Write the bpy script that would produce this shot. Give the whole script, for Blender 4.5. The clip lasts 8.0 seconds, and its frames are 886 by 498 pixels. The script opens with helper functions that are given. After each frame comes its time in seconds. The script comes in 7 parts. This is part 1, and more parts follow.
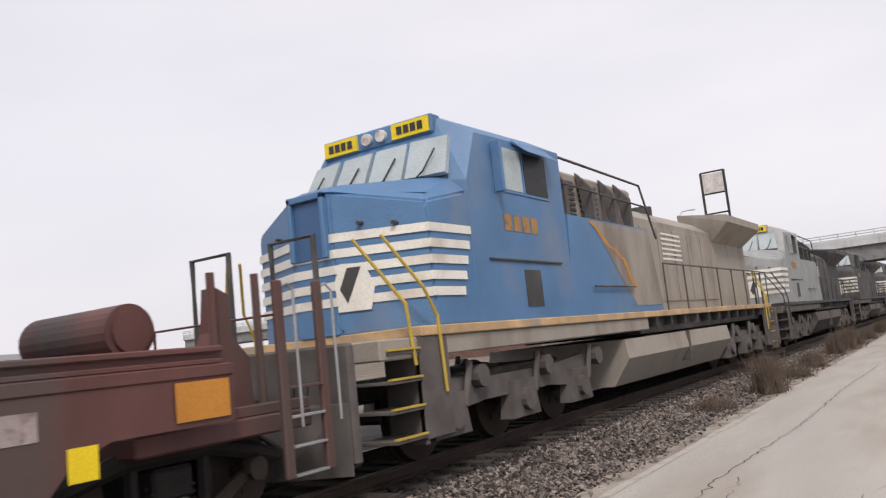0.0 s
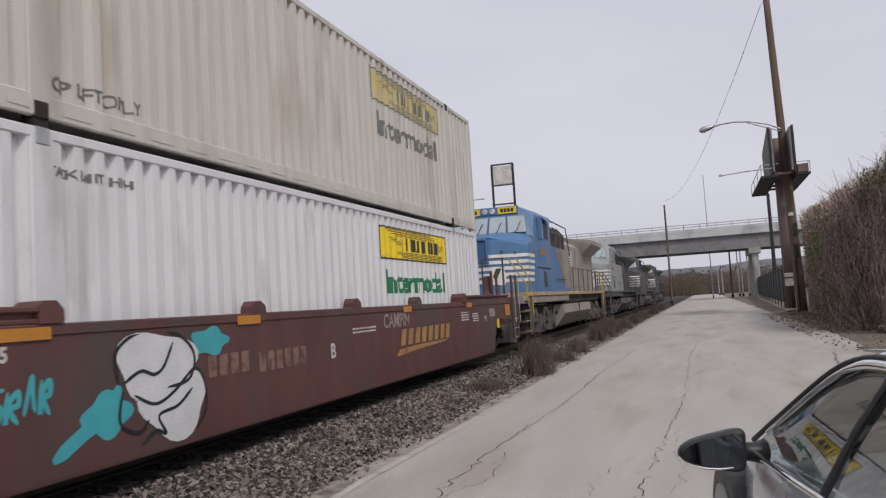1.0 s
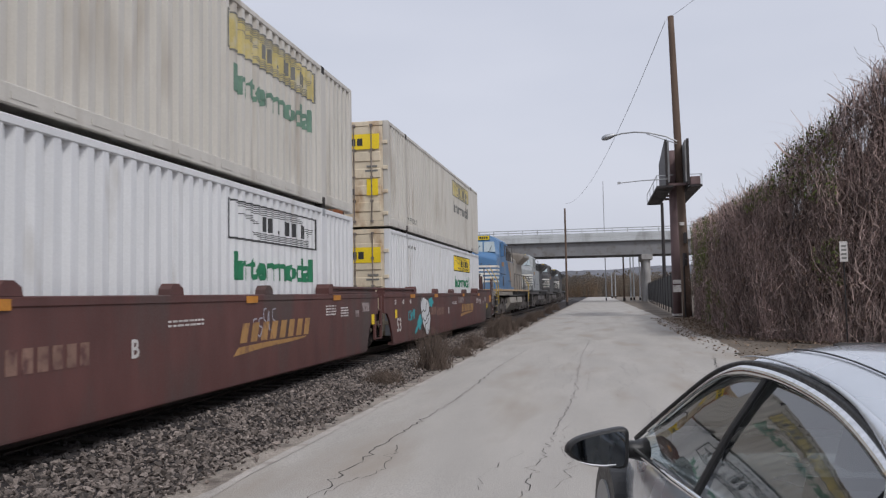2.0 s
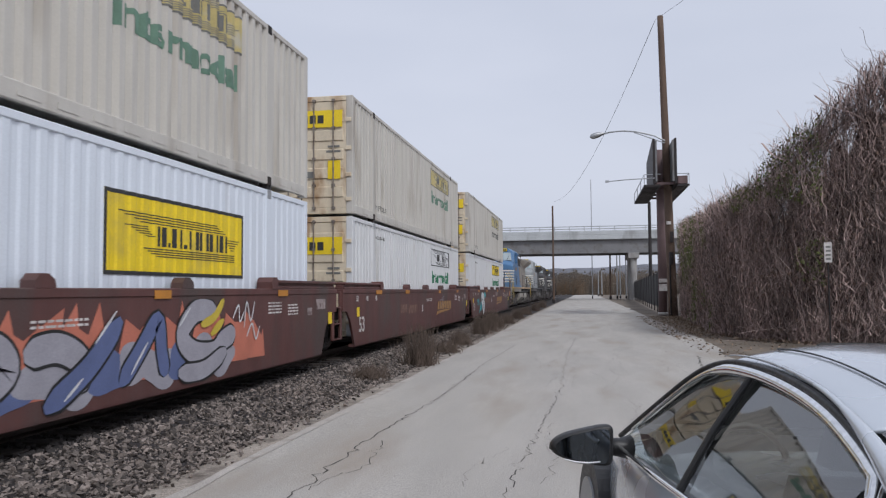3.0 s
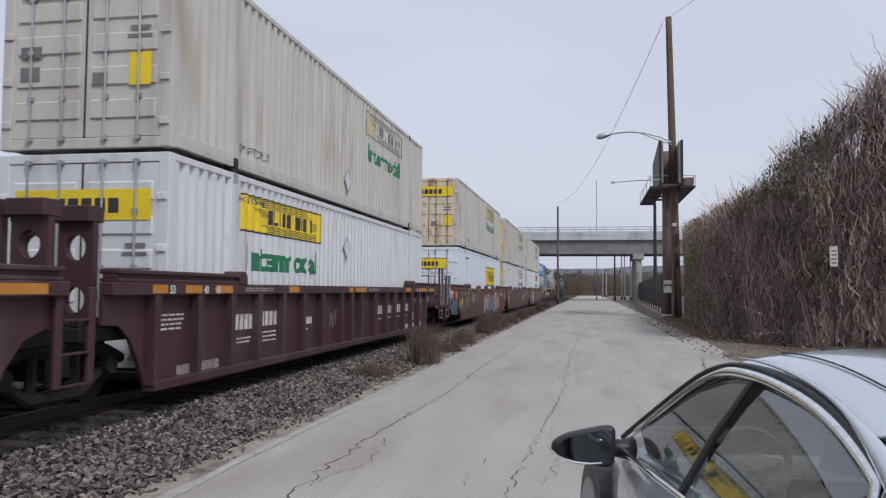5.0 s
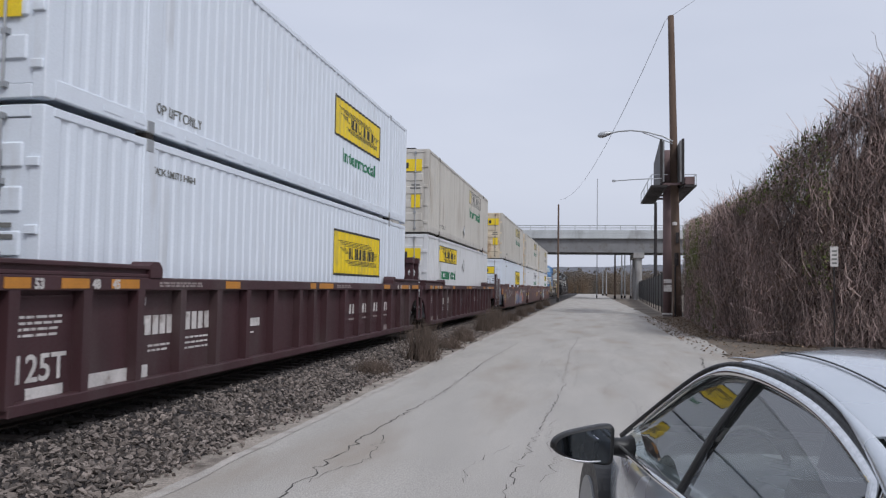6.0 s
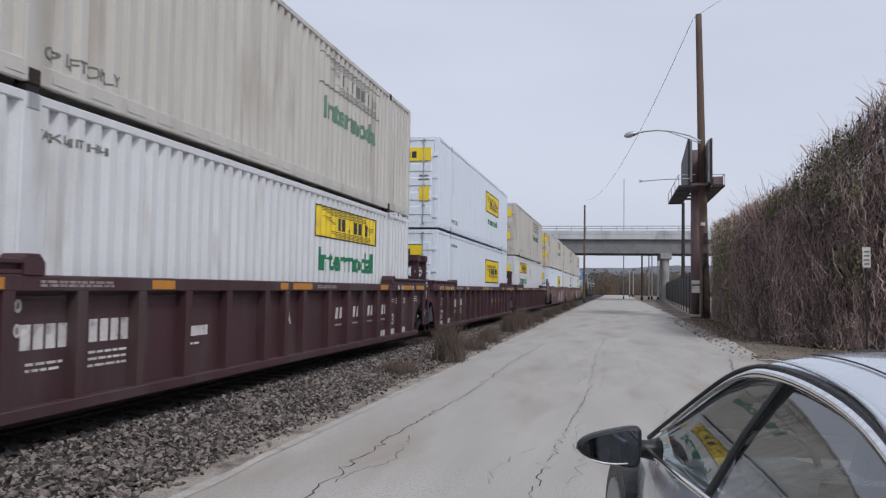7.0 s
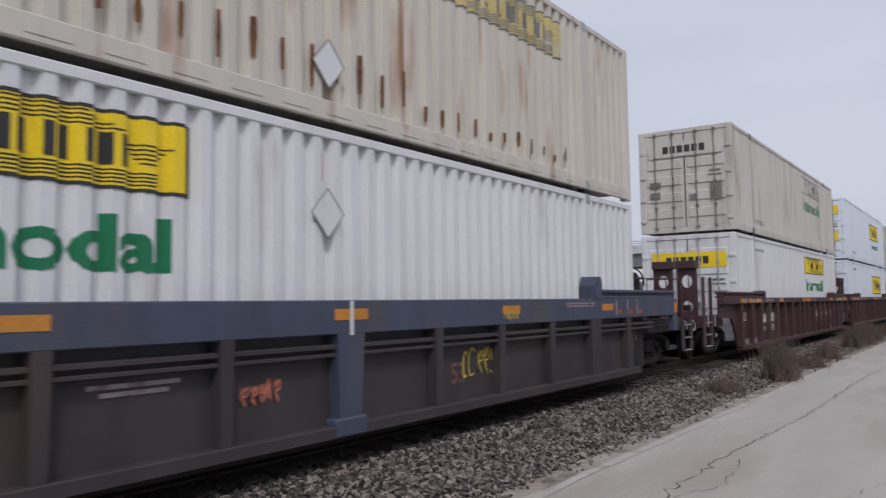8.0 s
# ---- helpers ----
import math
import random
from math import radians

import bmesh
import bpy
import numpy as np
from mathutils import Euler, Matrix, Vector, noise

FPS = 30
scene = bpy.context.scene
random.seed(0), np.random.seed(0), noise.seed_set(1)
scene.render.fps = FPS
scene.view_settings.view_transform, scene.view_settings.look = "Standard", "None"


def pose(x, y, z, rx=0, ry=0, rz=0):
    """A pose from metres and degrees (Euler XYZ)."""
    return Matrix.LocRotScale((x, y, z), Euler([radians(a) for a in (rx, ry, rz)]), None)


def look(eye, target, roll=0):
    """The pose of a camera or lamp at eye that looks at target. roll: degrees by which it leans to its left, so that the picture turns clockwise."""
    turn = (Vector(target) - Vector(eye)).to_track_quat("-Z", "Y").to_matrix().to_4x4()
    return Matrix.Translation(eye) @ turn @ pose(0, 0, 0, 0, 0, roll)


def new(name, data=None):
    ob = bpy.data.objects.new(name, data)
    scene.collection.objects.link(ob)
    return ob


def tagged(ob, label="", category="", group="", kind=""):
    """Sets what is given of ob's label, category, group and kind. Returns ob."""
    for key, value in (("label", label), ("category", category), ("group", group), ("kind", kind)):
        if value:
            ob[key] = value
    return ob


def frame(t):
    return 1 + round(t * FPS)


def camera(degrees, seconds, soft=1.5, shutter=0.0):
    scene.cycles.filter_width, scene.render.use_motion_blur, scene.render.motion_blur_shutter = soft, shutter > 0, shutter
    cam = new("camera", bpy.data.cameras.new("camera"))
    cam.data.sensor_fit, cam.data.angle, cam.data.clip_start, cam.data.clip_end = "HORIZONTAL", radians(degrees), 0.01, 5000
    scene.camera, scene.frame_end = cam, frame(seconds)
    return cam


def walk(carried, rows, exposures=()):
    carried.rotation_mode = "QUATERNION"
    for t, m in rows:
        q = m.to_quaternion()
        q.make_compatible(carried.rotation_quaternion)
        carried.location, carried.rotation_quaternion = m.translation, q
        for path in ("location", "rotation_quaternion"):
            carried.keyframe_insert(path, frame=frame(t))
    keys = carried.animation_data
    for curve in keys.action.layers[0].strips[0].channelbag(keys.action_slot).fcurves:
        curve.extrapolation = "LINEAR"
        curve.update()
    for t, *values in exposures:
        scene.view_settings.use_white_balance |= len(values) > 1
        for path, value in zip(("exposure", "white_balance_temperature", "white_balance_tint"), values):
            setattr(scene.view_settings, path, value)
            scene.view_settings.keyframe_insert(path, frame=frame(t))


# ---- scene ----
cam = camera(58.5, 8.0, 1.25, 0.06)
EYE = (0.0, 0.0, 1.65)


def eye(yaw, pitch, roll):
    """Camera pose at the standing point; yaw counts to the left from the track's direction."""
    return pose(EYE[0], EYE[1], EYE[2], 90 + pitch, roll, yaw)


walk(cam, [
    (0.0, eye(33.6, 7.0, 6.0)), (0.2, eye(30.56, 6.1, 5.9)), (0.3, eye(28.92, 5.8, 5.85)), (0.5, eye(25.93, 5.47, 5.7)),
    (0.7, eye(22.71, 4.85, 4.7)), (1.0, eye(18.34, 4.1, 3.56)), (1.5, eye(13.48, 3.6, 2.0)), (1.7, eye(12.2, 3.5, 1.6)),
    (2.8, eye(10.25, 3.05, 0.45)), (3.5, eye(10.15, 3.0, 0.2)), (4.0, eye(10.32, 3.0, 0.0)), (4.5, eye(10.51, 2.99, -0.24)),
    (6.0, eye(10.49, 2.73, -0.86)), (6.5, eye(11.16, 2.69, -0.97)), (7.0, eye(12.34, 2.77, -0.9)), (7.5, eye(16.83, 2.95, -0.7)),
    (7.7, eye(22.4, 3.3, -0.1)), (7.8, eye(26.5, 3.5, 0.2)), (8.0, eye(34.69, 4.0, 0.84)),
], exposures=((0.0, 0.45, 6950, 13), (0.25, 0.32, 6950, 13), (0.5, 0.08, 6900, 14), (1.0, 0.02, 6550, 13), (1.7, 0.03, 6350, 11), (2.8, 0.05, 6120, 10), (7.0, 0.05, 6080, 10), (7.6, 0.05, 6100, 11), (8.0, -0.05, 6200, 12)))

# ---- world and light: an overcast noon with the sun behind thin cloud, on the road's side of the train ----
SUN_EL, SUN_AZ = 48.0, 138.0   # azimuth clockwise from the track's direction
world = bpy.data.worlds.new("overcast_sky")
scene.world = world
world.use_nodes = True
wn, wl = world.node_tree.nodes, world.node_tree.links
wn.clear()
w_out = wn.new("ShaderNodeOutputWorld")
w_bg = wn.new("ShaderNodeBackground")
w_sky = wn.new("ShaderNodeTexSky")
w_sky.sky_type, w_sky.sun_disc = 'NISHITA', False
w_sky.sun_elevation, w_sky.sun_rotation = radians(SUN_EL), radians(SUN_AZ)
w_sky.dust_density, w_sky.air_density = 6.0, 1.0
w_mul = wn.new("ShaderNodeMix")
w_mul.data_type, w_mul.blend_type = 'RGBA', 'MULTIPLY'
w_mul.inputs[0].default_value = 1.0
w_mul.inputs[7].default_value = (0.10, 0.10, 0.10, 1)
w_tc = wn.new("ShaderNodeTexCoord")
w_map = wn.new("ShaderNodeMapping")
w_map.inputs["Scale"].default_value = (1.2, 1.2, 4.0)
w_cl = wn.new("ShaderNodeTexNoise")
w_cl.inputs["Scale"].default_value, w_cl.inputs["Detail"].default_value = 1.3, 4.0
w_ramp = wn.new("ShaderNodeValToRGB")
w_ramp.color_ramp.elements[0].position, w_ramp.color_ramp.elements[0].color = 0.3, (0.61, 0.63, 0.71, 1)
w_ramp.color_ramp.elements[1].position, w_ramp.color_ramp.elements[1].color = 0.7, (0.71, 0.72, 0.79, 1)
w_mix = wn.new("ShaderNodeMix")
w_mix.data_type = 'RGBA'
w_mix.inputs[0].default_value = 0.85
wl.new(w_sky.outputs[0], w_mul.inputs[6])
wl.new(w_tc.outputs["Generated"], w_map.inputs[0])
wl.new(w_map.outputs[0], w_cl.inputs["Vector"])
wl.new(w_cl.outputs[0], w_ramp.inputs[0])
wl.new(w_mul.outputs[2], w_mix.inputs[6])
wl.new(w_ramp.outputs[0], w_mix.inputs[7])
wl.new(w_mix.outputs[2], w_bg.inputs[0])
w_bg.inputs[1].default_value = 1.0
wl.new(w_bg.outputs[0], w_out.inputs[0])
sun = new("sun", bpy.data.lights.new("sun", 'SUN'))
sun.data.energy, sun.data.angle, sun.data.color = 1.45, radians(10), (1.0, 0.97, 0.93)
_az, _el = radians(SUN_AZ), radians(SUN_EL)
sun.matrix_world = look((0, 0, 50), (-50 * math.sin(_az) * math.cos(_el), -50 * math.cos(_az) * math.cos(_el), 50 - 50 * math.sin(_el)))


# ---- materials ----
def surf(name, base, rough=0.6, metal=0.0, var=0.12, scale=2.5, fine=45.0, grain=0.10, bump=0.12, dirt=None, amount=0.35, dirt_scale=1.2, streak=1.0,
         random=0.0, island=0.0, coat=0.0, where="Object", along=1.0):
    """A worn surface: base colour with broad and fine variation, stains of a second colour and fine relief."""
    m = bpy.data.materials.new(name)
    m.use_nodes = True
    nd, lk = m.node_tree.nodes, m.node_tree.links
    b = nd["Principled BSDF"]
    b.inputs["Roughness"].default_value, b.inputs["Metallic"].default_value = rough, metal
    b.inputs["Coat Weight"].default_value = coat
    tc = nd.new("ShaderNodeTexCoord")
    mp = nd.new("ShaderNodeMapping")
    mp.inputs["Scale"].default_value = (1, along, streak)
    lk.new(tc.outputs[where], mp.inputs[0])

    def cloud(s, detail, vector):
        n = nd.new("ShaderNodeTexNoise")
        n.inputs["Scale"].default_value, n.inputs["Detail"].default_value = s, detail
        lk.new(vector, n.inputs["Vector"])
        return n.outputs[0]

    def scaled(fac, lo, hi, f0=0.3, f1=0.7):
        r = nd.new("ShaderNodeMapRange")
        r.inputs[1].default_value, r.inputs[2].default_value, r.inputs[3].default_value, r.inputs[4].default_value = f0, f1, lo, hi
        lk.new(fac, r.inputs[0])
        return r.outputs[0]

    def times(a, c):
        k = nd.new("ShaderNodeMath")
        k.operation = 'MULTIPLY'
        lk.new(a, k.inputs[0])
        lk.new(c, k.inputs[1])
        return k.outputs[0]

    broad = scaled(cloud(scale, 3, mp.outputs[0]), 1 - var, 1 + var)
    small = cloud(fine, 2, tc.outputs[where])
    value = times(broad, scaled(small, 1 - grain, 1 + grain))
    if random:
        oi = nd.new("ShaderNodeObjectInfo")
        value = times(value, scaled(oi.outputs["Random"], 1 - random, 1 + random, 0, 1))
    if island:
        gi = nd.new("ShaderNodeNewGeometry")
        value = times(value, scaled(gi.outputs["Random Per Island"], 1 - island, 1 + island, 0, 1))
    sc = nd.new("ShaderNodeVectorMath")
    sc.operation = 'SCALE'
    sc.inputs[0].default_value = base
    lk.new(value, sc.inputs["Scale"])
    colour = sc.outputs[0]
    if dirt:
        mask = scaled(cloud(dirt_scale, 6, mp.outputs[0]), 0.0, 1.0, 0.62 - 0.3 * amount, 0.80 - 0.3 * amount)
        mx = nd.new("ShaderNodeMix")
        mx.data_type = 'RGBA'
        lk.new(mask, mx.inputs[0])
        lk.new(colour, mx.inputs[6])
        mx.inputs[7].default_value = (*dirt, 1)
        colour = mx.outputs[2]
    lk.new(colour, b.inputs["Base Color"])
    if rough > 0.15:
        lk.new(scaled(small, max(0.05, rough - 0.1), min(1.0, rough + 0.1)), b.inputs["Roughness"])
    if bump:
        bp = nd.new("ShaderNodeBump")
        bp.inputs["Strength"].default_value, bp.inputs["Distance"].default_value = bump, 0.02
        lk.new(small, bp.inputs["Height"])
        lk.new(bp.outputs[0], b.inputs["Normal"])
    return m


def glass(name, tint=(0.75, 0.8, 0.8), alpha=0.35, rough=0.02):
    """Thin tinted pane: partly see-through, with a clear reflection."""
    m = bpy.data.materials.new(name)
    m.use_nodes = True
    nd, lk = m.node_tree.nodes, m.node_tree.links
    nd.remove(nd["Principled BSDF"])
    tr, gl, mx, fr = nd.new("ShaderNodeBsdfTransparent"), nd.new("ShaderNodeBsdfGlossy"), nd.new("ShaderNodeMixShader"), nd.new("ShaderNodeFresnel")
    tr.inputs[0].default_value = (*[c * alpha for c in tint], 1)
    gl.inputs["Roughness"].default_value = rough
    fr.inputs[0].default_value = 3.2
    lk.new(fr.outputs[0], mx.inputs[0])
    lk.new(tr.outputs[0], mx.inputs[1])
    lk.new(gl.outputs[0], mx.inputs[2])
    lk.new(mx.outputs[0], nd["Material Output"].inputs[0])
    return m


WHITE = surf("container_white", (0.66, 0.665, 0.675), 0.5, var=0.05, streak=0.25, dirt=(0.45, 0.43, 0.40), amount=0.12, dirt_scale=2.0, bump=0.02, grain=0.04)
WHITE_BLUE = surf("container_clean_white", (0.72, 0.77, 0.84), 0.42, var=0.03, streak=0.25, dirt=(0.55, 0.56, 0.58), amount=0.05, dirt_scale=2.0, bump=0.02, grain=0.04)
CREAM = surf("container_weathered_cream", (0.55, 0.525, 0.48), 0.6, var=0.07, streak=0.2, dirt=(0.40, 0.36, 0.31), amount=0.3, dirt_scale=1.6, bump=0.02, grain=0.04)
RUSTY = surf("container_rust_streaked", (0.56, 0.525, 0.465), 0.6, var=0.08, streak=0.16, dirt=(0.30, 0.16, 0.09), amount=0.18, dirt_scale=3.2, bump=0.02, grain=0.04)
DOOR_CREAM = surf("door_dirty_cream", (0.66, 0.57, 0.43), 0.6, var=0.14, streak=0.4, dirt=(0.36, 0.22, 0.11), amount=0.25, dirt_scale=2.5)
DOOR_RUST = surf("door_rust_orange", (0.36, 0.13, 0.05), 0.75, var=0.25, streak=0.5, dirt=(0.16, 0.06, 0.03), amount=0.4, dirt_scale=2.0)
WELL_BROWN = surf("well_car_brown", (0.105, 0.043, 0.038), 0.6, var=0.18, streak=0.35, dirt=(0.08, 0.055, 0.05), amount=0.4, dirt_scale=1.1, bump=0.1)
WELL_MAROON = surf("well_car_maroon", (0.056, 0.023, 0.027), 0.6, var=0.15, streak=0.35, dirt=(0.075, 0.05, 0.05), amount=0.35, dirt_scale=1.1, bump=0.1)
WELL_BLUE = surf("well_car_faded_blue", (0.054, 0.064, 0.102), 0.6, var=0.15, streak=0.4, dirt=(0.08, 0.07, 0.08), amount=0.3)
WELL_GREY = surf("well_car_grimy_grey", (0.040, 0.033, 0.036), 0.7, var=0.2, streak=0.35, dirt=(0.056, 0.040, 0.038), amount=0.45)
IRON = surf("grimy_iron", (0.017, 0.014, 0.0135), 0.75, 0.2, var=0.3, dirt=(0.045, 0.032, 0.026), amount=0.4)
WHEEL = surf("wheel_steel", (0.055, 0.042, 0.036), 0.6, 0.6, var=0.2)
BLACK = surf("black_paint", (0.015, 0.015, 0.016), 0.5, var=0.1)
YELLOW = surf("sign_yellow", (0.82, 0.60, 0.015), 0.5, var=0.06, dirt=(0.5, 0.38, 0.08), amount=0.1)
YELLOW_FADED = surf("sign_faded_yellow", (0.52, 0.43, 0.17), 0.6, var=0.15, dirt=(0.5, 0.47, 0.38), amount=0.45, dirt_scale=3)
ORANGE = surf("reflector_orange", (0.50, 0.21, 0.03), 0.5, var=0.1)
GREEN = surf("lettering_green", (0.012, 0.17, 0.075), 0.5, var=0.1)
GREEN_FADED = surf("lettering_faded_green", (0.12, 0.22, 0.16), 0.6, var=0.2)
DARK = surf("lettering_dark", (0.03, 0.03, 0.032), 0.6, var=0.1)
DARK_FADED = surf("lettering_faded_dark", (0.16, 0.16, 0.15), 0.6, var=0.2)
CHALK = surf("lettering_white", (0.60, 0.57, 0.55), 0.6, var=0.2, dirt=(0.25, 0.2, 0.18), amount=0.2, dirt_scale=6)
RED_MARK = surf("red_mark", (0.5, 0.03, 0.03), 0.5, var=0.1)
DIM_RED = surf("worn_red_lettering", (0.17, 0.075, 0.06), 0.7, var=0.25, dirt=(0.06, 0.045, 0.045), amount=0.4, dirt_scale=6)
GOLD = surf("lettering_faded_gold", (0.36, 0.20, 0.07), 0.6, var=0.2, dirt=(0.2, 0.1, 0.06), amount=0.3, dirt_scale=6)
SPRAY_WHITE = surf("spray_white", (0.62, 0.63, 0.64), 0.6, var=0.08)
CHALK_DIM = surf("scuffed_white_paint", (0.30, 0.25, 0.24), 0.7, var=0.25, dirt=(0.12, 0.07, 0.07), amount=0.4, dirt_scale=7)
SPRAY_FADE = surf("worn_brown_lettering", (0.22, 0.13, 0.10), 0.7, var=0.25, dirt=(0.11, 0.05, 0.045), amount=0.5, dirt_scale=7)
RUST_MARK = surf("rust_red_mark", (0.24, 0.08, 0.04), 0.7, var=0.25)
BAR = surf("worn_locking_bar", (0.24, 0.21, 0.185), 0.6, 0.3, var=0.2, dirt=(0.12, 0.08, 0.06), amount=0.4, dirt_scale=5)
STEEL = surf("galvanized_steel", (0.42, 0.43, 0.44), 0.45, 0.7, var=0.12)


# ---- mesh helpers ----
def part(name, bm, material, parent=None, label="", smooth=False):
    me = bpy.data.meshes.new(name)
    bm.normal_update()
    if smooth:
        for f in bm.faces:
            f.smooth = True
    bm.to_mesh(me)
    bm.free()
    me.materials.append(material)
    ob = new(name, me)
    if parent:
        ob.parent = parent
    if label:
        tagged(ob, label)
    return ob


def piece(name, mesh, parent, m=None, label=""):
    """One more object on a mesh that is already there."""
    ob = new(name, mesh)
    ob.parent = parent
    if m is not None:
        ob.matrix_basis = m
    if label:
        tagged(ob, label)
    return ob


def thing(name, label, category, group="", kind="", m=None):
    ob = new(name)
    ob.empty_display_size = 0.2
    tagged(ob, label, category, group, kind)
    if m is not None:
        ob.matrix_basis = m
    return ob


def box(bm, x0, x1, y0, y1, z0, z1, bevel=0.0):
    vs = bmesh.ops.create_cube(bm, size=1.0, matrix=Matrix.Translation(((x0 + x1) / 2, (y0 + y1) / 2, (z0 + z1) / 2)) @ Matrix.Diagonal((abs(x1 - x0), abs(y1 - y0), abs(z1 - z0), 1)))["verts"]
    if bevel:
        es = list({e for v in vs for e in v.link_edges})
        bmesh.ops.bevel(bm, geom=es, offset=bevel, segments=1, affect='EDGES', profile=0.5)
    return bm


def tube(bm, p, q, r, r2=None, n=10, caps=True):
    p, q = Vector(p), Vector(q)
    d = q - p
    m = Matrix.Translation((p + q) / 2) @ d.to_track_quat('Z', 'Y').to_matrix().to_4x4()
    bmesh.ops.create_cone(bm, cap_ends=caps, segments=n, radius1=r, radius2=r if r2 is None else r2, depth=d.length, matrix=m)
    return bm


def bent(bm, points, r, n=8):
    return loft(bm, points, [r] * len(points), n)


def loft(bm, points, radii, n=10):
    """One connected tube along a line of points, with a radius at each."""
    ps = [Vector(p) for p in points]
    last, first = None, None
    for i, p in enumerate(ps):
        d = (ps[min(i + 1, len(ps) - 1)] - ps[max(i - 1, 0)]).normalized()
        u = d.cross(Vector((0.31, 0.17, 0.93) if abs(d.z) < .9 else (1, 0, 0))).normalized()
        w = d.cross(u)
        ring = [bm.verts.new(p + radii[i] * (u * math.cos(2 * math.pi * k / n) + w * math.sin(2 * math.pi * k / n))) for k in range(n)]
        if last:
            for k in range(n):
                bm.faces.new((last[k], last[(k + 1) % n], ring[(k + 1) % n], ring[k]))
        else:
            first = ring
        last = ring
    bm.faces.new(first[::-1])
    bm.faces.new(last)
    return bm


def prism(bm, outline, lo, hi, axis="x"):
    """A flat outline drawn out along an axis. Outline pairs are (y, z) for x, (x, z) for y, (x, y) for z."""
    def at(a, b, c):
        return (c, a, b) if axis == "x" else (a, c, b) if axis == "y" else (a, b, c)
    f0 = [bm.verts.new(at(a, b, lo)) for a, b in outline]
    f1 = [bm.verts.new(at(a, b, hi)) for a, b in outline]
    n = len(outline)
    bm.faces.new(f0)
    bm.faces.new(f1[::-1])
    for i in range(n):
        bm.faces.new((f0[i], f0[(i + 1) % n], f1[(i + 1) % n], f1[i])[::-1])
    bmesh.ops.recalc_face_normals(bm, faces=bm.faces[:])
    return bm


def ngon(bm, pts):
    f = bm.faces.new([bm.verts.new(p) for p in pts])
    return f


def hull(bm, pts):
    vs = [bm.verts.new(p) for p in pts]
    bmesh.ops.convex_hull(bm, input=vs)
    return bm


def plate_with_holes(bm, y0, y1, x0, x1, zs, r):
    """Upright plate across the track with one round hole in each storey of zs."""
    xc = (x0 + x1) / 2
    for z0, z1 in zip(zs[:-1], zs[1:]):
        zc = (z0 + z1) / 2
        rings = []
        for yy in (y0, y1):
            inner, outer = [], []
            for k in range(16):
                t = 2 * math.pi * k / 16
                cx, cz = math.cos(t), math.sin(t)
                inner.append(bm.verts.new((xc + r * cx, yy, zc + r * 1.15 * cz)))
                g = 1 / max(abs(cx), abs(cz))
                outer.append(bm.verts.new((xc + (x1 - x0) / 2 * cx * g, yy, zc + (z1 - z0) / 2 * cz * g)))
            rings.append((inner, outer))
        for k in range(16):
            j = (k + 1) % 16
            (i0, o0), (i1, o1) = rings
            bm.faces.new((i0[k], i0[j], o0[j], o0[k]))
            bm.faces.new((i1[k], o1[k], o1[j], i1[j]))
            bm.faces.new((i0[k], i1[k], i1[j], i0[j]))
            bm.faces.new((o0[k], o0[j], o1[j], o1[k]))
    bmesh.ops.recalc_face_normals(bm, faces=bm.faces[:])
    return bm


def B():
    return bmesh.new()


_words = {}


def word(text, size, material, name="lettering", bold=0.0):
    """Mesh of a word in the built-in font: lies in its own x-y plane, its left foot at the origin."""
    key = (text, size, material.name, bold)
    if key not in _words:
        cu = bpy.data.curves.new(name, 'FONT')
        cu.body, cu.size, cu.extrude, cu.offset = text, size, 0.002, bold
        cu.resolution_u = 3
        tmp = bpy.data.objects.new("text_tmp", cu)
        scene.collection.objects.link(tmp)
        me = bpy.data.meshes.new_from_object(tmp.evaluated_get(bpy.context.evaluated_depsgraph_get()))
        bpy.data.objects.remove(tmp)
        me.name = name
        me.materials.clear()
        me.materials.append(material)
        _words[key] = me
    return _words[key]


# a frame that lays letters on a side that faces +x, reading along +y
SIDE = Matrix(((0, 0, 1, 0), (1, 0, 0, 0), (0, 1, 0, 0), (0, 0, 0, 1)))
# on an end that faces -y, reading along +x
END = Matrix(((1, 0, 0, 0), (0, 0, -1, 0), (0, 1, 0, 0), (0, 0, 0, 1)))


# ---- ground: one sheet to the horizon, with the ballast bed and the road on it ----
EARTH = surf("earth_and_dry_grass", (0.165, 0.135, 0.105), 0.95, var=0.25, scale=0.25, fine=9, grain=0.25, bump=0.4, dirt=(0.07, 0.055, 0.04), amount=0.4, dirt_scale=0.4)
ROAD = surf("worn_asphalt", (0.388, 0.366, 0.338), 0.9, var=0.09, scale=1.3, fine=75, grain=0.26, bump=0.35, dirt=(0.325, 0.290, 0.25), amount=0.36, dirt_scale=1.0, along=0.22)
CRACK = surf("crack_filler", (0.05, 0.046, 0.042), 0.95, var=0.2)
# Bed colour is taken near black to paint in the shade under the train.
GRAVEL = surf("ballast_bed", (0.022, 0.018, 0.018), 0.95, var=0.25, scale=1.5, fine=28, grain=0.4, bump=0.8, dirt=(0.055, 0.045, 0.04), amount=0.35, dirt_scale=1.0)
STONE = surf("ballast_stone", (0.155, 0.130, 0.115), 0.85, var=0.15, scale=7, fine=60, grain=0.2, bump=0.3, island=0.75)
GRIT = surf("brown_road_edge_grit", (0.29, 0.255, 0.22), 0.95, var=0.25, scale=1.6, fine=55, grain=0.35, bump=0.5, dirt=(0.12, 0.10, 0.085), amount=0.35, dirt_scale=3)
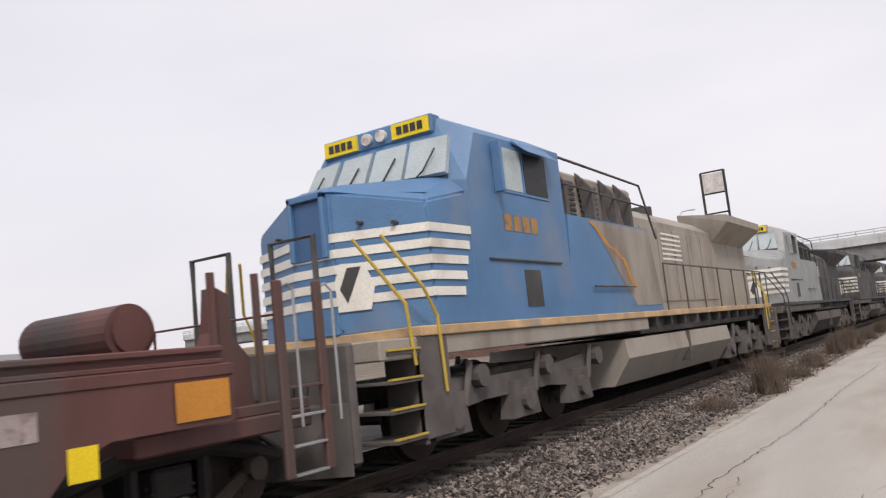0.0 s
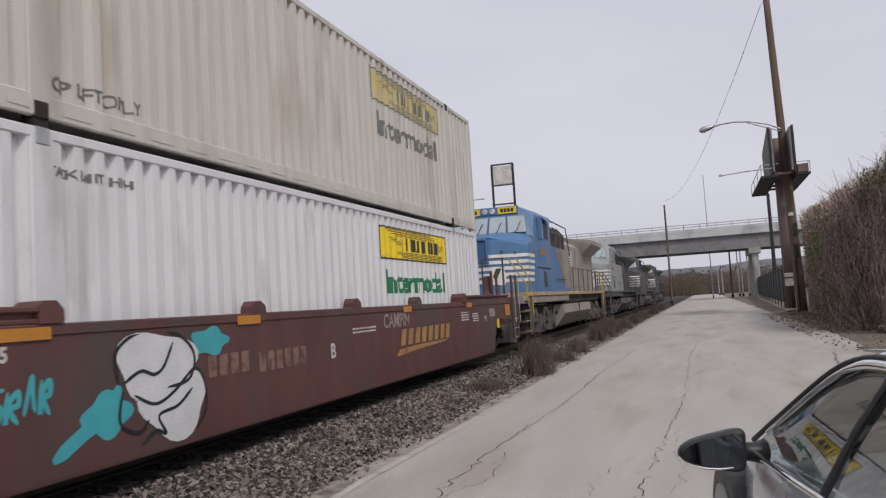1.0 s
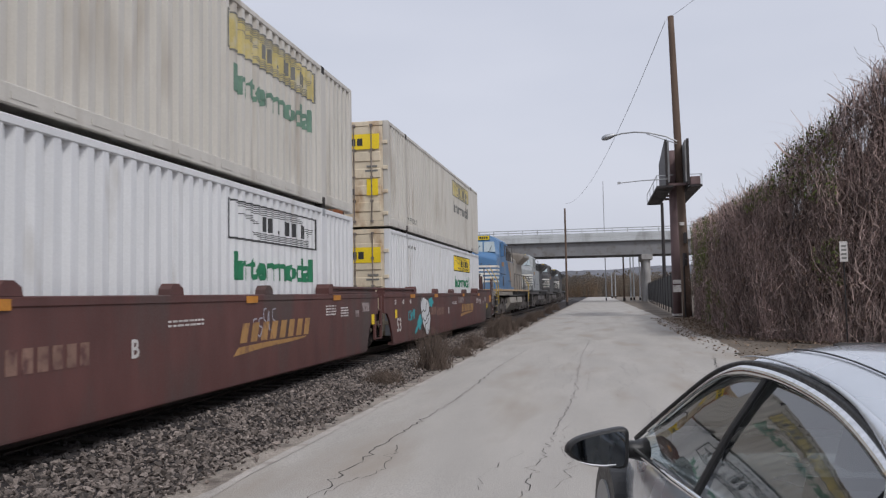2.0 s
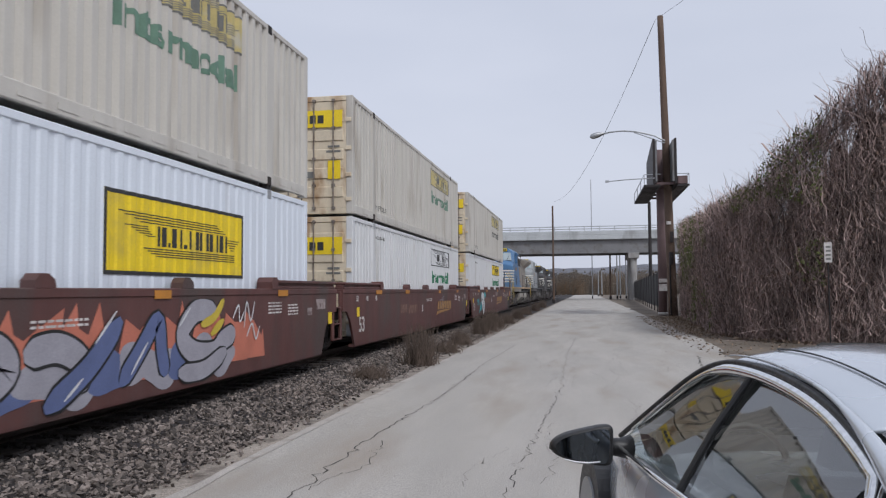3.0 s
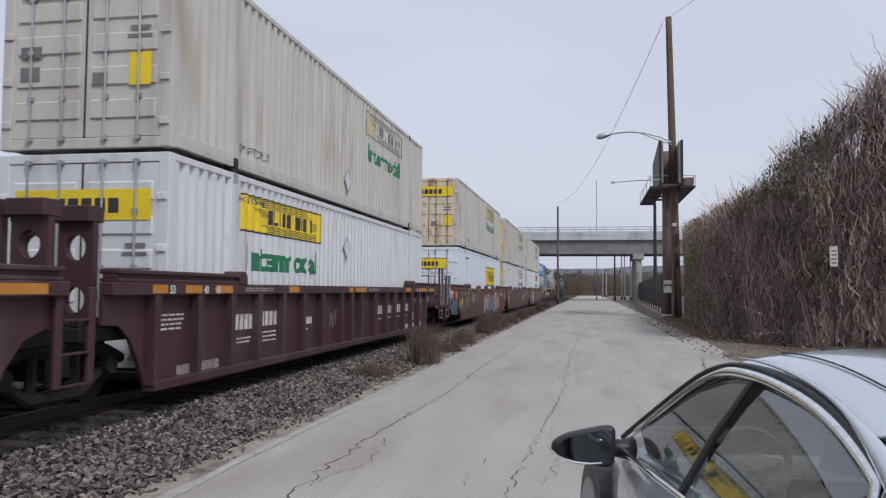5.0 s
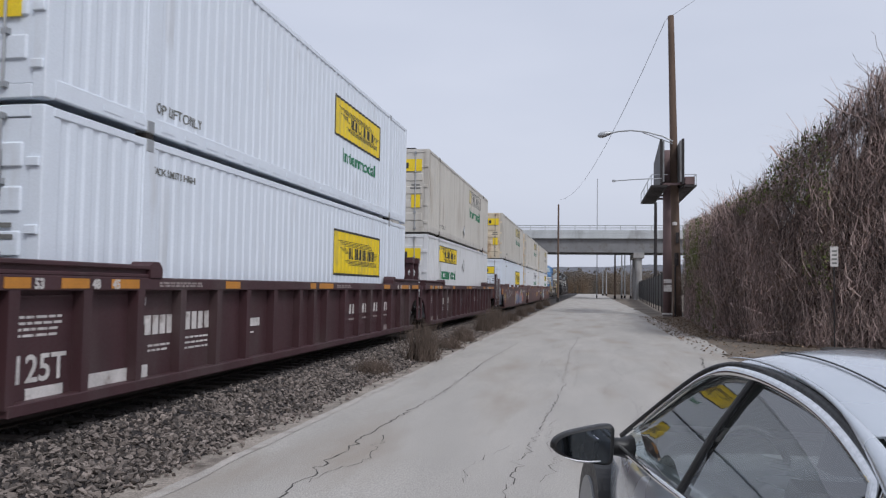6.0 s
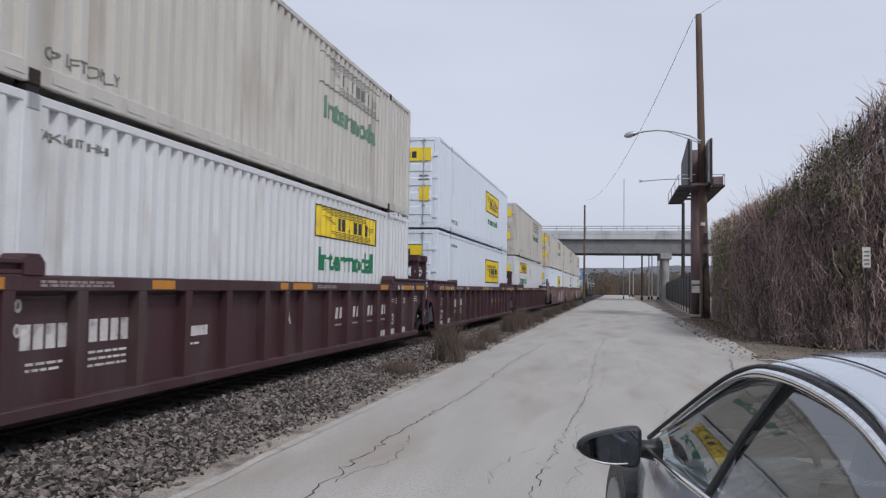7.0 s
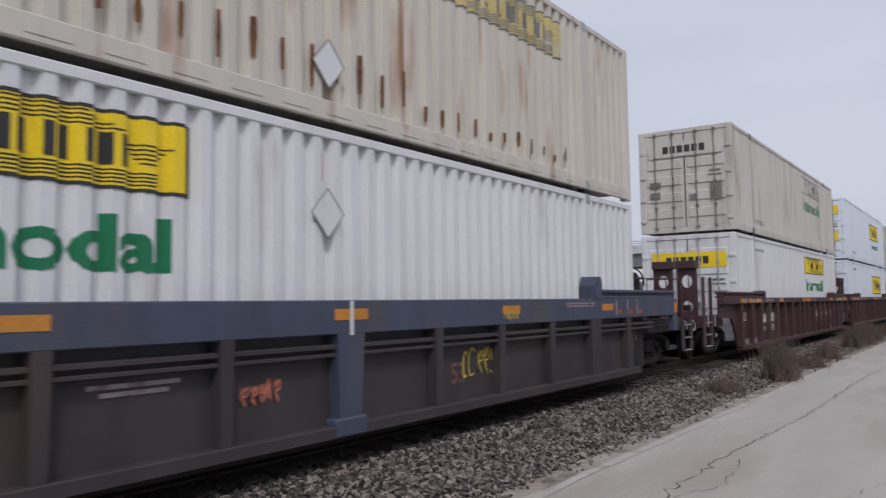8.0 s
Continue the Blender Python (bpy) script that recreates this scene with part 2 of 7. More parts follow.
PALE_EDGE = surf("pale_worn_edge", (0.415, 0.385, 0.355), 0.95, var=0.12, scale=1.2, fine=60, grain=0.2, bump=0.3, dirt=(0.30, 0.27, 0.24), amount=0.4, dirt_scale=3)
# Oil-soiled stone, with the train's shade added to its colour.
STONE_DARK = surf("oily_shaded_stone", (0.034, 0.029, 0.028), 0.9, var=0.15, scale=6, fine=60, grain=0.15, bump=0.2, island=0.5)
RAIL = surf("rail_steel", (0.075, 0.058, 0.050), 0.4, 0.6, var=0.2)
TIE = surf("creosoted_tie", (0.045, 0.035, 0.03), 0.9, var=0.3, scale=4, random=0.3)
TRACK_X, RAIL_Z = -6.8, 0.27
EDGE_X = -3.5      # where the asphalt meets the ballast

bm = B()
bmesh.ops.create_grid(bm, x_segments=60, y_segments=60, size=1500, matrix=Matrix.Translation((0, 600, -0.06)))
ground = part("ground", bm, EARTH)
tagged(ground, "brown earth and dry grass beside road and track", "ground", kind="structure")


def road_edges(y):
    left = EDGE_X + 0.06 * noise.noise((0, y * 0.35, 3)) + 0.035 * noise.noise((2, y * 1.9, 3))
    right = 3.3 + (0.35 if y < 22 else 0.9) * 0.5 + 0.35 * noise.noise((5, y * 0.2, 1)) + 0.12 * noise.noise((5, y, 1))
    return left, right


def road_rib(k, y):
    return -0.015 * (k in (0, 8)) + 0.012 * noise.noise((k * 1.3, y * 0.3, 0))


def road_z(x, y):
    """Height of the asphalt at a place."""
    left, right = road_edges(y)
    u = min(8.0, max(0.0, 8 * (x - left) / (right - left)))
    k = min(7, int(u))
    return road_rib(k, y) + (road_rib(k + 1, y) - road_rib(k, y)) * (u - k)


def road_sheet():
    bm = B()
    ys = [-30 + 1.5 * i for i in range(20)] + [.3 * i for i in range(130)] + [40 + 4 * i for i in range(80)]
    rows = []
    for y in ys:
        left, right = road_edges(y)
        rows.append([bm.verts.new((left + (right - left) * k / 8, y, road_rib(k, y))) for k in range(9)])
    for a, b in zip(rows[:-1], rows[1:]):
        for k in range(8):
            bm.faces.new((a[k], a[k + 1], b[k + 1], b[k]))
    ob = part("road", bm, ROAD, smooth=True)
    return tagged(ob, "pale worn asphalt lane with cracks and ragged edges", "road", kind="structure")


road = road_sheet()


def crack(points, w, seed):
    """A narrow, wandering crack that lies open in the asphalt."""
    rnd = random.Random(seed)
    bm = B()
    path = []
    for (x0, y0), (x1, y1) in zip(points[:-1], points[1:]):
        n = max(2, int(math.hypot(x1 - x0, y1 - y0) / 0.10))
        for i in range(n):
            t = i / n
            path.append((x0 + (x1 - x0) * t + rnd.gauss(0, 0.028), y0 + (y1 - y0) * t + rnd.gauss(0, 0.03)))
    last = None
    for x, y in path:
        h = w * rnd.uniform(0.2, 1.0) * (1.9 if rnd.random() < .06 else 1)
        pair = (bm.verts.new((x - h, y, road_z(x, y) + .003)), bm.verts.new((x + h, y, road_z(x, y) + .003)))
        if last:
            bm.faces.new((last[0], last[1], pair[1], pair[0]))
        last = pair
    ob = part("crack", bm, CRACK, road)
    return ob


crack([(-2.35, 3.0), (-2.36, 6.3), (-2.41, 8.9), (-2.25, 12.4), (-2.3, 17), (-2.1, 24)], 0.009, 1)
crack([(-2.36, 6.4), (-2.05, 7.4), (-2.2, 8.6)], 0.004, 2)
crack([(-0.7, 3.5), (-0.68, 6.6), (-0.55, 9.5), (-0.43, 13.3), (-0.5, 20), (-0.35, 28)], 0.0065, 3)
for i in range(34):
    rnd = random.Random(100 + i)
    x, y = rnd.uniform(-1.2, 2.2), rnd.uniform(5, 24)
    crack([(x, y), (x + rnd.uniform(-.25, .25), y + rnd.uniform(.6, 1.8)), (x + rnd.uniform(-.3, .3), y + rnd.uniform(1.8, 4))], 0.003, 200 + i)
crack([(2.4, 17.5), (2.75, 20.6)], 0.02, 9)


def edge_strip(name, material, x0, x1, z, seed, label):
    """A ragged band along the road's edge."""
    bm = B()
    last = None
    for i in range(260):
        y = .5 + i * .25 if i < 200 else 50.5 + (i - 200) * 2.0
        xa, xb = x0 + .05 * noise.noise((1, y * 1.3, seed)), x1 + .06 * noise.noise((4, y * .9, seed)) + .03 * noise.noise((4, y * 4, seed))
        p = [bm.verts.new((xa + (xb - xa) * q, y, road_z(xa + (xb - xa) * q, y) + z)) for q in (0, .5, 1)]
        if last:
            for j in (0, 1):
                bm.faces.new((last[j], last[j + 1], p[j + 1], p[j]))
        last = p
    return part(name, bm, material, road, label)


edge_strip("edge_grit", GRIT, -3.66, -3.36, 0.004, 2, "brown grit on the road's edge")
edge_strip("worn_edge", PALE_EDGE, -3.37, -3.25, 0.005, 5, "pale worn band along the road's edge")


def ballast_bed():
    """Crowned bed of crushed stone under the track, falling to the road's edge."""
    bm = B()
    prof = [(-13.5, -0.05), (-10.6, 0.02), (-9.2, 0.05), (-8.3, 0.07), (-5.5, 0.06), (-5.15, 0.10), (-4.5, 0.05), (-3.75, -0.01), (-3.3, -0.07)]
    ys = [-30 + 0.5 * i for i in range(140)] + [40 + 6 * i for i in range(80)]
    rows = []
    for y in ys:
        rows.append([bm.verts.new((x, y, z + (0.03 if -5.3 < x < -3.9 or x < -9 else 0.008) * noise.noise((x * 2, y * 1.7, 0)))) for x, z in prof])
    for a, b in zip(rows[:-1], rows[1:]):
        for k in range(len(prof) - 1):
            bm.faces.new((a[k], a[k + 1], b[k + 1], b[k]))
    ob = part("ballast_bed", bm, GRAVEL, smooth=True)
    return tagged(ob, "grey-brown crushed stone bed under the track, darkened for the train's shade", "ballast", kind="structure")


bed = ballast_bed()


def stones(name, material, count, x0, x1, far, seed, label):
    """Loose, sharp-edged crushed stone over a strip of the shoulder."""
    rnd = random.Random(seed)
    shapes = []
    for k in range(14):
        bb = bmesh.new()
        for i in range(8):
            v = Vector((rnd.gauss(0, 1), rnd.gauss(0, 1), rnd.gauss(0, 1))).normalized()
            bb.verts.new((v.x * rnd.uniform(.7, 1.3), v.y * rnd.uniform(.7, 1.2), v.z * rnd.uniform(.45, .8)))
        bmesh.ops.convex_hull(bb, input=bb.verts[:])
        bb.verts.index_update()
        shapes.append(([v.co.copy() for v in bb.verts], [[v.index for v in f.verts] for f in bb.faces]))
        bb.free()
    verts, faces = [], []
    for i in range(count):
        y = (1.0 + far * rnd.random() ** 1.8) if rnd.random() < .93 else rnd.uniform(-8, 1.5)
        x = x0 + (x1 - x0) * rnd.random() + rnd.gauss(0, .07)
        if x > -3.62 and rnd.random() < .8:
            continue
        z = float(np.interp(x, [-5.9, -5.5, -5.15, -4.5, -3.75, -3.2], [0.07, 0.06, 0.10, 0.05, 0.0, 0.0]))
        r = rnd.choice((.014, .02, .024, .028, .034, .042)) * rnd.uniform(.8, 1.25)
        rot = Euler((rnd.gauss(0, .5), rnd.gauss(0, .5), rnd.random() * 6)).to_matrix() * r
        pts, tris = shapes[rnd.randrange(14)]
        k = len(verts)
        for v in pts:
            p = rot @ v
            verts.append((x + p.x, y + p.y, z + r * .3 + p.z))
        faces += [[q + k for q in t] for t in tris]
    me = bpy.data.meshes.new(name)
    me.from_pydata(verts, [], faces)
    me.materials.append(material)
    return tagged(new(name, me), label, "ballast", kind="stuff")


stones("ballast_stones", STONE, 34000, -5.2, -3.5, 44, 7, "loose grey crushed stones beside the track")
stones("oily_stones", STONE_DARK, 9000, -6.1, -4.9, 34, 8, "oily crushed stones at the tie ends, darkened for the train's shade")


def track():
    tr = thing("railway_track", "brown steel rails on dark timber ties in ballast", "railway track", kind="structure")
    for side in (-1, 1):
        bm = B()
        x = TRACK_X + side * 0.7525
        prism(bm, [(x - .07, RAIL_Z - .17), (x + .07, RAIL_Z - .17), (x + .07, RAIL_Z - .15), (x + .01, RAIL_Z - .13), (x + .01, RAIL_Z - .045), (x + .035, RAIL_Z - .035),
                   (x + .035, RAIL_Z), (x - .035, RAIL_Z), (x - .035, RAIL_Z - .035), (x - .01, RAIL_Z - .045), (x - .01, RAIL_Z - .13), (x - .07, RAIL_Z - .15)], -40, 420, "y")
        part("rail", bm, RAIL, tr)
    bm = B()
    box(bm, -1.3, 1.3, -.11, .11, RAIL_Z - .30, RAIL_Z - .172, 0.01)
    first = part("tie", bm, TIE, tr)
    first.matrix_basis = Matrix.Translation((TRACK_X, 0, 0))
    for i in range(1, 140):
        piece("tie", first.data, tr, Matrix.Translation((TRACK_X, -20 + 0.52 * i + (0.26 if -20 + .52 * i == 0 else 0), 0)))
    return tr


track()


# ---- train: what rolls is built round its own origin and keyed at the end ----
SPEED = 17.1
ROLLING = []      # (thing, place of its origin along the track at the start, height)


def rolling(ob, y, z=0.0):
    ROLLING.append((ob, y, z))
    return ob


CL, CW, CH = 16.15, 2.59, 2.896
RIB = 0.277


def corrugated(n_len=CL, inset=0.06):
    """Side sheets with upright ribs, and the roof."""
    bm = B()
    half = CW / 2
    for sgn in (1, -1):
        prof = []
        y = -n_len + 0.16
        while y < -0.16 - RIB:
            prof += [(y, 0.0), (y + RIB * .40, 0.0), (y + RIB * .55, inset), (y + RIB * .85, inset)]
            y += RIB
        prof += [(y, 0.0), (-0.14, 0.0)]
        lo = [bm.verts.new((sgn * (half - .012 - d), yy, 0.22)) for yy, d in prof]
        hi = [bm.verts.new((sgn * (half - .012 - d), yy, CH - 0.10)) for yy, d in prof]
        for i in range(len(prof) - 1):
            f = (lo[i], lo[i + 1], hi[i + 1], hi[i])
            bm.faces.new(f if sgn > 0 else f[::-1])
    box(bm, -half + .05, half - .05, -n_len + .08, -.08, CH - .06, CH - .02)
    box(bm, -half + .05, half - .05, -.10, -.05, .15, CH - .08)
    box(bm, -half + .05, half - .05, -n_len + .10, -.10, .12, .20)
    return bm


_cont = {}


def container(paint, sign, sign_gap, upper, rear="cream", label=""):
    """A 53-foot box, origin at its front foot on the centre line, its length towards -y; the doors are at the -y end."""
    half = CW / 2
    c = thing("shipping_container", label, "shipping container", "double-stacked containers on the train")
    key = paint.name
    if key not in _cont:
        _cont[key] = {}
    shared = _cont[key]

    def own(name, tag, make, label="", m=None, material=None):
        if tag not in shared:
            ob = part(name, make(), material or paint, c, label)
            shared[tag] = ob.data
            if m is not None:
                ob.matrix_basis = m
            return ob
        return piece(name, shared[tag], c, m, label)

    own("corrugated_body", "body", lambda: corrugated(CL, .018 if paint is WHITE_BLUE else .075))
    for sgn in (1, -1):
        mir = Matrix.Diagonal((sgn, 1, 1, 1))
        def top():
            b = B(); box(b, half - .07, half, -CL + .16, -.16, CH - .105, CH - .004, .012); return b
        def bottom():
            b = B(); box(b, half - .07, half - .004, -CL + .16, -.16, .02, .23, .012)
            for k in range(24):
                y = -CL + 1.0 + k * .62
                box(b, half - .01, half + .003, y, y + .36, .08, .15)
            return b
        own("top_rail", "top" + str(sgn), lambda: (lambda b: (bmesh.ops.transform(b, matrix=mir, verts=b.verts[:]), bmesh.ops.recalc_face_normals(b, faces=b.faces[:]), b)[2])(top()))
        own("bottom_rail", "bot" + str(sgn), lambda: (lambda b: (bmesh.ops.transform(b, matrix=mir, verts=b.verts[:]), bmesh.ops.recalc_face_normals(b, faces=b.faces[:]), b)[2])(bottom()))
        for y in (-.16, -CL):
            def post(y=y, sgn=sgn):
                b = B(); box(b, sgn * (half - .16), sgn * half, y, y + .16, 0, CH, .012); return b
            own("corner_post", "post%d%.1f" % (sgn, y), post)
        for y in (-1.98, -CL + 1.98):
            def lift(y=y, sgn=sgn):
                b = B(); box(b, sgn * (half - .08), sgn * (half + .004), y - .13, y + .13, .02, CH - .004, .012); return b
            own("lift_post", "lift%d%.1f" % (sgn, y), lift)
            for z in (.0, CH - .17):
                def cast(y=y, sgn=sgn, z=z):
                    b = B(); box(b, sgn * (half - .16), sgn * (half + .012), y - .09, y + .09, z, z + .17, .015)
                    return b
                own("corner_casting", "cast%d%.1f%.1f" % (sgn, y, z), cast, material=STEEL if paint is not CREAM else IRON)
    if not upper:      # locking cones that carry the upper box
        for sgn in (1, -1):
            for y in (-1.98, -CL + 1.98):
                b = B()
                xa, xb = sorted((sgn * (half - .17), sgn * (half - .005)))
                box(b, xa, xb, y - .085, y + .085, CH - .003, CH + .0705)
                part("stacking_cone", b, IRON, c, "dark steel locking cone")
    # doors and their gear
    paints = {"cream": (DOOR_CREAM, DOOR_CREAM), "rust": (DOOR_RUST, DOOR_CREAM), "white": (paint, paint), "grey": (paint, paint)}[rear]
    for k, (x0, x1) in enumerate(((-half + .16, -.01), (.01, half - .16))):
        b = B()
        box(b, x0, x1, -CL + .015, -CL + .06, .16, CH - .14)
        d = part("door", b, paints[k], c)
        for z in (.40, .86, 1.32, 1.78, 2.24):
            b = B()
            box(b, x0 + .07, x1 - .07, -CL - .012, -CL + .03, z, z + .27, .02)
            part("door_panel", b, paints[k], d)
        for fx in (.28, .72):
            x = x0 + (x1 - x0) * fx
            b = B()
            tube(b, (x, -CL - .035, .10), (x, -CL - .035, CH - .08), .017, n=6)
            for z in (.14, .7, 1.35, 2.1, CH - .12):
                box(b, x - .04, x + .04, -CL - .05, -CL + .01, z - .03, z + .03)
            part("locking_bar", b, STEEL if rear == "white" else BAR, d)
        for z in (.35, .95, 1.6, 2.3):
            b = B()
            xe = x0 - .06 if k == 0 else x1 + .06
            box(b, xe - .07, xe + .07, -CL - .03, -CL + .01, z - .05, z + .05, .01)
            part("hinge", b, paints[1], d)
    for name, z0, z1 in (("door_sill", 0, .15), ("door_header", CH - .13, CH)):
        b = B()
        box(b, -half + .16, half - .16, -CL, -CL + .1, z0, z1, .01)
        part(name, b, paints[1], c)
    b = B()
    box(b, -.012, .012, -CL + .005, -CL + .07, .15, CH - .13)
    part("door_gasket", b, BLACK, c)
    b = B()
    zs = 2.12 if upper else 1.98
    sx0, sx1 = (-.84, .80) if sign == "plain" else (-half + .3, half - .25)
    if sign == "plain":
        box(b, sx0 - .03, sx1 + .03, -CL - .020, -CL - .015, zs - .03, zs + .45)
        part("sign_border", b, DARK, c)
        b = B()
    box(b, sx0, sx1, -CL - .024, -CL - .018, zs, zs + .42)
    plate = part("company_sign", b, YELLOW if rear != "grey" else CREAM, c, "company sign across the doors")
    bars(plate, sx0 + .38 * (sx1 - sx0) / 2.04, sx1 - .45 * (sx1 - sx0) / 2.04, -CL - .026, zs + .1, zs + .3, 6, DARK, "end")
    if upper:
        b = B()
        box(b, half - .62, half - .3, -CL - .022, -CL - .016, .85, 1.3)
        part("warning_sticker", b, YELLOW if rear != "grey" else DARK_FADED, c, "square warning sticker")
    for zz, x0, x1, hh in ((1.62, half - .62, half - .32, .05), (1.50, half - .66, half - .30, .05), (1.28, -half + .3, -half + .62, .16), (.95, -half + .3, -half + .6, .2), (.88, .12, .34, .16)):
        b = B()
        box(b, x0, x1, -CL - .020, -CL - .014, zz, zz + hh)
        part("data_plate", b, DARK_FADED, c)
    # sides: company panel, the word below it, small lettering
    if sign:
        side_sign(c, sign, sign_gap, 1, upper, .018 if paint is WHITE_BLUE else .075)
    return c


flat_part = part


def bars(parent, a0, a1, depth, z0, z1, n, material, face):
    """Plain bars in place of letters."""
    w = (a1 - a0) / n
    for i in range(n):
        b = B()
        lo, hi = a0 + w * i + w * .12, a0 + w * (i + 1) - w * .12
        if face == "end":
            box(b, lo, hi, depth - .003, depth + .002, z0, z1)
        else:
            box(b, depth - .002, depth + .003, lo, hi, z0, z1)
        part("letter_block", b, material, parent)


def on_ribs(bm, inset):
    """Lays a flat layer into the ribs of the side sheet: cuts it at each fold and moves it to the sheet's depth."""
    folds = (.40, .55, .85, 1.0)
    base = -CL + .16
    lo, hi = min(v.co.y for v in bm.verts), max(v.co.y for v in bm.verts)
    k = int((lo - base) // RIB)
    while base + k * RIB < hi:
        for f in folds:
            y = base + (k + f) * RIB
            if lo < y < hi:
                bmesh.ops.bisect_plane(bm, geom=bm.verts[:] + bm.edges[:] + bm.faces[:], plane_co=(0, y, 0), plane_no=(0, 1, 0), dist=1e-5)
        k += 1
    for v in bm.verts:
        t = ((v.co.y - base) / RIB) % 1.0
        v.co.x -= .013 + inset * float(np.interp(t, (0, .40, .55, .85, 1.0), (0, 0, 1, 1, 0)))
    return bm


def side_sign(c, style, gap, sgn, upper, inset):
    half = CW / 2

    def part(name, bm, material, parent=None, label=""):
        return flat_part(name, on_ribs(bm, inset), material, parent, label)

    panel_paint, word_paint, mark_paint = {"bold": (YELLOW, GREEN, DARK), "faded": (YELLOW_FADED, GREEN_FADED, DARK_FADED), "plain": (YELLOW, None, DARK), "dark": (YELLOW_FADED, DARK_FADED, DARK_FADED), "small": (YELLOW, GREEN, DARK), "none": (RUSTY, None, DARK_FADED), "top": (YELLOW_FADED, None, DARK_FADED),
                                          "outline": (CREAM, GREEN, DARK_FADED), "ghost": (CREAM, GREEN_FADED, DARK_FADED), "white": (WHITE, GREEN, DARK)}[style]
    tall = style in ("plain", "small")
    w, h = 3.84, (1.03 if style == "plain" else .90 if style == "small" else .62)
    z1 = CH - (.565 if tall else .27)
    z0 = z1 - h
    y1 = -gap if sgn > 0 else -CL + gap + w
    y0 = y1 - w
    x = sgn * (half + .004)

    def flat(bb, ya, yb, za, zb, d):
        box(bb, min(x, x + sgn * d), max(x, x + sgn * d), ya, yb, za, zb)

    def line(ya, yb, za, zb, d=.007):
        bb = B()
        flat(bb, ya, yb, za, zb, d)
        part("border_line", bb, mark_paint, p)

    b = B()
    flat(b, y0, y1, z0, z1, .004)
    p = part("company_panel", b, panel_paint, c, "company panel with dark border")
    e = .05 if tall else .03
    if style == "outline":
        b = B()
        flat(b, y0, y0 + .75, z0, z1, .0055)
        part("panel_end", b, YELLOW_FADED, p, "faded yellow end of the panel")
    for ya, yb, za, zb in ((y0, y1, z1 - e, z1), (y0, y1, z0, z0 + e), (y0, y0 + e, z0 + e, z1 - e), (y1 - e, y1, z0 + e, z1 - e)):
        line(ya, yb, za, zb)
    # fine speed lines above and below the blocks that stand for the name, stepped in at both ends like a wing
    u = h * (.62 if tall else 1.0)
    zm = (z0 + z1) / 2
    for k in range(4):
        line(y0 + .28 + .17 * k, y1 - .95 + .10 * k, zm + u * (.41 - .055 * k), zm + u * (.41 - .055 * k) + .014)
        line(y0 + 1.15 - .10 * k, y1 - .32, zm - u * (.42 - .05 * k), zm - u * (.42 - .05 * k) + .014)
    for k in range(5):
        line(y0 + .45 + .11 * k, y0 + .95 + .04 * k, zm + u * (.16 - .045 * k), zm + u * (.16 - .045 * k) + .012)
        line(y1 - .62 + .03 * k, y1 - .2 - .04 * k, zm + u * (.10 - .06 * k), zm + u * (.10 - .06 * k) + .014)
    ya = y0 + 1.18
    for wd in (.22, .08, .27, .08, .27, .27, .28, .25):
        if wd < .1:
            b = B()
            flat(b, ya, ya + .06, zm - u * .20, zm - u * .20 + .06, .009)
            part("letter_block", b, mark_paint, p)
        else:
            for q in (0, wd - .085):
                b = B()
                flat(b, ya + q, ya + q + .085, zm - u * .20, zm + u * .21, .009)
                part("letter_block", b, mark_paint, p)
        ya += wd + .05
    if word_paint:
        me = word("Intermodal", .42 if style == "small" else .60, word_paint, bold=.018 if style != "small" else .008)
        wide = max(v.co.x for v in me.vertices)
        b = B()
        b.from_mesh(me)
        long, inset_y = (2.75, .6) if style == "small" else (3.45, .18)
        m = Matrix.Translation((x + sgn * .003, y0 + inset_y if sgn > 0 else y1 - inset_y, z0 - (.50 if style == "small" else .62))) @ (SIDE if sgn > 0 else Matrix.Rotation(math.pi, 4, 'Z') @ SIDE) @ Matrix.Diagonal((long / wide, 1, 1, 1))
        bmesh.ops.transform(b, matrix=m, verts=b.verts[:])
        part("lettering", b, word_paint, c, "large word on the side")
    small = "TOP LIFT ONLY" if upper else "STACK LIMIT 3 HIGH"
    me = word(small, .19 if upper else .13, DARK_FADED, bold=.002)
    m = Matrix.Translation((x + sgn * .003, -CL + 2.0 if sgn > 0 else -2.3, .31 if upper else CH - .42)) @ (SIDE if sgn > 0 else Matrix.Rotation(math.pi, 4, 'Z') @ SIDE)
    b = B()
    b.from_mesh(me)
    bmesh.ops.transform(b, matrix=m, verts=b.verts[:])
    part("lettering", b, DARK_FADED, c, "small dark stencilled words")
    if gap < 8 and style not in ("outline", "top"):
        return
    zc, yc, r = (2.02 if not upper else .60), (-8.35 if not upper else -8.33), .235
    b = B()
    ngon_pts = [(x + sgn * .006, yc + r * math.cos(k * math.pi / 2), zc + r * 1.08 * math.sin(k * math.pi / 2)) for k in range(4)]
    f = b.faces.new([b.verts.new(q) for q in ngon_pts])
    g = bmesh.ops.extrude_face_region(b, geom=[f])["geom"]
    bmesh.ops.translate(b, vec=(sgn * .012, 0, 0), verts=[v for v in g if isinstance(v, bmesh.types.BMVert)])
    bmesh.ops.recalc_face_normals(b, faces=b.faces[:])
    holder = flat_part("placard_holder", b, WHITE, c, "white diamond placard holder")
    b = B()
    loft(b, [(q[0] + sgn * .012, q[1], q[2]) for q in ngon_pts + ngon_pts[:1]], [.007] * 5, 5)
    flat_part("rim", b, DARK_FADED, holder)
    if not upper and gap > 9.9 and gap < 10.0:
        b = B()
        flat(b, yc - .03, yc + .03, zc + .34, zc + .63, .008)
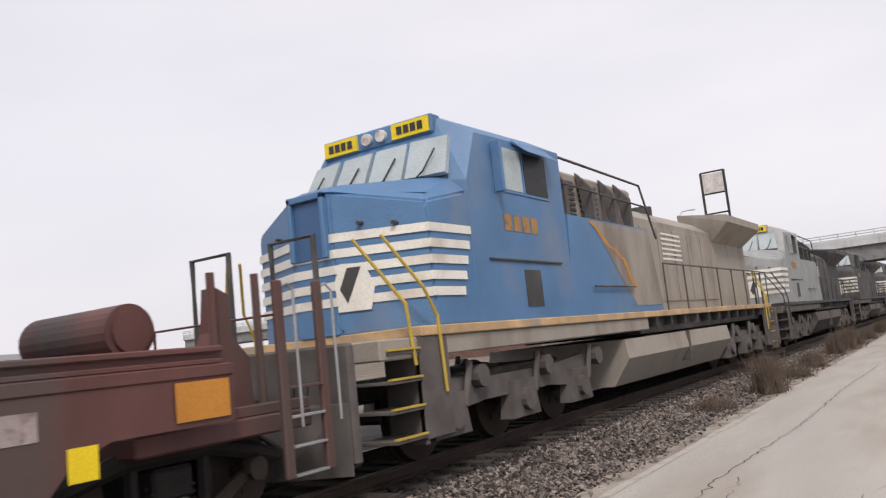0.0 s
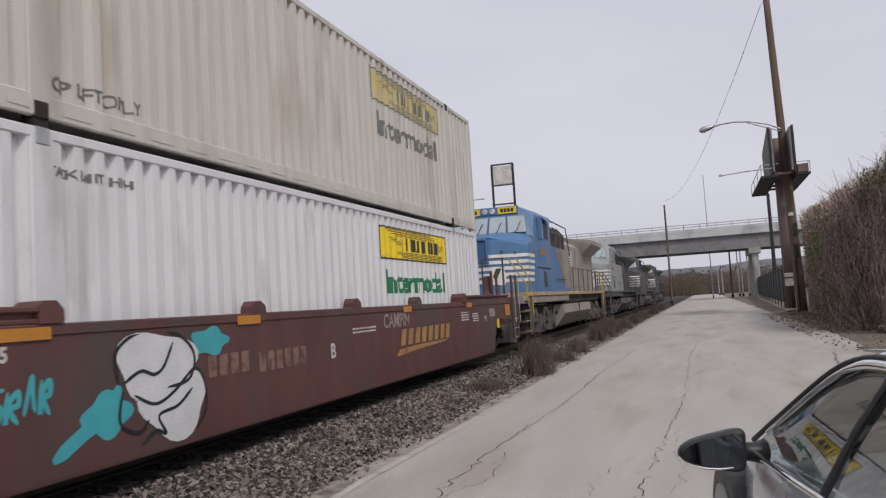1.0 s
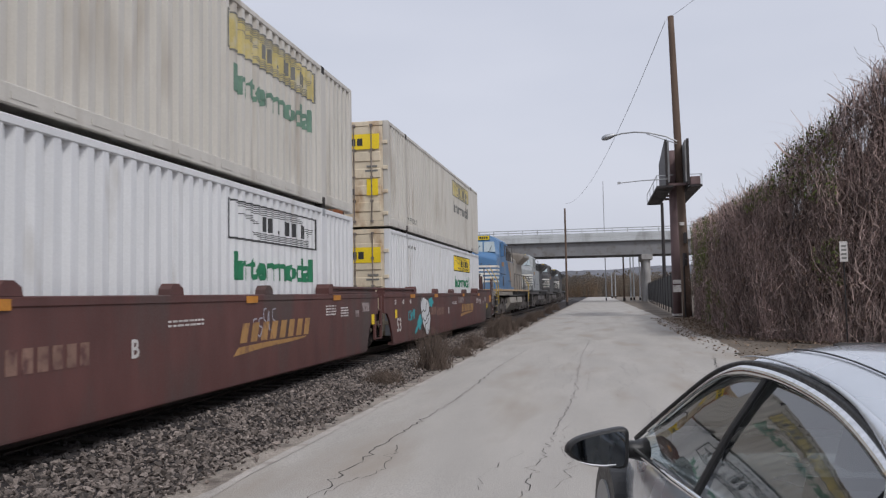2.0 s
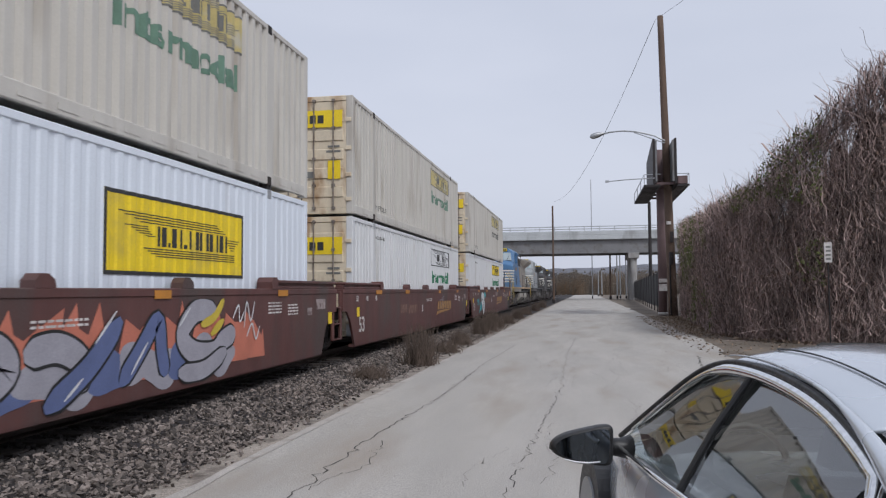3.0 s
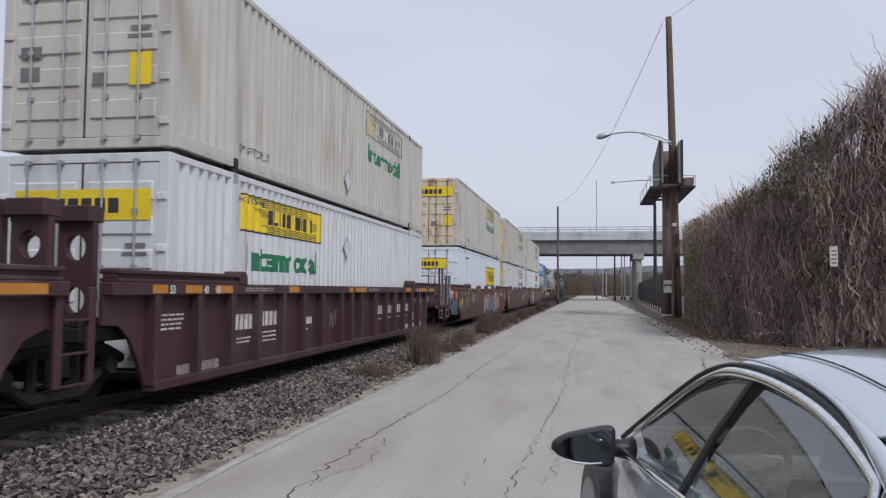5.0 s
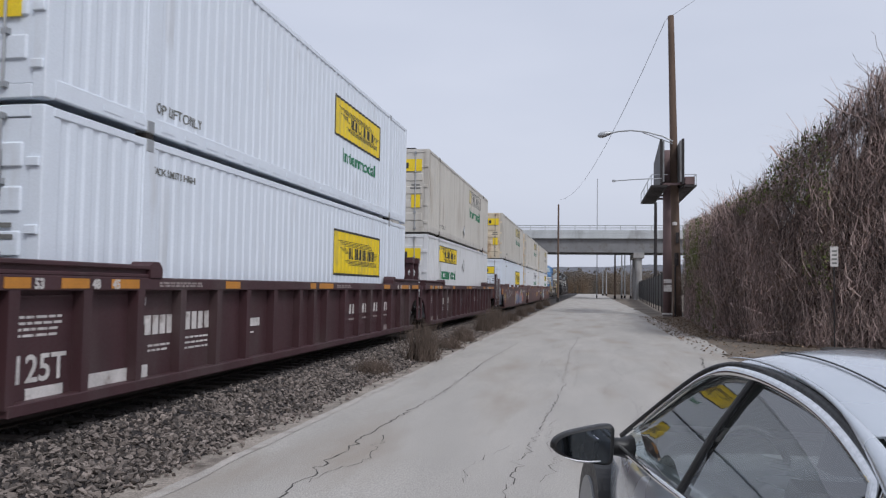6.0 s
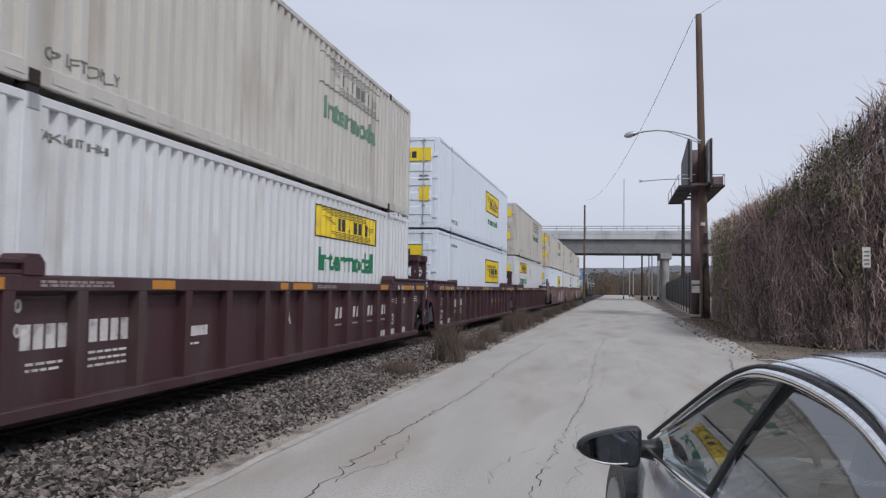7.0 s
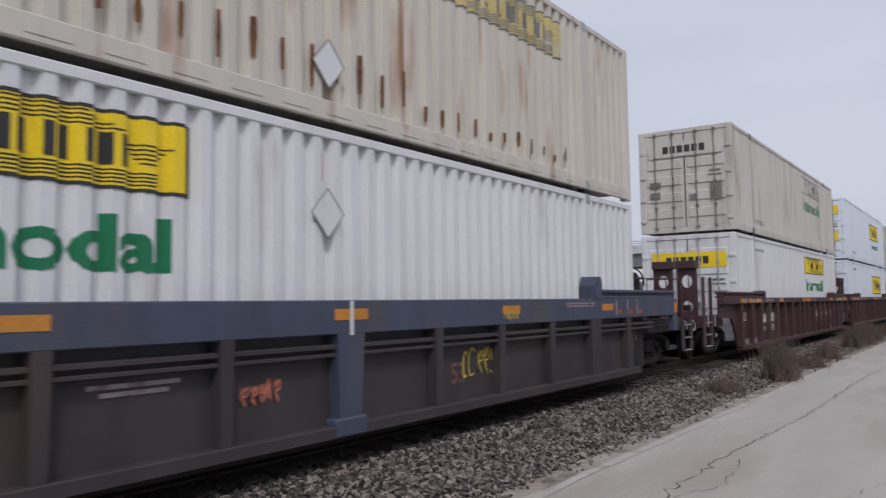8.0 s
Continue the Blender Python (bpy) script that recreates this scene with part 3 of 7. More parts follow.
        part("red_mark", b, RED_MARK, c, "thin red upright mark")


def truck_frame(parent, y, x_side=1.0, wheel_r=0.42, base=1.78, label="cast steel freight truck"):
    """Two cast side frames, bolster and two wheelsets, round (0, y)."""
    t = part("truck", box(B(), -1.1, 1.1, y - .2, y + .2, RAIL_Z + .35, RAIL_Z + .62, .03), IRON, parent, label)
    for s in (-1, 1):
        b = B()
        x = s * 1.02
        R = RAIL_Z
        loft(b, [(x, y - 1.25, R + .50), (x, y - .95, R + .60), (x, y - .45, R + .72), (x, y + .45, R + .72), (x, y + .95, R + .60), (x, y + 1.25, R + .50)], [.07, .09, .09, .09, .09, .07], 8)
        loft(b, [(x, y - 1.05, R + .48), (x, y - .72, R + .34), (x, y - .42, R + .17), (x, y + .42, R + .17), (x, y + .72, R + .34), (x, y + 1.05, R + .48)], [.06, .07, .08, .08, .07, .06], 8)
        for dy in (-.36, .36):
            loft(b, [(x, y + dy, R + .15), (x, y + dy, R + .72)], [.06, .06], 6)
        part("side_frame", b, IRON, t)
        for dy in (-.17, 0, .17):
            b = B()
            coil = [(x + s * .02 + .055 * math.cos(k * .9), y + dy + .055 * math.sin(k * .9), R + .20 + .0085 * k) for k in range(34)]
            loft(b, coil, [.014] * 34, 5)
            part("spring", b, IRON, t)
        for yy in (y - base / 2, y + base / 2):
            b = B()
            tube(b, (x, yy, RAIL_Z + .45), (x + s * .14, yy, RAIL_Z + .45), .11, n=10)
            part("axle_box", b, IRON, t)
    for yy in (y - base / 2, y + base / 2):
        wheelset(t, yy, wheel_r)
    return t


WHEELSETS = []


def wheelset(parent, y, r):
    b = B()
    for s in (-1, 1):
        xs = sorted((s * .70, s * .83))
        tube(b, (xs[0], 0, 0), (xs[1], 0, 0), r, n=24)
        xs = sorted((s * .66, s * .70))
        tube(b, (xs[0], 0, 0), (xs[1], 0, 0), r + .03, n=24)
        for k in range(6):
            a = k * math.pi / 3
            box(b, s * .83 - .012, s * .83 + .012, .5 * r * math.cos(a) - .04, .5 * r * math.cos(a) + .04, .5 * r * math.sin(a) - .04, .5 * r * math.sin(a) + .04)
    tube(b, (-.9, 0, 0), (.9, 0, 0), .08, n=10)
    w = part("wheelset", b, WHEEL, parent, "steel wheels on one axle")
    w.matrix_basis = Matrix.Translation((0, y, RAIL_Z + r))
    WHEELSETS.append((w, y, RAIL_Z + r, r))
    return w


def well_car(style, front, rear, label, number=""):
    """One unit, origin below the front foot of its container. front, rear: 'joint' (shared truck) or 'coupler'."""
    body_paint, chord_paint = {"smooth": (WELL_BROWN, WELL_BROWN), "ribbed": (WELL_MAROON, WELL_MAROON), "blue": (WELL_GREY, WELL_BLUE)}[style]
    c = thing("well_car", label, "well car", "well cars of the train")
    y0 = 1.1 if front == "joint" else 2.05 if style == "smooth" else 1.5
    y1 = -CL - (1.6 if rear == "joint" else 2.3)
    zb, zt = .40, 1.70
    xo = 1.55
    depth = {"smooth": 0.0, "ribbed": .12, "blue": .13}[style]     # of the plate behind the chord's face
    under = {"smooth": .10, "ribbed": .15, "blue": .33}[style]     # height of the top chord
    xf = xo - depth + .002
    posts = {"smooth": (), "ribbed": [-8.6 + d for d in (-8.2, -7.1, -6.08, -5.08, -4.05, -3.05, -1.98, -.76, 0, .76, 1.98, 3.05, 4.05, 5.08, 6.08, 7.1, 8.2)],
             "blue": [-15.9, -14.35, -12.85, -11.4, -9.83, -8.28, -6.75, -5.32, -3.88, -2.35, -.95]}[style]
    if style == "blue":      # the trucks stand clear below the chord
        outline = [(y0, 1.40), (-.40, 1.40), (-.42, zb + .05), (-CL + .2, zb + .05), (-CL + .18, 1.40), (y1, 1.40), (y1, zt), (y0, zt)]
        feet = (-CL + .2, -.42)
    else:                    # arches that rise over the trucks
        f0 = -.30 if style == "ribbed" and front == "coupler" else .15
        r0 = -CL - .68
        outline = [(y0, 1.22), (f0 + .75, 1.22), (f0 + .45, 1.12), (f0 + .20, .85), (f0, zb), (r0, zb), (r0 - .18, .75), (r0 - .36, 1.02), (r0 - .6, 1.20), (y1, 1.22), (y1, zt), (y0, zt)]
        feet = (r0, f0)
    for s in (-1, 1):
        b = B()
        lo, hi = sorted((s * (xo - depth - .05), s * (xo - depth)))
        prism(b, outline, lo, hi, "x")
        part("side_plate", b, body_paint, c)
        b = B()
        lo, hi = sorted((s * (xo - .16), s * (xo + .015)))
        box(b, lo, hi, y1, y0, zt - under, zt + .006, .012)
        part("top_chord", b, chord_paint, c)
        b = B()
        box(b, lo, hi - (.02 if style == "smooth" else 0), feet[0], feet[1], zb - .03, zb + (.04 if style == "smooth" else .09), .01)
        part("bottom_chord", b, body_paint, c)
        for yy in posts:
            mid = style == "blue" and yy in (-8.28, -2.35, -14.35)
            w = .20 if mid else .075
            b = B()
            vs = [(s * x, yy + q, z) for x, z in ((xo - depth - .01, zb + .05), (xo - depth - .01, zt - under + .01), (xo + .012, zt - under + .01), (xo, zb + .05)) for q in (-w * (.8 if z < 1 else 1), w * (.8 if z < 1 else 1))]
            hull(b, vs)
            part("side_post", b, chord_paint if mid and yy == -8.28 else body_paint, c)
            if mid and yy == -8.28:
                b = B()
                box(b, min(s * (xo - depth), s * (xo + .02)), max(s * (xo - depth), s * (xo + .02)), yy - .24, yy + .24, zb - .03, zb + .16, .02)
                part("post_foot", b, WELL_BLUE, c)
        if style == "ribbed":
            for p, q in zip(posts[:-1], posts[1:]):
                b = B()
                lo, hi = sorted((s * (xo - depth - .002), s * (xo - depth + .03)))
                box(b, lo, hi, p + .13, q - .13, zt - under - .07, zt - under - .045)
                part("stiffener", b, body_paint, c)
        if style == "blue":
            for z, r in ((1.25, .028), (1.17, .022)):
                b = B()
                tube(b, (s * (xo - .04), y1 + 1.2, z), (s * (xo - .04), y0 - 1.2, z), r, n=6)
                part("air_pipe", b, WELL_GREY, c)
            # Flat black strip for the shade in the gap below the chord.
            b = B()
            box(b, min(s * (xo - depth), s * (xo - depth + .004)), max(s * (xo - depth), s * (xo - depth + .004)), -CL + .25, -.45, 1.28, 1.372)
            part("chord_slot", b, BLACK, c)
            b = B()
            box(b, min(s * (xo - .21), s * (xo - .15)), max(s * (xo - .21), s * (xo - .15)), -.44, .12, zb + .05, 1.38)
            part("end_wall", b, IRON, c)
        # raised ends of the chord with their lugs
        spans = ((y0 - .1, -2.35 if style != "blue" else -2.25), (-14.42, y1 + .1))
        for ya, yb in spans:
            ym = yb if ya > 0 else ya
            lo, hi = sorted((s * (xo - .24), s * (xo + .01)))
            b = B()
            box(b, lo, hi, min(ya, yb), max(ya, yb), zt + .006, zt + .05, .01)
            box(b, lo + .04, hi - .04, min(ya, yb), max(ya, yb), zt + .05, zt + .10)
            box(b, lo - .01, hi + .015, min(ya, yb), max(ya, yb), zt + .10, zt + .155, .012)
            part("raised_chord", b, chord_paint, c)
            b = B()
            tall = .36 if style == "blue" else .20
            d_ = .16 if ya > 0 else -.16
            prism(b, [(ym - d_, zt + .006), (ym + d_ * .7, zt + .006), (ym + d_ * .7, zt + tall * .8), (ym + d_ * .4, zt + tall), (ym - d_ * .5, zt + tall), (ym - d_, zt + tall * .6)], lo - .005, hi + .02, "x")
            part("guide_lug", b, chord_paint, c)
        for yy in (-11.1, -8.2, -5.35) if style == "smooth" else ():
            b = B()
            lo, hi = sorted((s * (xo - .16), s * (xo + .012)))
            prism(b, [(yy - .16, zt + .006), (yy + .16, zt + .006), (yy + .14, zt + .09), (yy + .04, zt + .15), (yy - .08, zt + .15), (yy - .15, zt + .08)], lo, hi, "x")
            part("guide_lug", b, chord_paint, c)
    # floor beams
    b = B()
    box(b, -1.36, 1.36, -CL - .2, .2, zb + .05, zb + .14)
    part("floor", b, IRON, c)
    # end platforms
    for s_y, base, kind in ((1, y0, front), (-1, y1, rear)):
        reach = .2 if kind == "joint" else 1.2 if s_y > 0 else 1.5
        outer = base + s_y * reach
        ya, yb = sorted((base - s_y * .8, outer))
        b = B()
        box(b, -1.3, 1.3, ya, yb, 1.02, 1.20, .02)
        box(b, -.35, .35, ya, yb, .78, 1.02, .02)
        for x in (-1.22, 1.22):
            box(b, x - .06, x + .06, ya, yb, 1.20, 1.30, .01)
        # Joint platforms get dark iron to imitate the black shadow under the car ends.
        plat = part("end_platform", b, IRON if kind == "joint" else WELL_GREY if style == "blue" else body_paint, c)
        b = B()
        for k in range(9):
            box(b, -1.15, 1.15, ya + .05 + (yb - ya - .15) * k / 8, ya + .09 + (yb - ya - .15) * k / 8, 1.20, 1.235)
        part("grating", b, IRON, plat)
        # upright stand with round holes
        if style == "ribbed" and not (kind == "coupler" and s_y > 0):
            for dx in (.35, .9):
                b = B()
                yc = outer - s_y * .2
                plate_with_holes(b, yc - .05, yc + .05, dx - .02, dx + .42, (1.20, 1.80, 2.38), .13)
                box(b, dx - .03, dx + .43, yc - .14, yc + .14, 2.38, 2.56, .01)
                part("crossover_stand", b, body_paint, plat, "steel stand with round holes")
        # steps between two flat uprights, with thin pale hand grips
        if kind == "coupler" or s_y > 0:
            yl = base + s_y * (.18 if kind == "joint" else .92 if s_y > 0 else 1.15 if style == "ribbed" else 1.35)
            high = 1.65 if kind == "joint" else 1.25 if style == "blue" else 2.42 if s_y > 0 else 2.18
            for dy in (-.27, .27):
                b = B()
                box(b, xo - .09, xo - .03, yl + dy - .055, yl + dy + .055, .60, high, .012)
                part("upright", b, body_paint, c)
                if kind == "coupler":
                    b = B()
                    bent(b, [(xo - .05, yl + dy, high - .06), (xo - .03, yl + dy + .10, high - .03), (xo - .02, yl + dy + .17, high - .10), (xo - .02, yl + dy + .17, 1.05)], .014, 6)
                    part("hand_grip", b, STEEL, c, "thin worn steel hand grip")
            for z in (.62, .88, 1.15, 1.42) if kind == "coupler" else (.62, .95, 1.3):
                b = B()
                box(b, xo - .10, xo - .02, yl - .22, yl + .22, z - .012, z + .012, .004)
                part("step", b, STEEL if kind == "coupler" and z < 1.2 else body_paint, c, "worn steel step")
        if kind == "coupler":
            yo = outer
            b = B()
            box(b, -.18, .18, min(yo, yo + s_y * .55), max(yo, yo + s_y * .55), .80, 1.05, .03)
            box(b, -.22, .22, min(yo + s_y * .4, yo + s_y * .75), max(yo + s_y * .4, yo + s_y * .75), .78, 1.08, .05)
            part("coupler", b, IRON, c)
            b = B()
            bent(b, [(.5, yo, .95), (.62, yo + s_y * .25, .72), (.55, yo + s_y * .55, .62), (.4, yo + s_y * .8, .70)], .03, 6)
            part("air_hose", b, BLACK, c)
            b = B()
            if style != "smooth" or s_y < 0:
                tube(b, (-.9, yo - s_y * .5, 1.42), (1.05, yo - s_y * .5, 1.42), .14, n=16)
            else:
                tube(b, (-1.0, yo - s_y * 1.36, 2.08), (.42, yo - s_y * 1.36, 2.08), .26, n=24)
                for x in (-1.02, .44):
                    tube(b, (x - .02, yo - s_y * 1.36, 2.08), (x + .02, yo - s_y * 1.36, 2.08), .20, n=20)
            for xs in (-.9, .2) if style == "smooth" and s_y > 0 else (-.6, .7):
                zz = 1.85 if style == "smooth" and s_y > 0 else 1.32
                yy = yo - s_y * (1.36 if style == "smooth" and s_y > 0 else .5)
                box(b, xs - .05, xs + .05, yy - .16, yy + .16, 1.2, zz)
            part("air_tank", b, body_paint, plat, "round brake air reservoir", smooth=False)
            if style == "blue" or (style == "ribbed" and s_y < 0):
                b = B()
                xc, zc, yc = -.25, 2.12, yo - s_y * .15
                pts = [(xc + .34 * math.cos(k * math.pi / 10), yc, zc + .34 * math.sin(k * math.pi / 10)) for k in range(21)]
                loft(b, pts, [.024] * 21, 6)
                for k in range(5):
                    q = k * math.pi * .4 + .3
                    tube(b, (xc, yc, zc), (xc + .34 * math.cos(q), yc, zc + .34 * math.sin(q)), .018, n=5)
                wheel = part("hand_brake", b, BLACK, plat, "hand brake wheel on its post")
                b = B()
                hull(b, [(xc + x, yc + s_y * y, z) for x, z in ((-.16, 1.2), (.16, 1.2), (-.16, 2.2), (.16, 2.2), (-.08, 2.34), (.08, 2.34)) for y in (-.24, -.06)])
                part("brake_housing", b, IRON, wheel)
            for x in (-1.0, .2):
                b = B()
                bent(b, [(x, yo - s_y * .05, 1.2), (x, yo - s_y * .05, 2.15), (x + .8, yo - s_y * .05, 2.15), (x + .8, yo - s_y * .05, 1.2)], .02, 6)
                part("grab_rail", b, body_paint, plat)
        if style == "blue" and s_y > 0:      # hanging end plate with a yellow patch
            b = B()
            box(b, xo - .10, xo + .02, 1.40, 1.62, 1.06, zt, .012)
            part("end_bracket", b, WELL_BLUE, c)
            b = B()
            box(b, xo + .02, xo + .024, 1.43, 1.60, 1.42, 1.62)
            part("reflector", b, ORANGE, c, "orange reflective patch")
        if style == "smooth" and kind == "coupler":
            b = B()
            ya_, yb_ = sorted((base - s_y * .60, base - s_y * .06))
            box(b, xo + .0155, xo + .0195, ya_, yb_, 1.27, 1.58)
            part("end_plate", b, ORANGE, c, "orange patch on the car's end")
            b = B()
            prism(b, [(base - s_y * .55, zt + .16), (base + s_y * .05, zt + .16), (base + s_y * .05, zt - .45), (base - s_y * .1, zt - .1)], -xo + .2, xo - .26, "x")
            part("end_sill", b, body_paint, c)
    truck_frame(c, .95 if front == "coupler" and style == "ribbed" else 1.25 if style == "blue" and front == "coupler" else 1.6 if front == "joint" else 1.75)
    if rear == "coupler":
        truck_frame(c, -CL - 1.85)
    # paint and plates on the side towards the road
    x = xo + .017
    spots = {"smooth": ((-14.95, -14.4), (-11.6, -11.1), (-6.2, -5.8), (-2.2, -1.75)),
             "ribbed": ((-16.95, -16.6), (-16.15, -15.7), (-15.3, -14.75), (-12.48, -12.0), (-8.9, -8.6), (-8.4, -7.55), (-3.4, -2.8), (-1.5, -.6), (-.1, .75)),
             "blue": ((-15.2, -14.6), (-12.0, -11.35), (-8.53, -8.04), (-5.32, -4.87), (-2.12, -1.68))}[style]
    for ya, yb in spots:
        b = B()
        box(b, x - .002, x + .003, ya, yb, zt - (.19 if style == "blue" else .125), zt - (.08 if style == "blue" else .02))
        part("reflector", b, ORANGE, c, "orange reflective strip")
    ink = DIM_RED if style == "blue" else CHALK

    def block(ya, yb, za, zc, m=ink, at=None, lean=0.0, label="worn painted letter block"):
        bb = B()
        q = xf if at is None else at
        prism(bb, [(ya, za), (yb, za), (yb + lean, zc), (ya + lean, zc)], q, q + .004, "x")
        return part("letter_block", bb, m, c, label)

    def lines(ya, yb, z, n, step=.055, m=ink, at=None, seed=0):
        """Rows of tiny stencilled data as thin bars."""
        r_ = random.Random(seed)
        for j in range(n):
            y = ya
            while y < yb - .04:
                w = r_.uniform(.05, .16)
                block(y, min(yb, y + w), z - step * j, z - step * j + .026, m, at, 0, "tiny stencilled data")
                y += w + .03

    def text(t, size, y, z, m=ink, at=None, label="stencilled number"):
        piece("lettering", word(t, size, m, bold=.006), c, Matrix.Translation(((xf if at is None else at) + .003, y, z)) @ SIDE, label)

    if style == "smooth":
        text("53", .50, -16.5, .70, GOLD if rear == "coupler" else CHALK, label="large stencilled number")
        text(number.upper() or "B", .30, -9.2, .99)
        for k, t in enumerate(("45", "48", "53")):
            text(t, .17, -15.0 - .85 * k, 1.42)
        block(-16.66, -16.45, 1.06, 1.28, YELLOW, label="yellow label")
        for k in range(4):       # the owner's letters and number, high behind the middle
            block(-12.2 + .22 * k, -12.04 + .22 * k, 1.02, 1.26, SPRAY_FADE)
        for k in range(6):
            block(-11.15 + .21 * k, -11.0 + .21 * k, .98, 1.22, SPRAY_FADE)
        lines(-8.4, -7.5, 1.36, 2, seed=3)
        if front == "coupler":
            text("CAMPIN", .34, -7.15, 1.33, CHALK_DIM, None, "chalked word")
        lines(-2.6, -2.0, 1.45, 4, seed=4)
        lines(-1.7, -1.2, 1.40, 4, seed=5)
        block(.55, .78, .98, 1.22, YELLOW, label="yellow label")
        block(-.2, .35, 1.30, 1.50, CHALK_DIM)
        block(-.7, -.45, 1.20, 1.34, CHALK_DIM)
        if rear == "joint":
            for k in range(4):
                for q in (0, .36):
                    block(-6.4 + .74 * k + q, -6.17 + .74 * k + q, .98, 1.27, GOLD, None, .10, "faded gold slanted block")
            bb = B()
            prism(bb, [(-6.62, .80), (-5.6, .86), (-4.2, .90), (-3.75, .93), (-3.7, .955), (-4.6, .95), (-5.6, .945), (-6.45, .92)], xf, xf + .004, "x")
            part("swoosh", bb, GOLD, c, "faded gold sweeping line")
    elif style == "ribbed":
        big = "125T" if number == "b" else "53"
        text(big, .38, -16.66 if number == "b" else -2.2, .66 if number == "b" else .72, label="large stencilled number")
        if number == "b":
            block(-16.45, -15.9, .44, .60, CHALK)
            block(-15.75, -14.3, .44, .64, CHALK, label="scuffed white stencil panel")
            block(-2.9, -2.2, .46, .62, CHALK_DIM)
        else:
            block(-2.9, -1.75, .44, .62, CHALK, label="scuffed white stencil panel")
            block(-1.55, -.75, .44, .62, CHALK, label="scuffed white stencil panel")
            block(-16.1, -14.9, .44, .62, CHALK_DIM)
            lines(-1.65, -.75, 1.34, 3, seed=8)
            lines(-2.3, -1.8, 1.32, 2, seed=9)
            lines(-.1, .5, 1.38, 3, .06, seed=17)
            for ya, yb, za, zc in ((-1.45, -.95, 1.12, 1.135), (-1.45, -.95, .80, .815), (-1.45, -1.43, .8, 1.12), (-.97, -.95, .8, 1.12), (-1.22, -1.2, .86, 1.08)):
                block(ya, yb, za, zc, CHALK_DIM)
        for t, z in (("20", 1.36), ("40", 1.13)):
            text(t, .17, -14.55, z)
        for t, yy in (("53", -16.55), ("48", -15.65), ("45", -15.28), ("53", -.55), ("48", -1.95), ("45", -1.62)):
            text(t, .14, yy, zt - .125, CHALK, x + .001)
        for k in range(4):
            block(-14.38 + .17 * k, -14.25 + .17 * k, 1.0, 1.24, CHALK)
            block(-13.4 + .18 * k, -13.27 + .18 * k, 1.02, 1.26, CHALK)
            yy = (-6.0, -4.95, -3.95, -2.9)[k]
            for q in (0, .24):
                block(yy + q, yy + q + .13, 1.00, 1.22, CHALK, None, .05)
            block(yy, yy + .42, .86, .90, CHALK_DIM)
        lines(-13.4, -12.75, .90, 3, .07, seed=10)
        lines(-16.6, -15.95, 1.28, 4, .06, seed=11)
        lines(-14.3, -13.8, .85, 2, .06, seed=12)
        block(-11.4, -10.95, .97, 1.10, CHALK)
        lines(-11.4, -11.1, .86, 1, seed=13)
        text("A" if number != "b" else "B", .28, -8.35, 1.0)
        lines(-14.3, -13.2, 1.63, 2, .035, CHALK_DIM, x, 14)
        lines(-7.3, -6.3, 1.63, 2, .035, CHALK_DIM, x, 15)
    else:
        for ya, yb, za in ((-11.0, -10.2, 1.06), (-10.9, -10.3, 1.0)):
            block(ya, yb, za, za + .035, CHALK_DIM)
        block(-8.31, -8.26, 1.36, zt, SPRAY_WHITE, x, 0, "white stripe")
        block(-8.31, -8.26, zt - .07, zt, SPRAY_WHITE, x, 0, "white stripe")
        lines(-3.5, -2.4, 1.62, 2, .04, CHALK_DIM, x, 16)
        text("53", .34, -6.35, .70, DIM_RED)
        for ya in (-1.55, -1.05, -.6):
            block(ya, ya + .04, 1.42, 1.68, CHALK_DIM, x)
            block(ya + .1, ya + .25, 1.44, 1.52, RUST_MARK, x)
        block(-.35, -.30, .95, 1.1, RUST_MARK)
    return c


LOCO_BLUE = surf("loco_blue", (0.076, 0.178, 0.34), 0.5, var=0.12, scale=1.2, dirt=(0.14, 0.20, 0.30), amount=0.3, dirt_scale=0.8)
# Shaded copy of the blue, for the nose door's recess.
LOCO_SHADE = surf("loco_blue_in_shade", (0.045, 0.11, 0.24), 0.5, var=0.15, scale=1.2)
LOCO_DUST = surf("loco_dusty_grey", (0.31, 0.285, 0.25), 0.7, var=0.15, scale=1.0, streak=0.4, dirt=(0.20, 0.17, 0.145), amount=0.4, dirt_scale=1.0)
LOCO_DARK = surf("loco_black", (0.045, 0.045, 0.047), 0.6, var=0.2, dirt=(0.11, 0.10, 0.095), amount=0.4)
LOCO_UNDER = surf("loco_running_gear", (0.095, 0.085, 0.082), 0.8, var=0.25, dirt=(0.07, 0.06, 0.055), amount=0.4, dirt_scale=2)
LOCO_PALE = surf("loco_pale_blue_grey", (0.29, 0.305, 0.31), 0.6, var=0.15, dirt=(0.2, 0.2, 0.2), amount=0.3)
STRIPE = surf("stripe_white", (0.72, 0.71, 0.66), 0.5, var=0.08, dirt=(0.5, 0.45, 0.38), amount=0.15)
GRAB_YELLOW = surf("handrail_yellow", (0.45, 0.32, 0.05), 0.5, var=0.1)
PANE = surf("cab_window_dusty_glass", (0.36, 0.42, 0.44), 0.15, var=0.1)
SILL_TAN = surf("sill_rust_tan", (0.46, 0.31, 0.17), 0.7, var=0.25, scale=2, dirt=(0.3, 0.25, 0.2), amount=0.4)


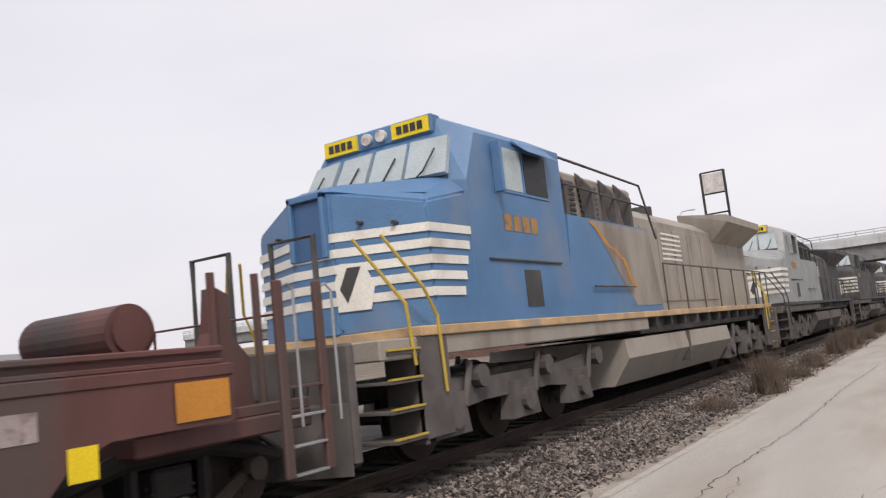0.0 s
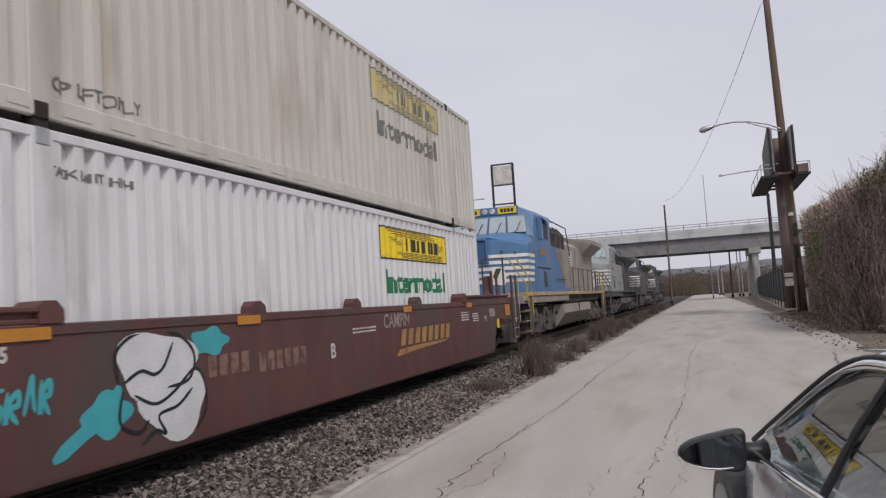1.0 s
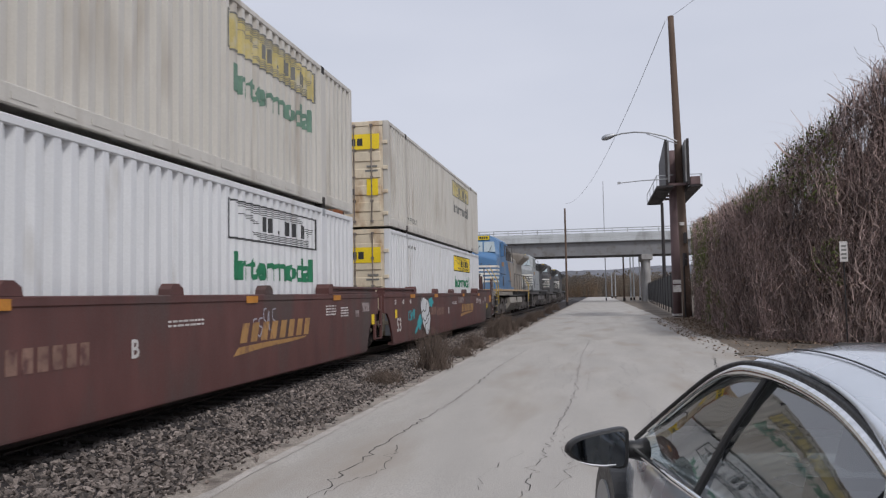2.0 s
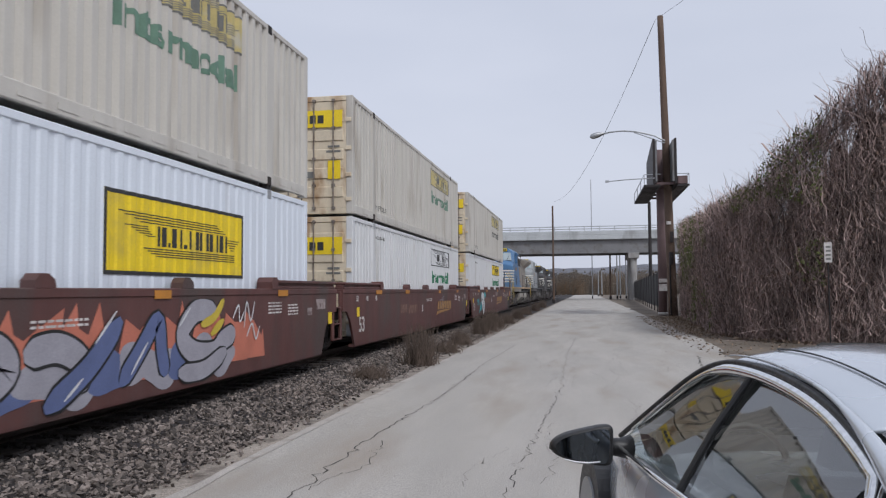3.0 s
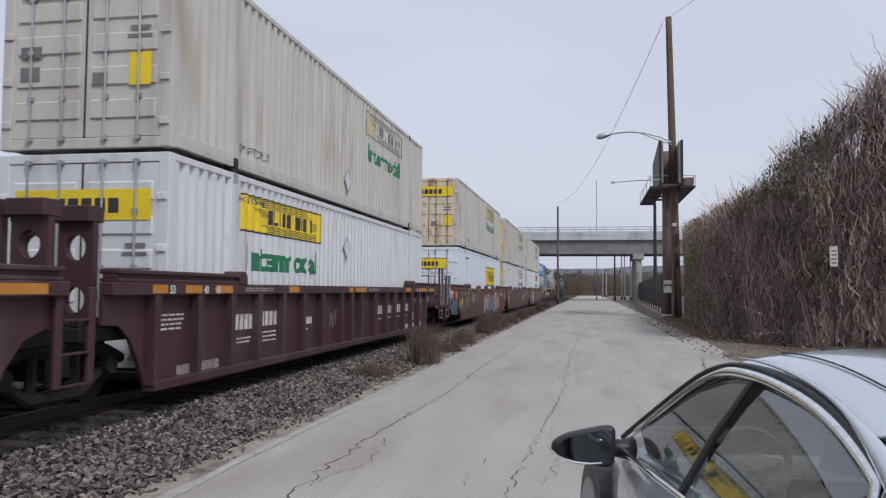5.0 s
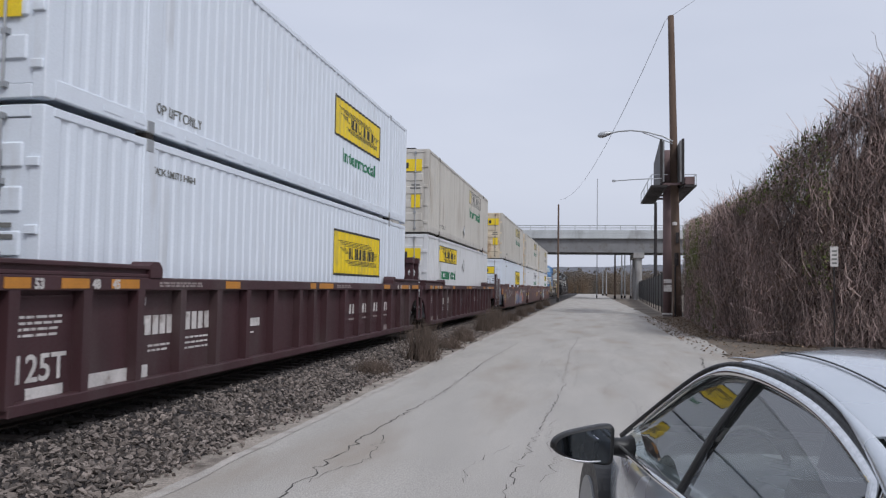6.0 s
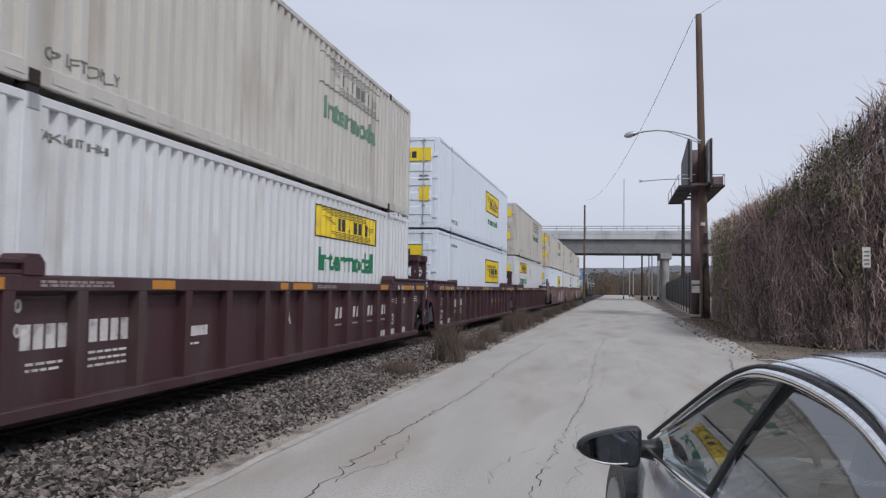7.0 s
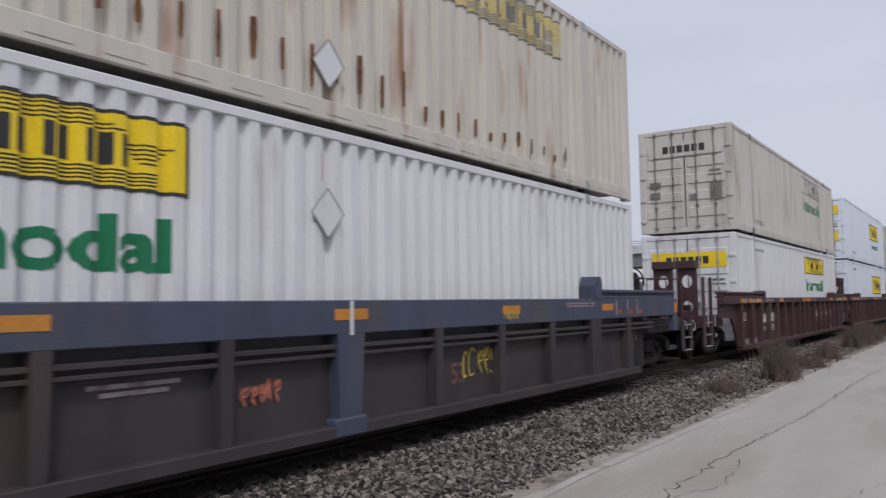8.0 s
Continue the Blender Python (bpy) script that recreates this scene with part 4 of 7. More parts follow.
def locomotive(cab_paint, hood_paint, lead, label):
    """Six-axle wide-nose road locomotive, nose towards -y; origin at the front coupler's face, length 22.3 m."""
    c = thing("locomotive", label, "locomotive", "locomotives at the head of the train")
    R = RAIL_Z
    deck = R + 1.62
    # frame and sill
    b = B()
    box(b, -1.5, 1.5, .75, 9.4, R + 1.28, deck - .10, .02)
    part("underframe", b, LOCO_DUST if lead else LOCO_UNDER, c)
    # Rear underframe goes black, colouring in the shade of the gap below the sill.
    b = B()
    box(b, -1.32, 1.32, 9.4, 21.6, R + 1.20, deck - .10, .02)
    part("underframe", b, LOCO_DARK, c)
    for k in range(12):
        b = B()
        box(b, -1.5, 1.5, 9.9 + .98 * k, 9.98 + .98 * k, R + 1.32, deck - .10)
        part("walkway_bracket", b, LOCO_DARK, c)
    b = B()
    box(b, -1.54, 1.54, 1.5, 21.2, deck - .10, deck + .02, .012)
    part("walkway", b, SILL_TAN if lead else LOCO_DARK, c)
    # nose: narrow front face with a recessed door, angled flanks, a brow that rises to the windscreen
    b = B()
    hull(b, [(q * x, y, z) for q in (-1, 1) for x, y, z in ((.34, 1.48, deck), (.34, 1.48, R + 3.44), (.30, 1.62, R + 3.55), (1.46, 2.0, deck), (1.46, 2.0, R + 3.18), (1.38, 2.12, R + 3.30),
                                                            (1.49, 3.0, deck), (1.49, 3.0, R + 3.40), (1.25, 3.0, R + 3.66), (.5, 2.9, R + 3.74))])
    bmesh.ops.bevel(b, geom=b.edges[:], offset=.028, segments=2, affect='EDGES')
    nose = part("nose", b, cab_paint, c)
    for k in range(5):
        z = R + 2.00 + .20 * k
        b = B()
        end = 2.92 - .07 * (4 - k)
        for q in (-1, 1):
            ngon(b, [(q * .34, 1.470, z), (q * 1.474, 1.980, z), (q * 1.474, 1.980, z + .11), (q * .34, 1.470, z + .11)][::q])
            ngon(b, [(q * 1.474, 1.980, z), (q * 1.504, end, z), (q * 1.504, end, z + .11), (q * 1.474, 1.980, z + .11)][::q])
        ngon(b, [(-.34, 1.470, z), (.34, 1.470, z), (.34, 1.470, z + .11), (-.34, 1.470, z + .11)])
        bmesh.ops.remove_doubles(b, verts=b.verts[:], dist=.02)
        part("nose_stripe", b, STRIPE, nose, "white stripe round the nose")
    for x0, x1, z0, z1 in ((-.33, -.26, R + 2.62, R + 3.46), (.22, .29, R + 2.62, R + 3.46), (-.33, .29, R + 3.38, R + 3.47)):
        b = B()
        box(b, x0, x1, 1.40, 1.49, z0, z1, .012)
        part("door_frame", b, cab_paint, nose)
    # The recess's shadow is put into the door's darker blue.
    b = B()
    box(b, -.25, .21, 1.455, 1.475, R + 2.62, R + 3.37, .006)
    part("front_door", b, LOCO_SHADE if lead else cab_paint, nose, "recessed nose door, painted darker for the recess's shade")
    b = B()
    hull(b, [(x, y, z) for x, z, k in ((.36, R + 1.92, 0), (.74, R + 1.92, 0), (.80, R + 2.2, 0), (.70, R + 2.50, 0), (.42, R + 2.52, 0), (.34, R + 2.3, 0)) for y in (1.462 + (x - .34) * .45, 1.455 + (x - .34) * .45)])
    em = part("nose_emblem", b, STRIPE, nose, "pale emblem on the nose front")
    b = B()
    hull(b, [(x, y, z) for x, z in ((.40, R + 2.20), (.48, R + 2.02), (.54, R + 2.25), (.66, R + 2.46), (.50, R + 2.46)) for y in (1.452 + (x - .34) * .45, 1.447 + (x - .34) * .45)])
    part("emblem_mark", b, LOCO_DARK, em)
    for x, z in ((.70, R + 3.0), (1.1, R + 2.95), (-.7, R + 3.0)):
        b = B()
        tube(b, (x, 1.52 + (abs(x) - .34) * .45, z), (x, 1.40 + (abs(x) - .34) * .45, z), .028, n=8)
        part("lift_eye", b, LOCO_DARK, nose)
    # cab with raked windscreen
    b = B()
    hull(b, [(s * x, y, z) for s in (-1, 1) for x, y, z in ((1.5, 2.9, deck), (1.5, 6.0, deck), (1.5, 2.95, R + 3.55), (1.46, 3.35, R + 4.28), (1.5, 6.0, R + 4.36), (.95, 3.15, R + 4.60), (.95, 6.0, R + 4.68), (1.2, 2.85, R + 3.6), (.6, 2.75, R + 3.6), (1.05, 3.2, R + 4.35), (.5, 3.1, R + 4.35))])
    cab = part("cab", b, cab_paint, c)
    b = B()
    box(b, -1.0, 1.0, 3.02, 3.25, R + 4.34, R + 4.62, .02)
    part("number_board_box", b, cab_paint, cab)
    for s in (-1, 1):
        b = B()
        box(b, min(s * .32, s * .96), max(s * .32, s * .96), 2.99, 3.03, R + 4.37, R + 4.59)
        nb = part("number_board", b, YELLOW, cab, "yellow number board")
        bars(nb, min(s * .40, s * .88), max(s * .40, s * .88), 2.985, R + 4.42, R + 4.54, 4, DARK, "end")
    for x in (-.13, .13):
        b = B()
        tube(b, (x, 2.96, R + 4.48), (x, 3.03, R + 4.48), .09, n=12)
        part("headlight", b, CHALK, cab)
    for x0, x1, ya, yb in ((-1.30, -.70, .10, .0), (-.62, -.04, .02, .0), (.04, .62, .0, .02), (.70, 1.30, .0, .10)):
        b = B()
        ngon(b, [(x0, 2.66 + ya, R + 3.68), (x1, 2.66 + yb, R + 3.68), (x1 * .93, 2.97 + yb, R + 4.26), (x0 * .93, 2.97 + ya, R + 4.26)])
        g = bmesh.ops.extrude_face_region(b, geom=b.faces[:])["geom"]
        bmesh.ops.translate(b, vec=(0, .08, -.03), verts=[v for v in g if isinstance(v, bmesh.types.BMVert)])
        bmesh.ops.recalc_face_normals(b, faces=b.faces[:])
        part("windscreen", b, PANE, cab, "dusty windscreen pane")
        b = B()
        loft(b, [((x0 + x1) / 2 - .1, 2.66, R + 3.66), ((x0 + x1) / 2, 2.68, R + 3.74), ((x0 + x1) / 2 + .12, 2.84, R + 4.05)], [.014] * 3, 5)
        part("wiper", b, BLACK, cab)
    for s in (-1, 1):
        for ya, yb in ((3.85, 4.55), (4.65, 5.4)):
            b = B()
            box(b, min(s * 1.495, s * 1.515), max(s * 1.495, s * 1.515), ya - .04, yb + .04, R + 3.48, R + 4.22, .008)
            fr = part("side_window_frame", b, cab_paint, cab)
            b = B()
            box(b, min(s * 1.512, s * 1.522), max(s * 1.512, s * 1.522), ya, yb, R + 3.53, R + 4.16)
            part("pane", b, BLACK if ya > 4.6 else PANE, fr)
        b = B()
        hull(b, [(s * 1.49, 4.4, R + 4.33), (s * 1.49, 5.5, R + 4.33), (s * 1.74, 4.4, R + 4.10), (s * 1.74, 5.45, R + 4.10), (s * 1.49, 4.4, R + 4.29), (s * 1.49, 5.5, R + 4.29)])
        part("sun_visor", b, cab_paint, cab)
        b = B()
        box(b, min(s * 1.50, s * 1.66), max(s * 1.50, s * 1.66), 3.70, 3.76, R + 3.45, R + 4.2, .01)
        part("mirror", b, cab_paint, cab)
        # louvre hatch and pipes low on the cab side
        b = B()
        box(b, min(s * 1.495, s * 1.512), max(s * 1.495, s * 1.512), 4.33, 4.84, R + 1.82, R + 2.36)
        part("louvre_hatch", b, LOCO_DARK, cab)
        for ya, yb, zz in ((3.34, 5.64, 2.49), (6.9, 8.9, 2.13)):
            b = B()
            tube(b, (s * 1.515, ya, R + zz), (s * 1.515, yb, R + zz), .018, n=5)
            part("grab_rail", b, LOCO_DARK, cab)
        bars(cab, 3.85, 4.95, s * 1.505, R + 2.92, R + 3.16, 4, GOLD, "side")
    # full-width equipment case behind the cab
    b = B()
    hull(b, [(-1.46, 5.98, deck), (1.46, 5.98, deck), (-1.46, 10.6, deck), (1.46, 10.6, deck), (-1.46, 6.2, R + 3.35), (1.46, 6.2, R + 3.35), (-1.46, 10.2, R + 3.35), (1.46, 10.2, R + 3.35),
             (-1.15, 6.2, R + 3.4), (1.15, 6.2, R + 3.4)])
    case = part("equipment_case", b, cab_paint, c)
    if lead:   # sun-bleached, dusted rear of the case with a ragged border
        for s in (-1, 1):
            b = B()
            rnd = random.Random(4)
            top = [(7.2 + .25 * i + rnd.uniform(-.05, .05), R + 3.32 - .13 * i * rnd.uniform(.8, 1.2)) for i in range(9)]
            ngon(b, [(s * 1.466, y, z) for y, z in ([(10.2, R + 3.32)] + top[:1] + top[1:] + [(9.0, deck + .15), (10.58, deck + .15)])][::-s])
            bmesh.ops.triangulate(b, faces=b.faces[:])
            bmesh.ops.recalc_face_normals(b, faces=b.faces[:])
            part("bleached_paint", b, LOCO_DUST, case, "dusty bleached paint patch")
            b = B()
            for (y0, z0), (y1, z1) in zip(top[:-1], top[1:]):
                ngon(b, [(s * 1.469, y0, z0), (s * 1.469, y1, z1), (s * 1.469, y1 - .12, z1 - .02), (s * 1.469, y0 - .12, z0 - .03)])
            part("rust_border", b, ORANGE, case, "orange rust along the bleached border")
    # upper hood with louvres and frames
    b = B()
    box(b, -1.12, 1.12, 5.95, 10.4, R + 3.35, R + 4.28, .06)
    hull(b, [(-1.0, 10.3, deck), (1.0, 10.3, deck), (-1.0, 20.9, deck), (1.0, 20.9, deck), (-1.0, 10.3, R + 3.75), (1.0, 10.3, R + 3.75), (-1.0, 20.9, R + 3.75), (1.0, 20.9, R + 3.75),
             (-.6, 10.3, R + 4.05), (.6, 10.3, R + 4.05), (-.6, 20.9, R + 4.05), (.6, 20.9, R + 4.05)])
    hood = part("hood", b, hood_paint, c)
    for s in (-1, 1):
        for ya in (6.55, 7.6):
            b = B()
            for k in range(7):
                z = R + 3.45 + .10 * k
                box(b, min(s * 1.11, s * 1.15), max(s * 1.11, s * 1.15), ya, ya + .8, z, z + .05)
            part("louvre", b, LOCO_DARK, hood)
        for ya in (6.3, 7.5, 8.6, 9.4):
            b = B()
            hull(b, [(s * 1.12, ya, R + 4.3), (s * 1.12, ya + .14, R + 4.3), (s * 1.42, ya, R + 3.95), (s * 1.42, ya + .14, R + 3.95), (s * 1.42, ya, R + 3.25), (s * 1.42, ya + .14, R + 3.25), (s * 1.3, ya, R + 3.18), (s * 1.3, ya + .14, R + 3.18)])
            part("intake_frame", b, LOCO_UNDER if lead else LOCO_DARK, hood)
        b = B()
        bent(b, [(s * 1.4, 6.25, R + 4.35), (s * 1.4, 10.2, R + 4.3), (s * 1.4, 10.9, R + 3.2)], .025, 6)
        bent(b, [(s * 1.42, 6.25, R + 3.9), (s * 1.42, 10.4, R + 3.85)], .02, 6)
        part("roof_rail", b, LOCO_UNDER if lead else LOCO_DARK, hood)
        for ya in (11.0, 12.2, 13.4, 14.6, 15.8):
            b = B()
            box(b, min(s * 1.0, s * 1.025), max(s * 1.0, s * 1.025), ya, ya + 1.1, deck + .25, R + 3.6, .01)
            part("hood_door", b, hood_paint, hood)
        # walkway handrail
        b = B()
        tube(b, (s * 1.5, 10.8, R + 2.65), (s * 1.5, 21.2, R + 2.65), .02, n=6)
        part("handrail", b, LOCO_UNDER if lead else LOCO_DARK, c)
        for k in range(8):
            b = B()
            tube(b, (s * 1.5, 10.8 + 1.48 * k, deck), (s * 1.5, 10.8 + 1.48 * k, R + 2.65), .02, n=6)
            part("stanchion", b, LOCO_UNDER if lead else LOCO_DARK, c)
    bars_y = 12.4
    for k in range(6):
        for s in (1, -1):
            b = B()
            box(b, min(s * 1.03, s * 1.034), max(s * 1.03, s * 1.034), bars_y, bars_y + 1.5, R + 2.85 + .12 * k, R + 2.90 + .12 * k)
            part("letter_block", b, STRIPE, hood, "worn white painted bar")
    # radiator wings
    for s in (-1, 1):
        b = B()
        hull(b, [(s * 1.0, 17.0, R + 3.5), (s * 1.0, 20.7, R + 3.5), (s * 1.58, 16.8, R + 4.0), (s * 1.58, 20.9, R + 4.0), (s * 1.58, 16.8, R + 4.2), (s * 1.58, 20.9, R + 4.2), (s * .2, 16.8, R + 4.4), (s * .2, 20.9, R + 4.4), (s * .2, 17, R + 3.6), (s * .2, 20.7, R + 3.6)])
        part("radiator_wing", b, hood_paint, hood, "flared radiator housing at the rear")
    b = B()
    tube(b, (0, 14.2, R + 4.0), (0, 14.2, R + 4.42), .32, n=14)
    part("exhaust_stack", b, LOCO_DARK, hood)
    # tank
    b = B()
    prism(b, [(-1.45, R + 1.15), (-1.5, R + .8), (-1.15, R + .30), (1.15, R + .30), (1.5, R + .8), (1.45, R + 1.15)], 8.1, 15.6, "y")
    part("fuel_tank", b, LOCO_DUST if lead else LOCO_UNDER, c)
    b = B()
    box(b, -1.52, 1.52, 11.9, 12.0, R + .5, R + 1.16)
    part("tank_strap", b, LOCO_UNDER, c)
    # pilot, steps and end rails
    for yy, s_y in ((.40, 1), (21.75, -1)):
        b = B()
        box(b, -1.35, 1.35, min(yy, yy + s_y * .12), max(yy, yy + s_y * .12), R + .25, deck - .1, .03)
        hull(b, [(-1.3, yy, R + .15), (1.3, yy, R + .15), (-1.3, yy, R + .9), (1.3, yy, R + .9), (-.5, yy - s_y * .35, R + .15), (.5, yy - s_y * .35, R + .15), (-.5, yy - s_y * .2, R + .85), (.5, yy - s_y * .2, R + .85)])
        pilot = part("pilot", b, LOCO_UNDER, c, "grimy pilot plate with snow plough")
        for s in (-1, 1):
            b = B()
            box(b, min(s * 1.0, s * 1.5), max(s * 1.0, s * 1.5), min(yy + s_y * 1.05, yy + s_y * 1.12), max(yy + s_y * 1.05, yy + s_y * 1.12), R + .3, deck - .1)
            box(b, min(s * 1.44, s * 1.52), max(s * 1.44, s * 1.52), min(yy + s_y * 1.05, yy + s_y * 1.65), max(yy + s_y * 1.05, yy + s_y * 1.65), R + .35, deck - .1, .01)
            part("step_well", b, LOCO_UNDER, c)
            for k in range(4):
                b = B()
                z = R + .38 + .32 * k
                box(b, min(s * 1.0, s * 1.53), max(s * 1.0, s * 1.53), min(yy + s_y * .45, yy + s_y * 1.05), max(yy + s_y * .45, yy + s_y * 1.05), z, z + .04, .006)
                step = part("step", b, LOCO_UNDER, c)
                b = B()
                box(b, min(s * 1.5, s * 1.545), max(s * 1.5, s * 1.545), min(yy + s_y * .45, yy + s_y * 1.05), max(yy + s_y * .45, yy + s_y * 1.05), z + .042, z + .065)
                part("step_edge", b, GRAB_YELLOW if lead else LOCO_UNDER, step, "painted step edge")
            b = B()
            bent(b, [(s * 1.55, yy + s_y * 1.5, R + .85), (s * 1.55, yy + s_y * 1.45, R + 1.75), (s * 1.52, yy + s_y * 1.25, R + 2.1), (s * 1.2, yy + s_y * .95, R + 2.75)], .022, 6)
            bent(b, [(s * 1.53, yy + s_y * .95, R + 1.2), (s * 1.5, yy + s_y * .9, R + 1.9), (s * 1.05, yy + s_y * .6, R + 2.7)], .022, 6)
            part("grab_iron", b, GRAB_YELLOW if lead else LOCO_DARK, c, "bent grab iron")
            b = B()
            bent(b, [(s * .35, yy, deck), (s * .35, yy, R + 2.72), (s * 1.0, yy, R + 2.72), (s * 1.0, yy, deck)], .035, 6)
            part("end_rail", b, LOCO_DARK, c)
        b = B()
        box(b, -.2, .2, min(yy - s_y * .6, yy), max(yy - s_y * .6, yy), R + .65, R + 1.0, .05)
        part("coupler", b, IRON, c)
        b = B()
        for x in (-.75, -.55, .55, .75):
            bent(b, [(x, yy - s_y * .03, R + 1.1), (x, yy - s_y * .12, R + .7), (x * .9, yy - s_y * .2, R + .45)], .025, 5)
        part("air_hose", b, BLACK, c)
    # trucks
    for yc in (4.2, 18.1):
        b = B()
        box(b, -.95, .95, yc - 1.9, yc + 1.9, R + .75, R + 1.0, .03)
        t = part("truck", b, LOCO_UNDER, c, "three-axle cast steel truck")
        for s in (-1, 1):
            b = B()
            x0, x1 = sorted((s * 1.12, s * 1.27))
            prism(b, [(yc - 2.5, R + .62), (yc - 2.3, R + .5), (yc - 1.0, R + .62), (yc + 1.0, R + .62), (yc + 2.3, R + .5), (yc + 2.5, R + .62), (yc + 2.4, R + 1.02), (yc + 1.0, R + .92), (yc - 1.0, R + .92), (yc - 2.4, R + 1.02)], x0, x1, "x")
            part("side_frame", b, LOCO_UNDER, t)
            for dy in (-1.95, 0, 1.95):
                b = B()
                x0, x1 = sorted((s * 1.14, s * 1.36))
                prism(b, [(yc + dy - .42, R + .28), (yc + dy + .42, R + .28), (yc + dy + .3, R + .8), (yc + dy - .3, R + .8)], x0, x1 - .0, "x")
                xs = sorted((s * 1.3, s * 1.44))
                tube(b, (xs[0], yc + dy, R + .52), (xs[1], yc + dy, R + .52), .16, n=12)
                part("axle_box", b, LOCO_UNDER, t)
                b = B()
                xs = sorted((s * 1.28, s * 1.42))
                tube(b, (xs[0], yc + dy + .75, R + .95), (xs[1], yc + dy + .75, R + .95), .15, n=10)
                tube(b, (s * 1.33, yc + dy + .35, R + .6), (s * 1.33, yc + dy + .55, R + 1.15), .05, n=6)
                part("brake_cylinder", b, LOCO_UNDER, t)
        for dy in (-1.95, 0, 1.95):
            wheelset(t, yc + dy, .53)
    return c


# stacks in order from the locomotives back: place of the front end at the start, car style, ends, boxes
STACKS = [
    (2.6, "smooth", "coupler", "joint", "", (WHITE, "bold", 2.64, "cream"), (CREAM, "dark", 2.66, "rust")),
    (-16.8, "smooth", "joint", "joint", "b", (WHITE, "white", 2.4, "cream"), (CREAM, "faded", 2.4, "cream")),
    (-36.1, "smooth", "joint", "coupler", "a", (WHITE_BLUE, "plain", 3.01, "white"), (CREAM, "faded", 3.05, "cream")),
    (-59.7, "ribbed", "coupler", "joint", "a", (WHITE, "bold", 10.05, "white"), (CREAM, "outline", 2.95, "white")),
    (-79.3, "ribbed", "joint", "joint", "b", (WHITE_BLUE, "plain", 2.9, "white"), (WHITE_BLUE, "small", 3.0, "white")),
    (-99.0, "ribbed", "joint", "coupler", "a", (WHITE, "bold", 2.95, "white"), (CREAM, "ghost", 2.8, "grey")),
    (-122.55, "blue", "coupler", "joint", "a", (WHITE, "bold", 9.97, "white"), (RUSTY, "top", 2.78, "cream")),
    (-142.3, "blue", "joint", "joint", "b", (WHITE, "bold", 2.6, "white"), (CREAM, "faded", 2.6, "cream")),
]
NAMES = {"smooth": "brown smooth-sided well car with graffiti", "ribbed": "maroon well car with ribbed sides and orange reflectors", "blue": "grimy well car with faded blue top chord"}
PAINTS = {"container_white": "white corrugated 53-foot container", "container_clean_white": "clean bluish-white corrugated 53-foot container", "container_weathered_cream": "weathered cream corrugated 53-foot container", "container_rust_streaked": "cream corrugated 53-foot container with rust streaks"}
WELLS = []
for y, style, fr, rr, num, low, up in STACKS:
    car = well_car(style, fr, rr, NAMES[style], num)
    rolling(car, y)
    WELLS.append(car)
    rolling(container(*low[:3], False, low[3], PAINTS[low[0].name] + ", in the well"), y, .57)
    rolling(container(*up[:3], True, up[3], PAINTS[up[0].name] + ", stacked on top"), y, .57 + CH + .07)
for k, (cp, hp, lead, label) in enumerate((
        (LOCO_BLUE, LOCO_DUST, True, "blue wide-nose locomotive with white nose stripes and dusty hood"),
        (LOCO_PALE, LOCO_DARK, False, "pale grey locomotive with white nose stripes"),
        (LOCO_DARK, LOCO_DARK, False, "black locomotive with dark hood"),
        (LOCO_DARK, LOCO_DARK, False, "black locomotive at the head"))):
    rolling(locomotive(cp, hp, lead, label), 6.0 + 22.4 * k)



def brake_bracket(c):
    """Upright bracket with brake gear beside the air tank on the first car's end platform."""
    b = B()
    prism(b, [(2.15, 1.2), (2.85, 1.2), (2.80, 1.75), (2.62, 1.95), (2.60, 2.35), (2.45, 2.42), (2.40, 2.0), (2.25, 1.7)], .75, .95, "x")
    part("brake_bracket", b, WELL_BROWN, c, "upright bracket with brake gear")
    for yy in (2.35, 2.9):
        b = B()
        tube(b, (1.0, yy, 1.2), (1.0, yy, 2.55), .04, n=8)
        part("stanchion", b, WELL_BROWN, c)


brake_bracket(WELLS[0])
TEAL = surf("spray_teal", (0.05, 0.36, 0.40), 0.6, var=0.1)
SPRAY_RED = surf("spray_red", (0.52, 0.17, 0.11), 0.6, var=0.1)
SPRAY_GREY = surf("spray_grey", (0.33, 0.32, 0.36), 0.6, var=0.1)
SPRAY_BLUE = surf("spray_blue", (0.11, 0.14, 0.28), 0.6, var=0.1)
SPRAY_YELLOW = surf("spray_yellow", (0.55, 0.42, 0.05), 0.6, var=0.1)
SX = 1.552


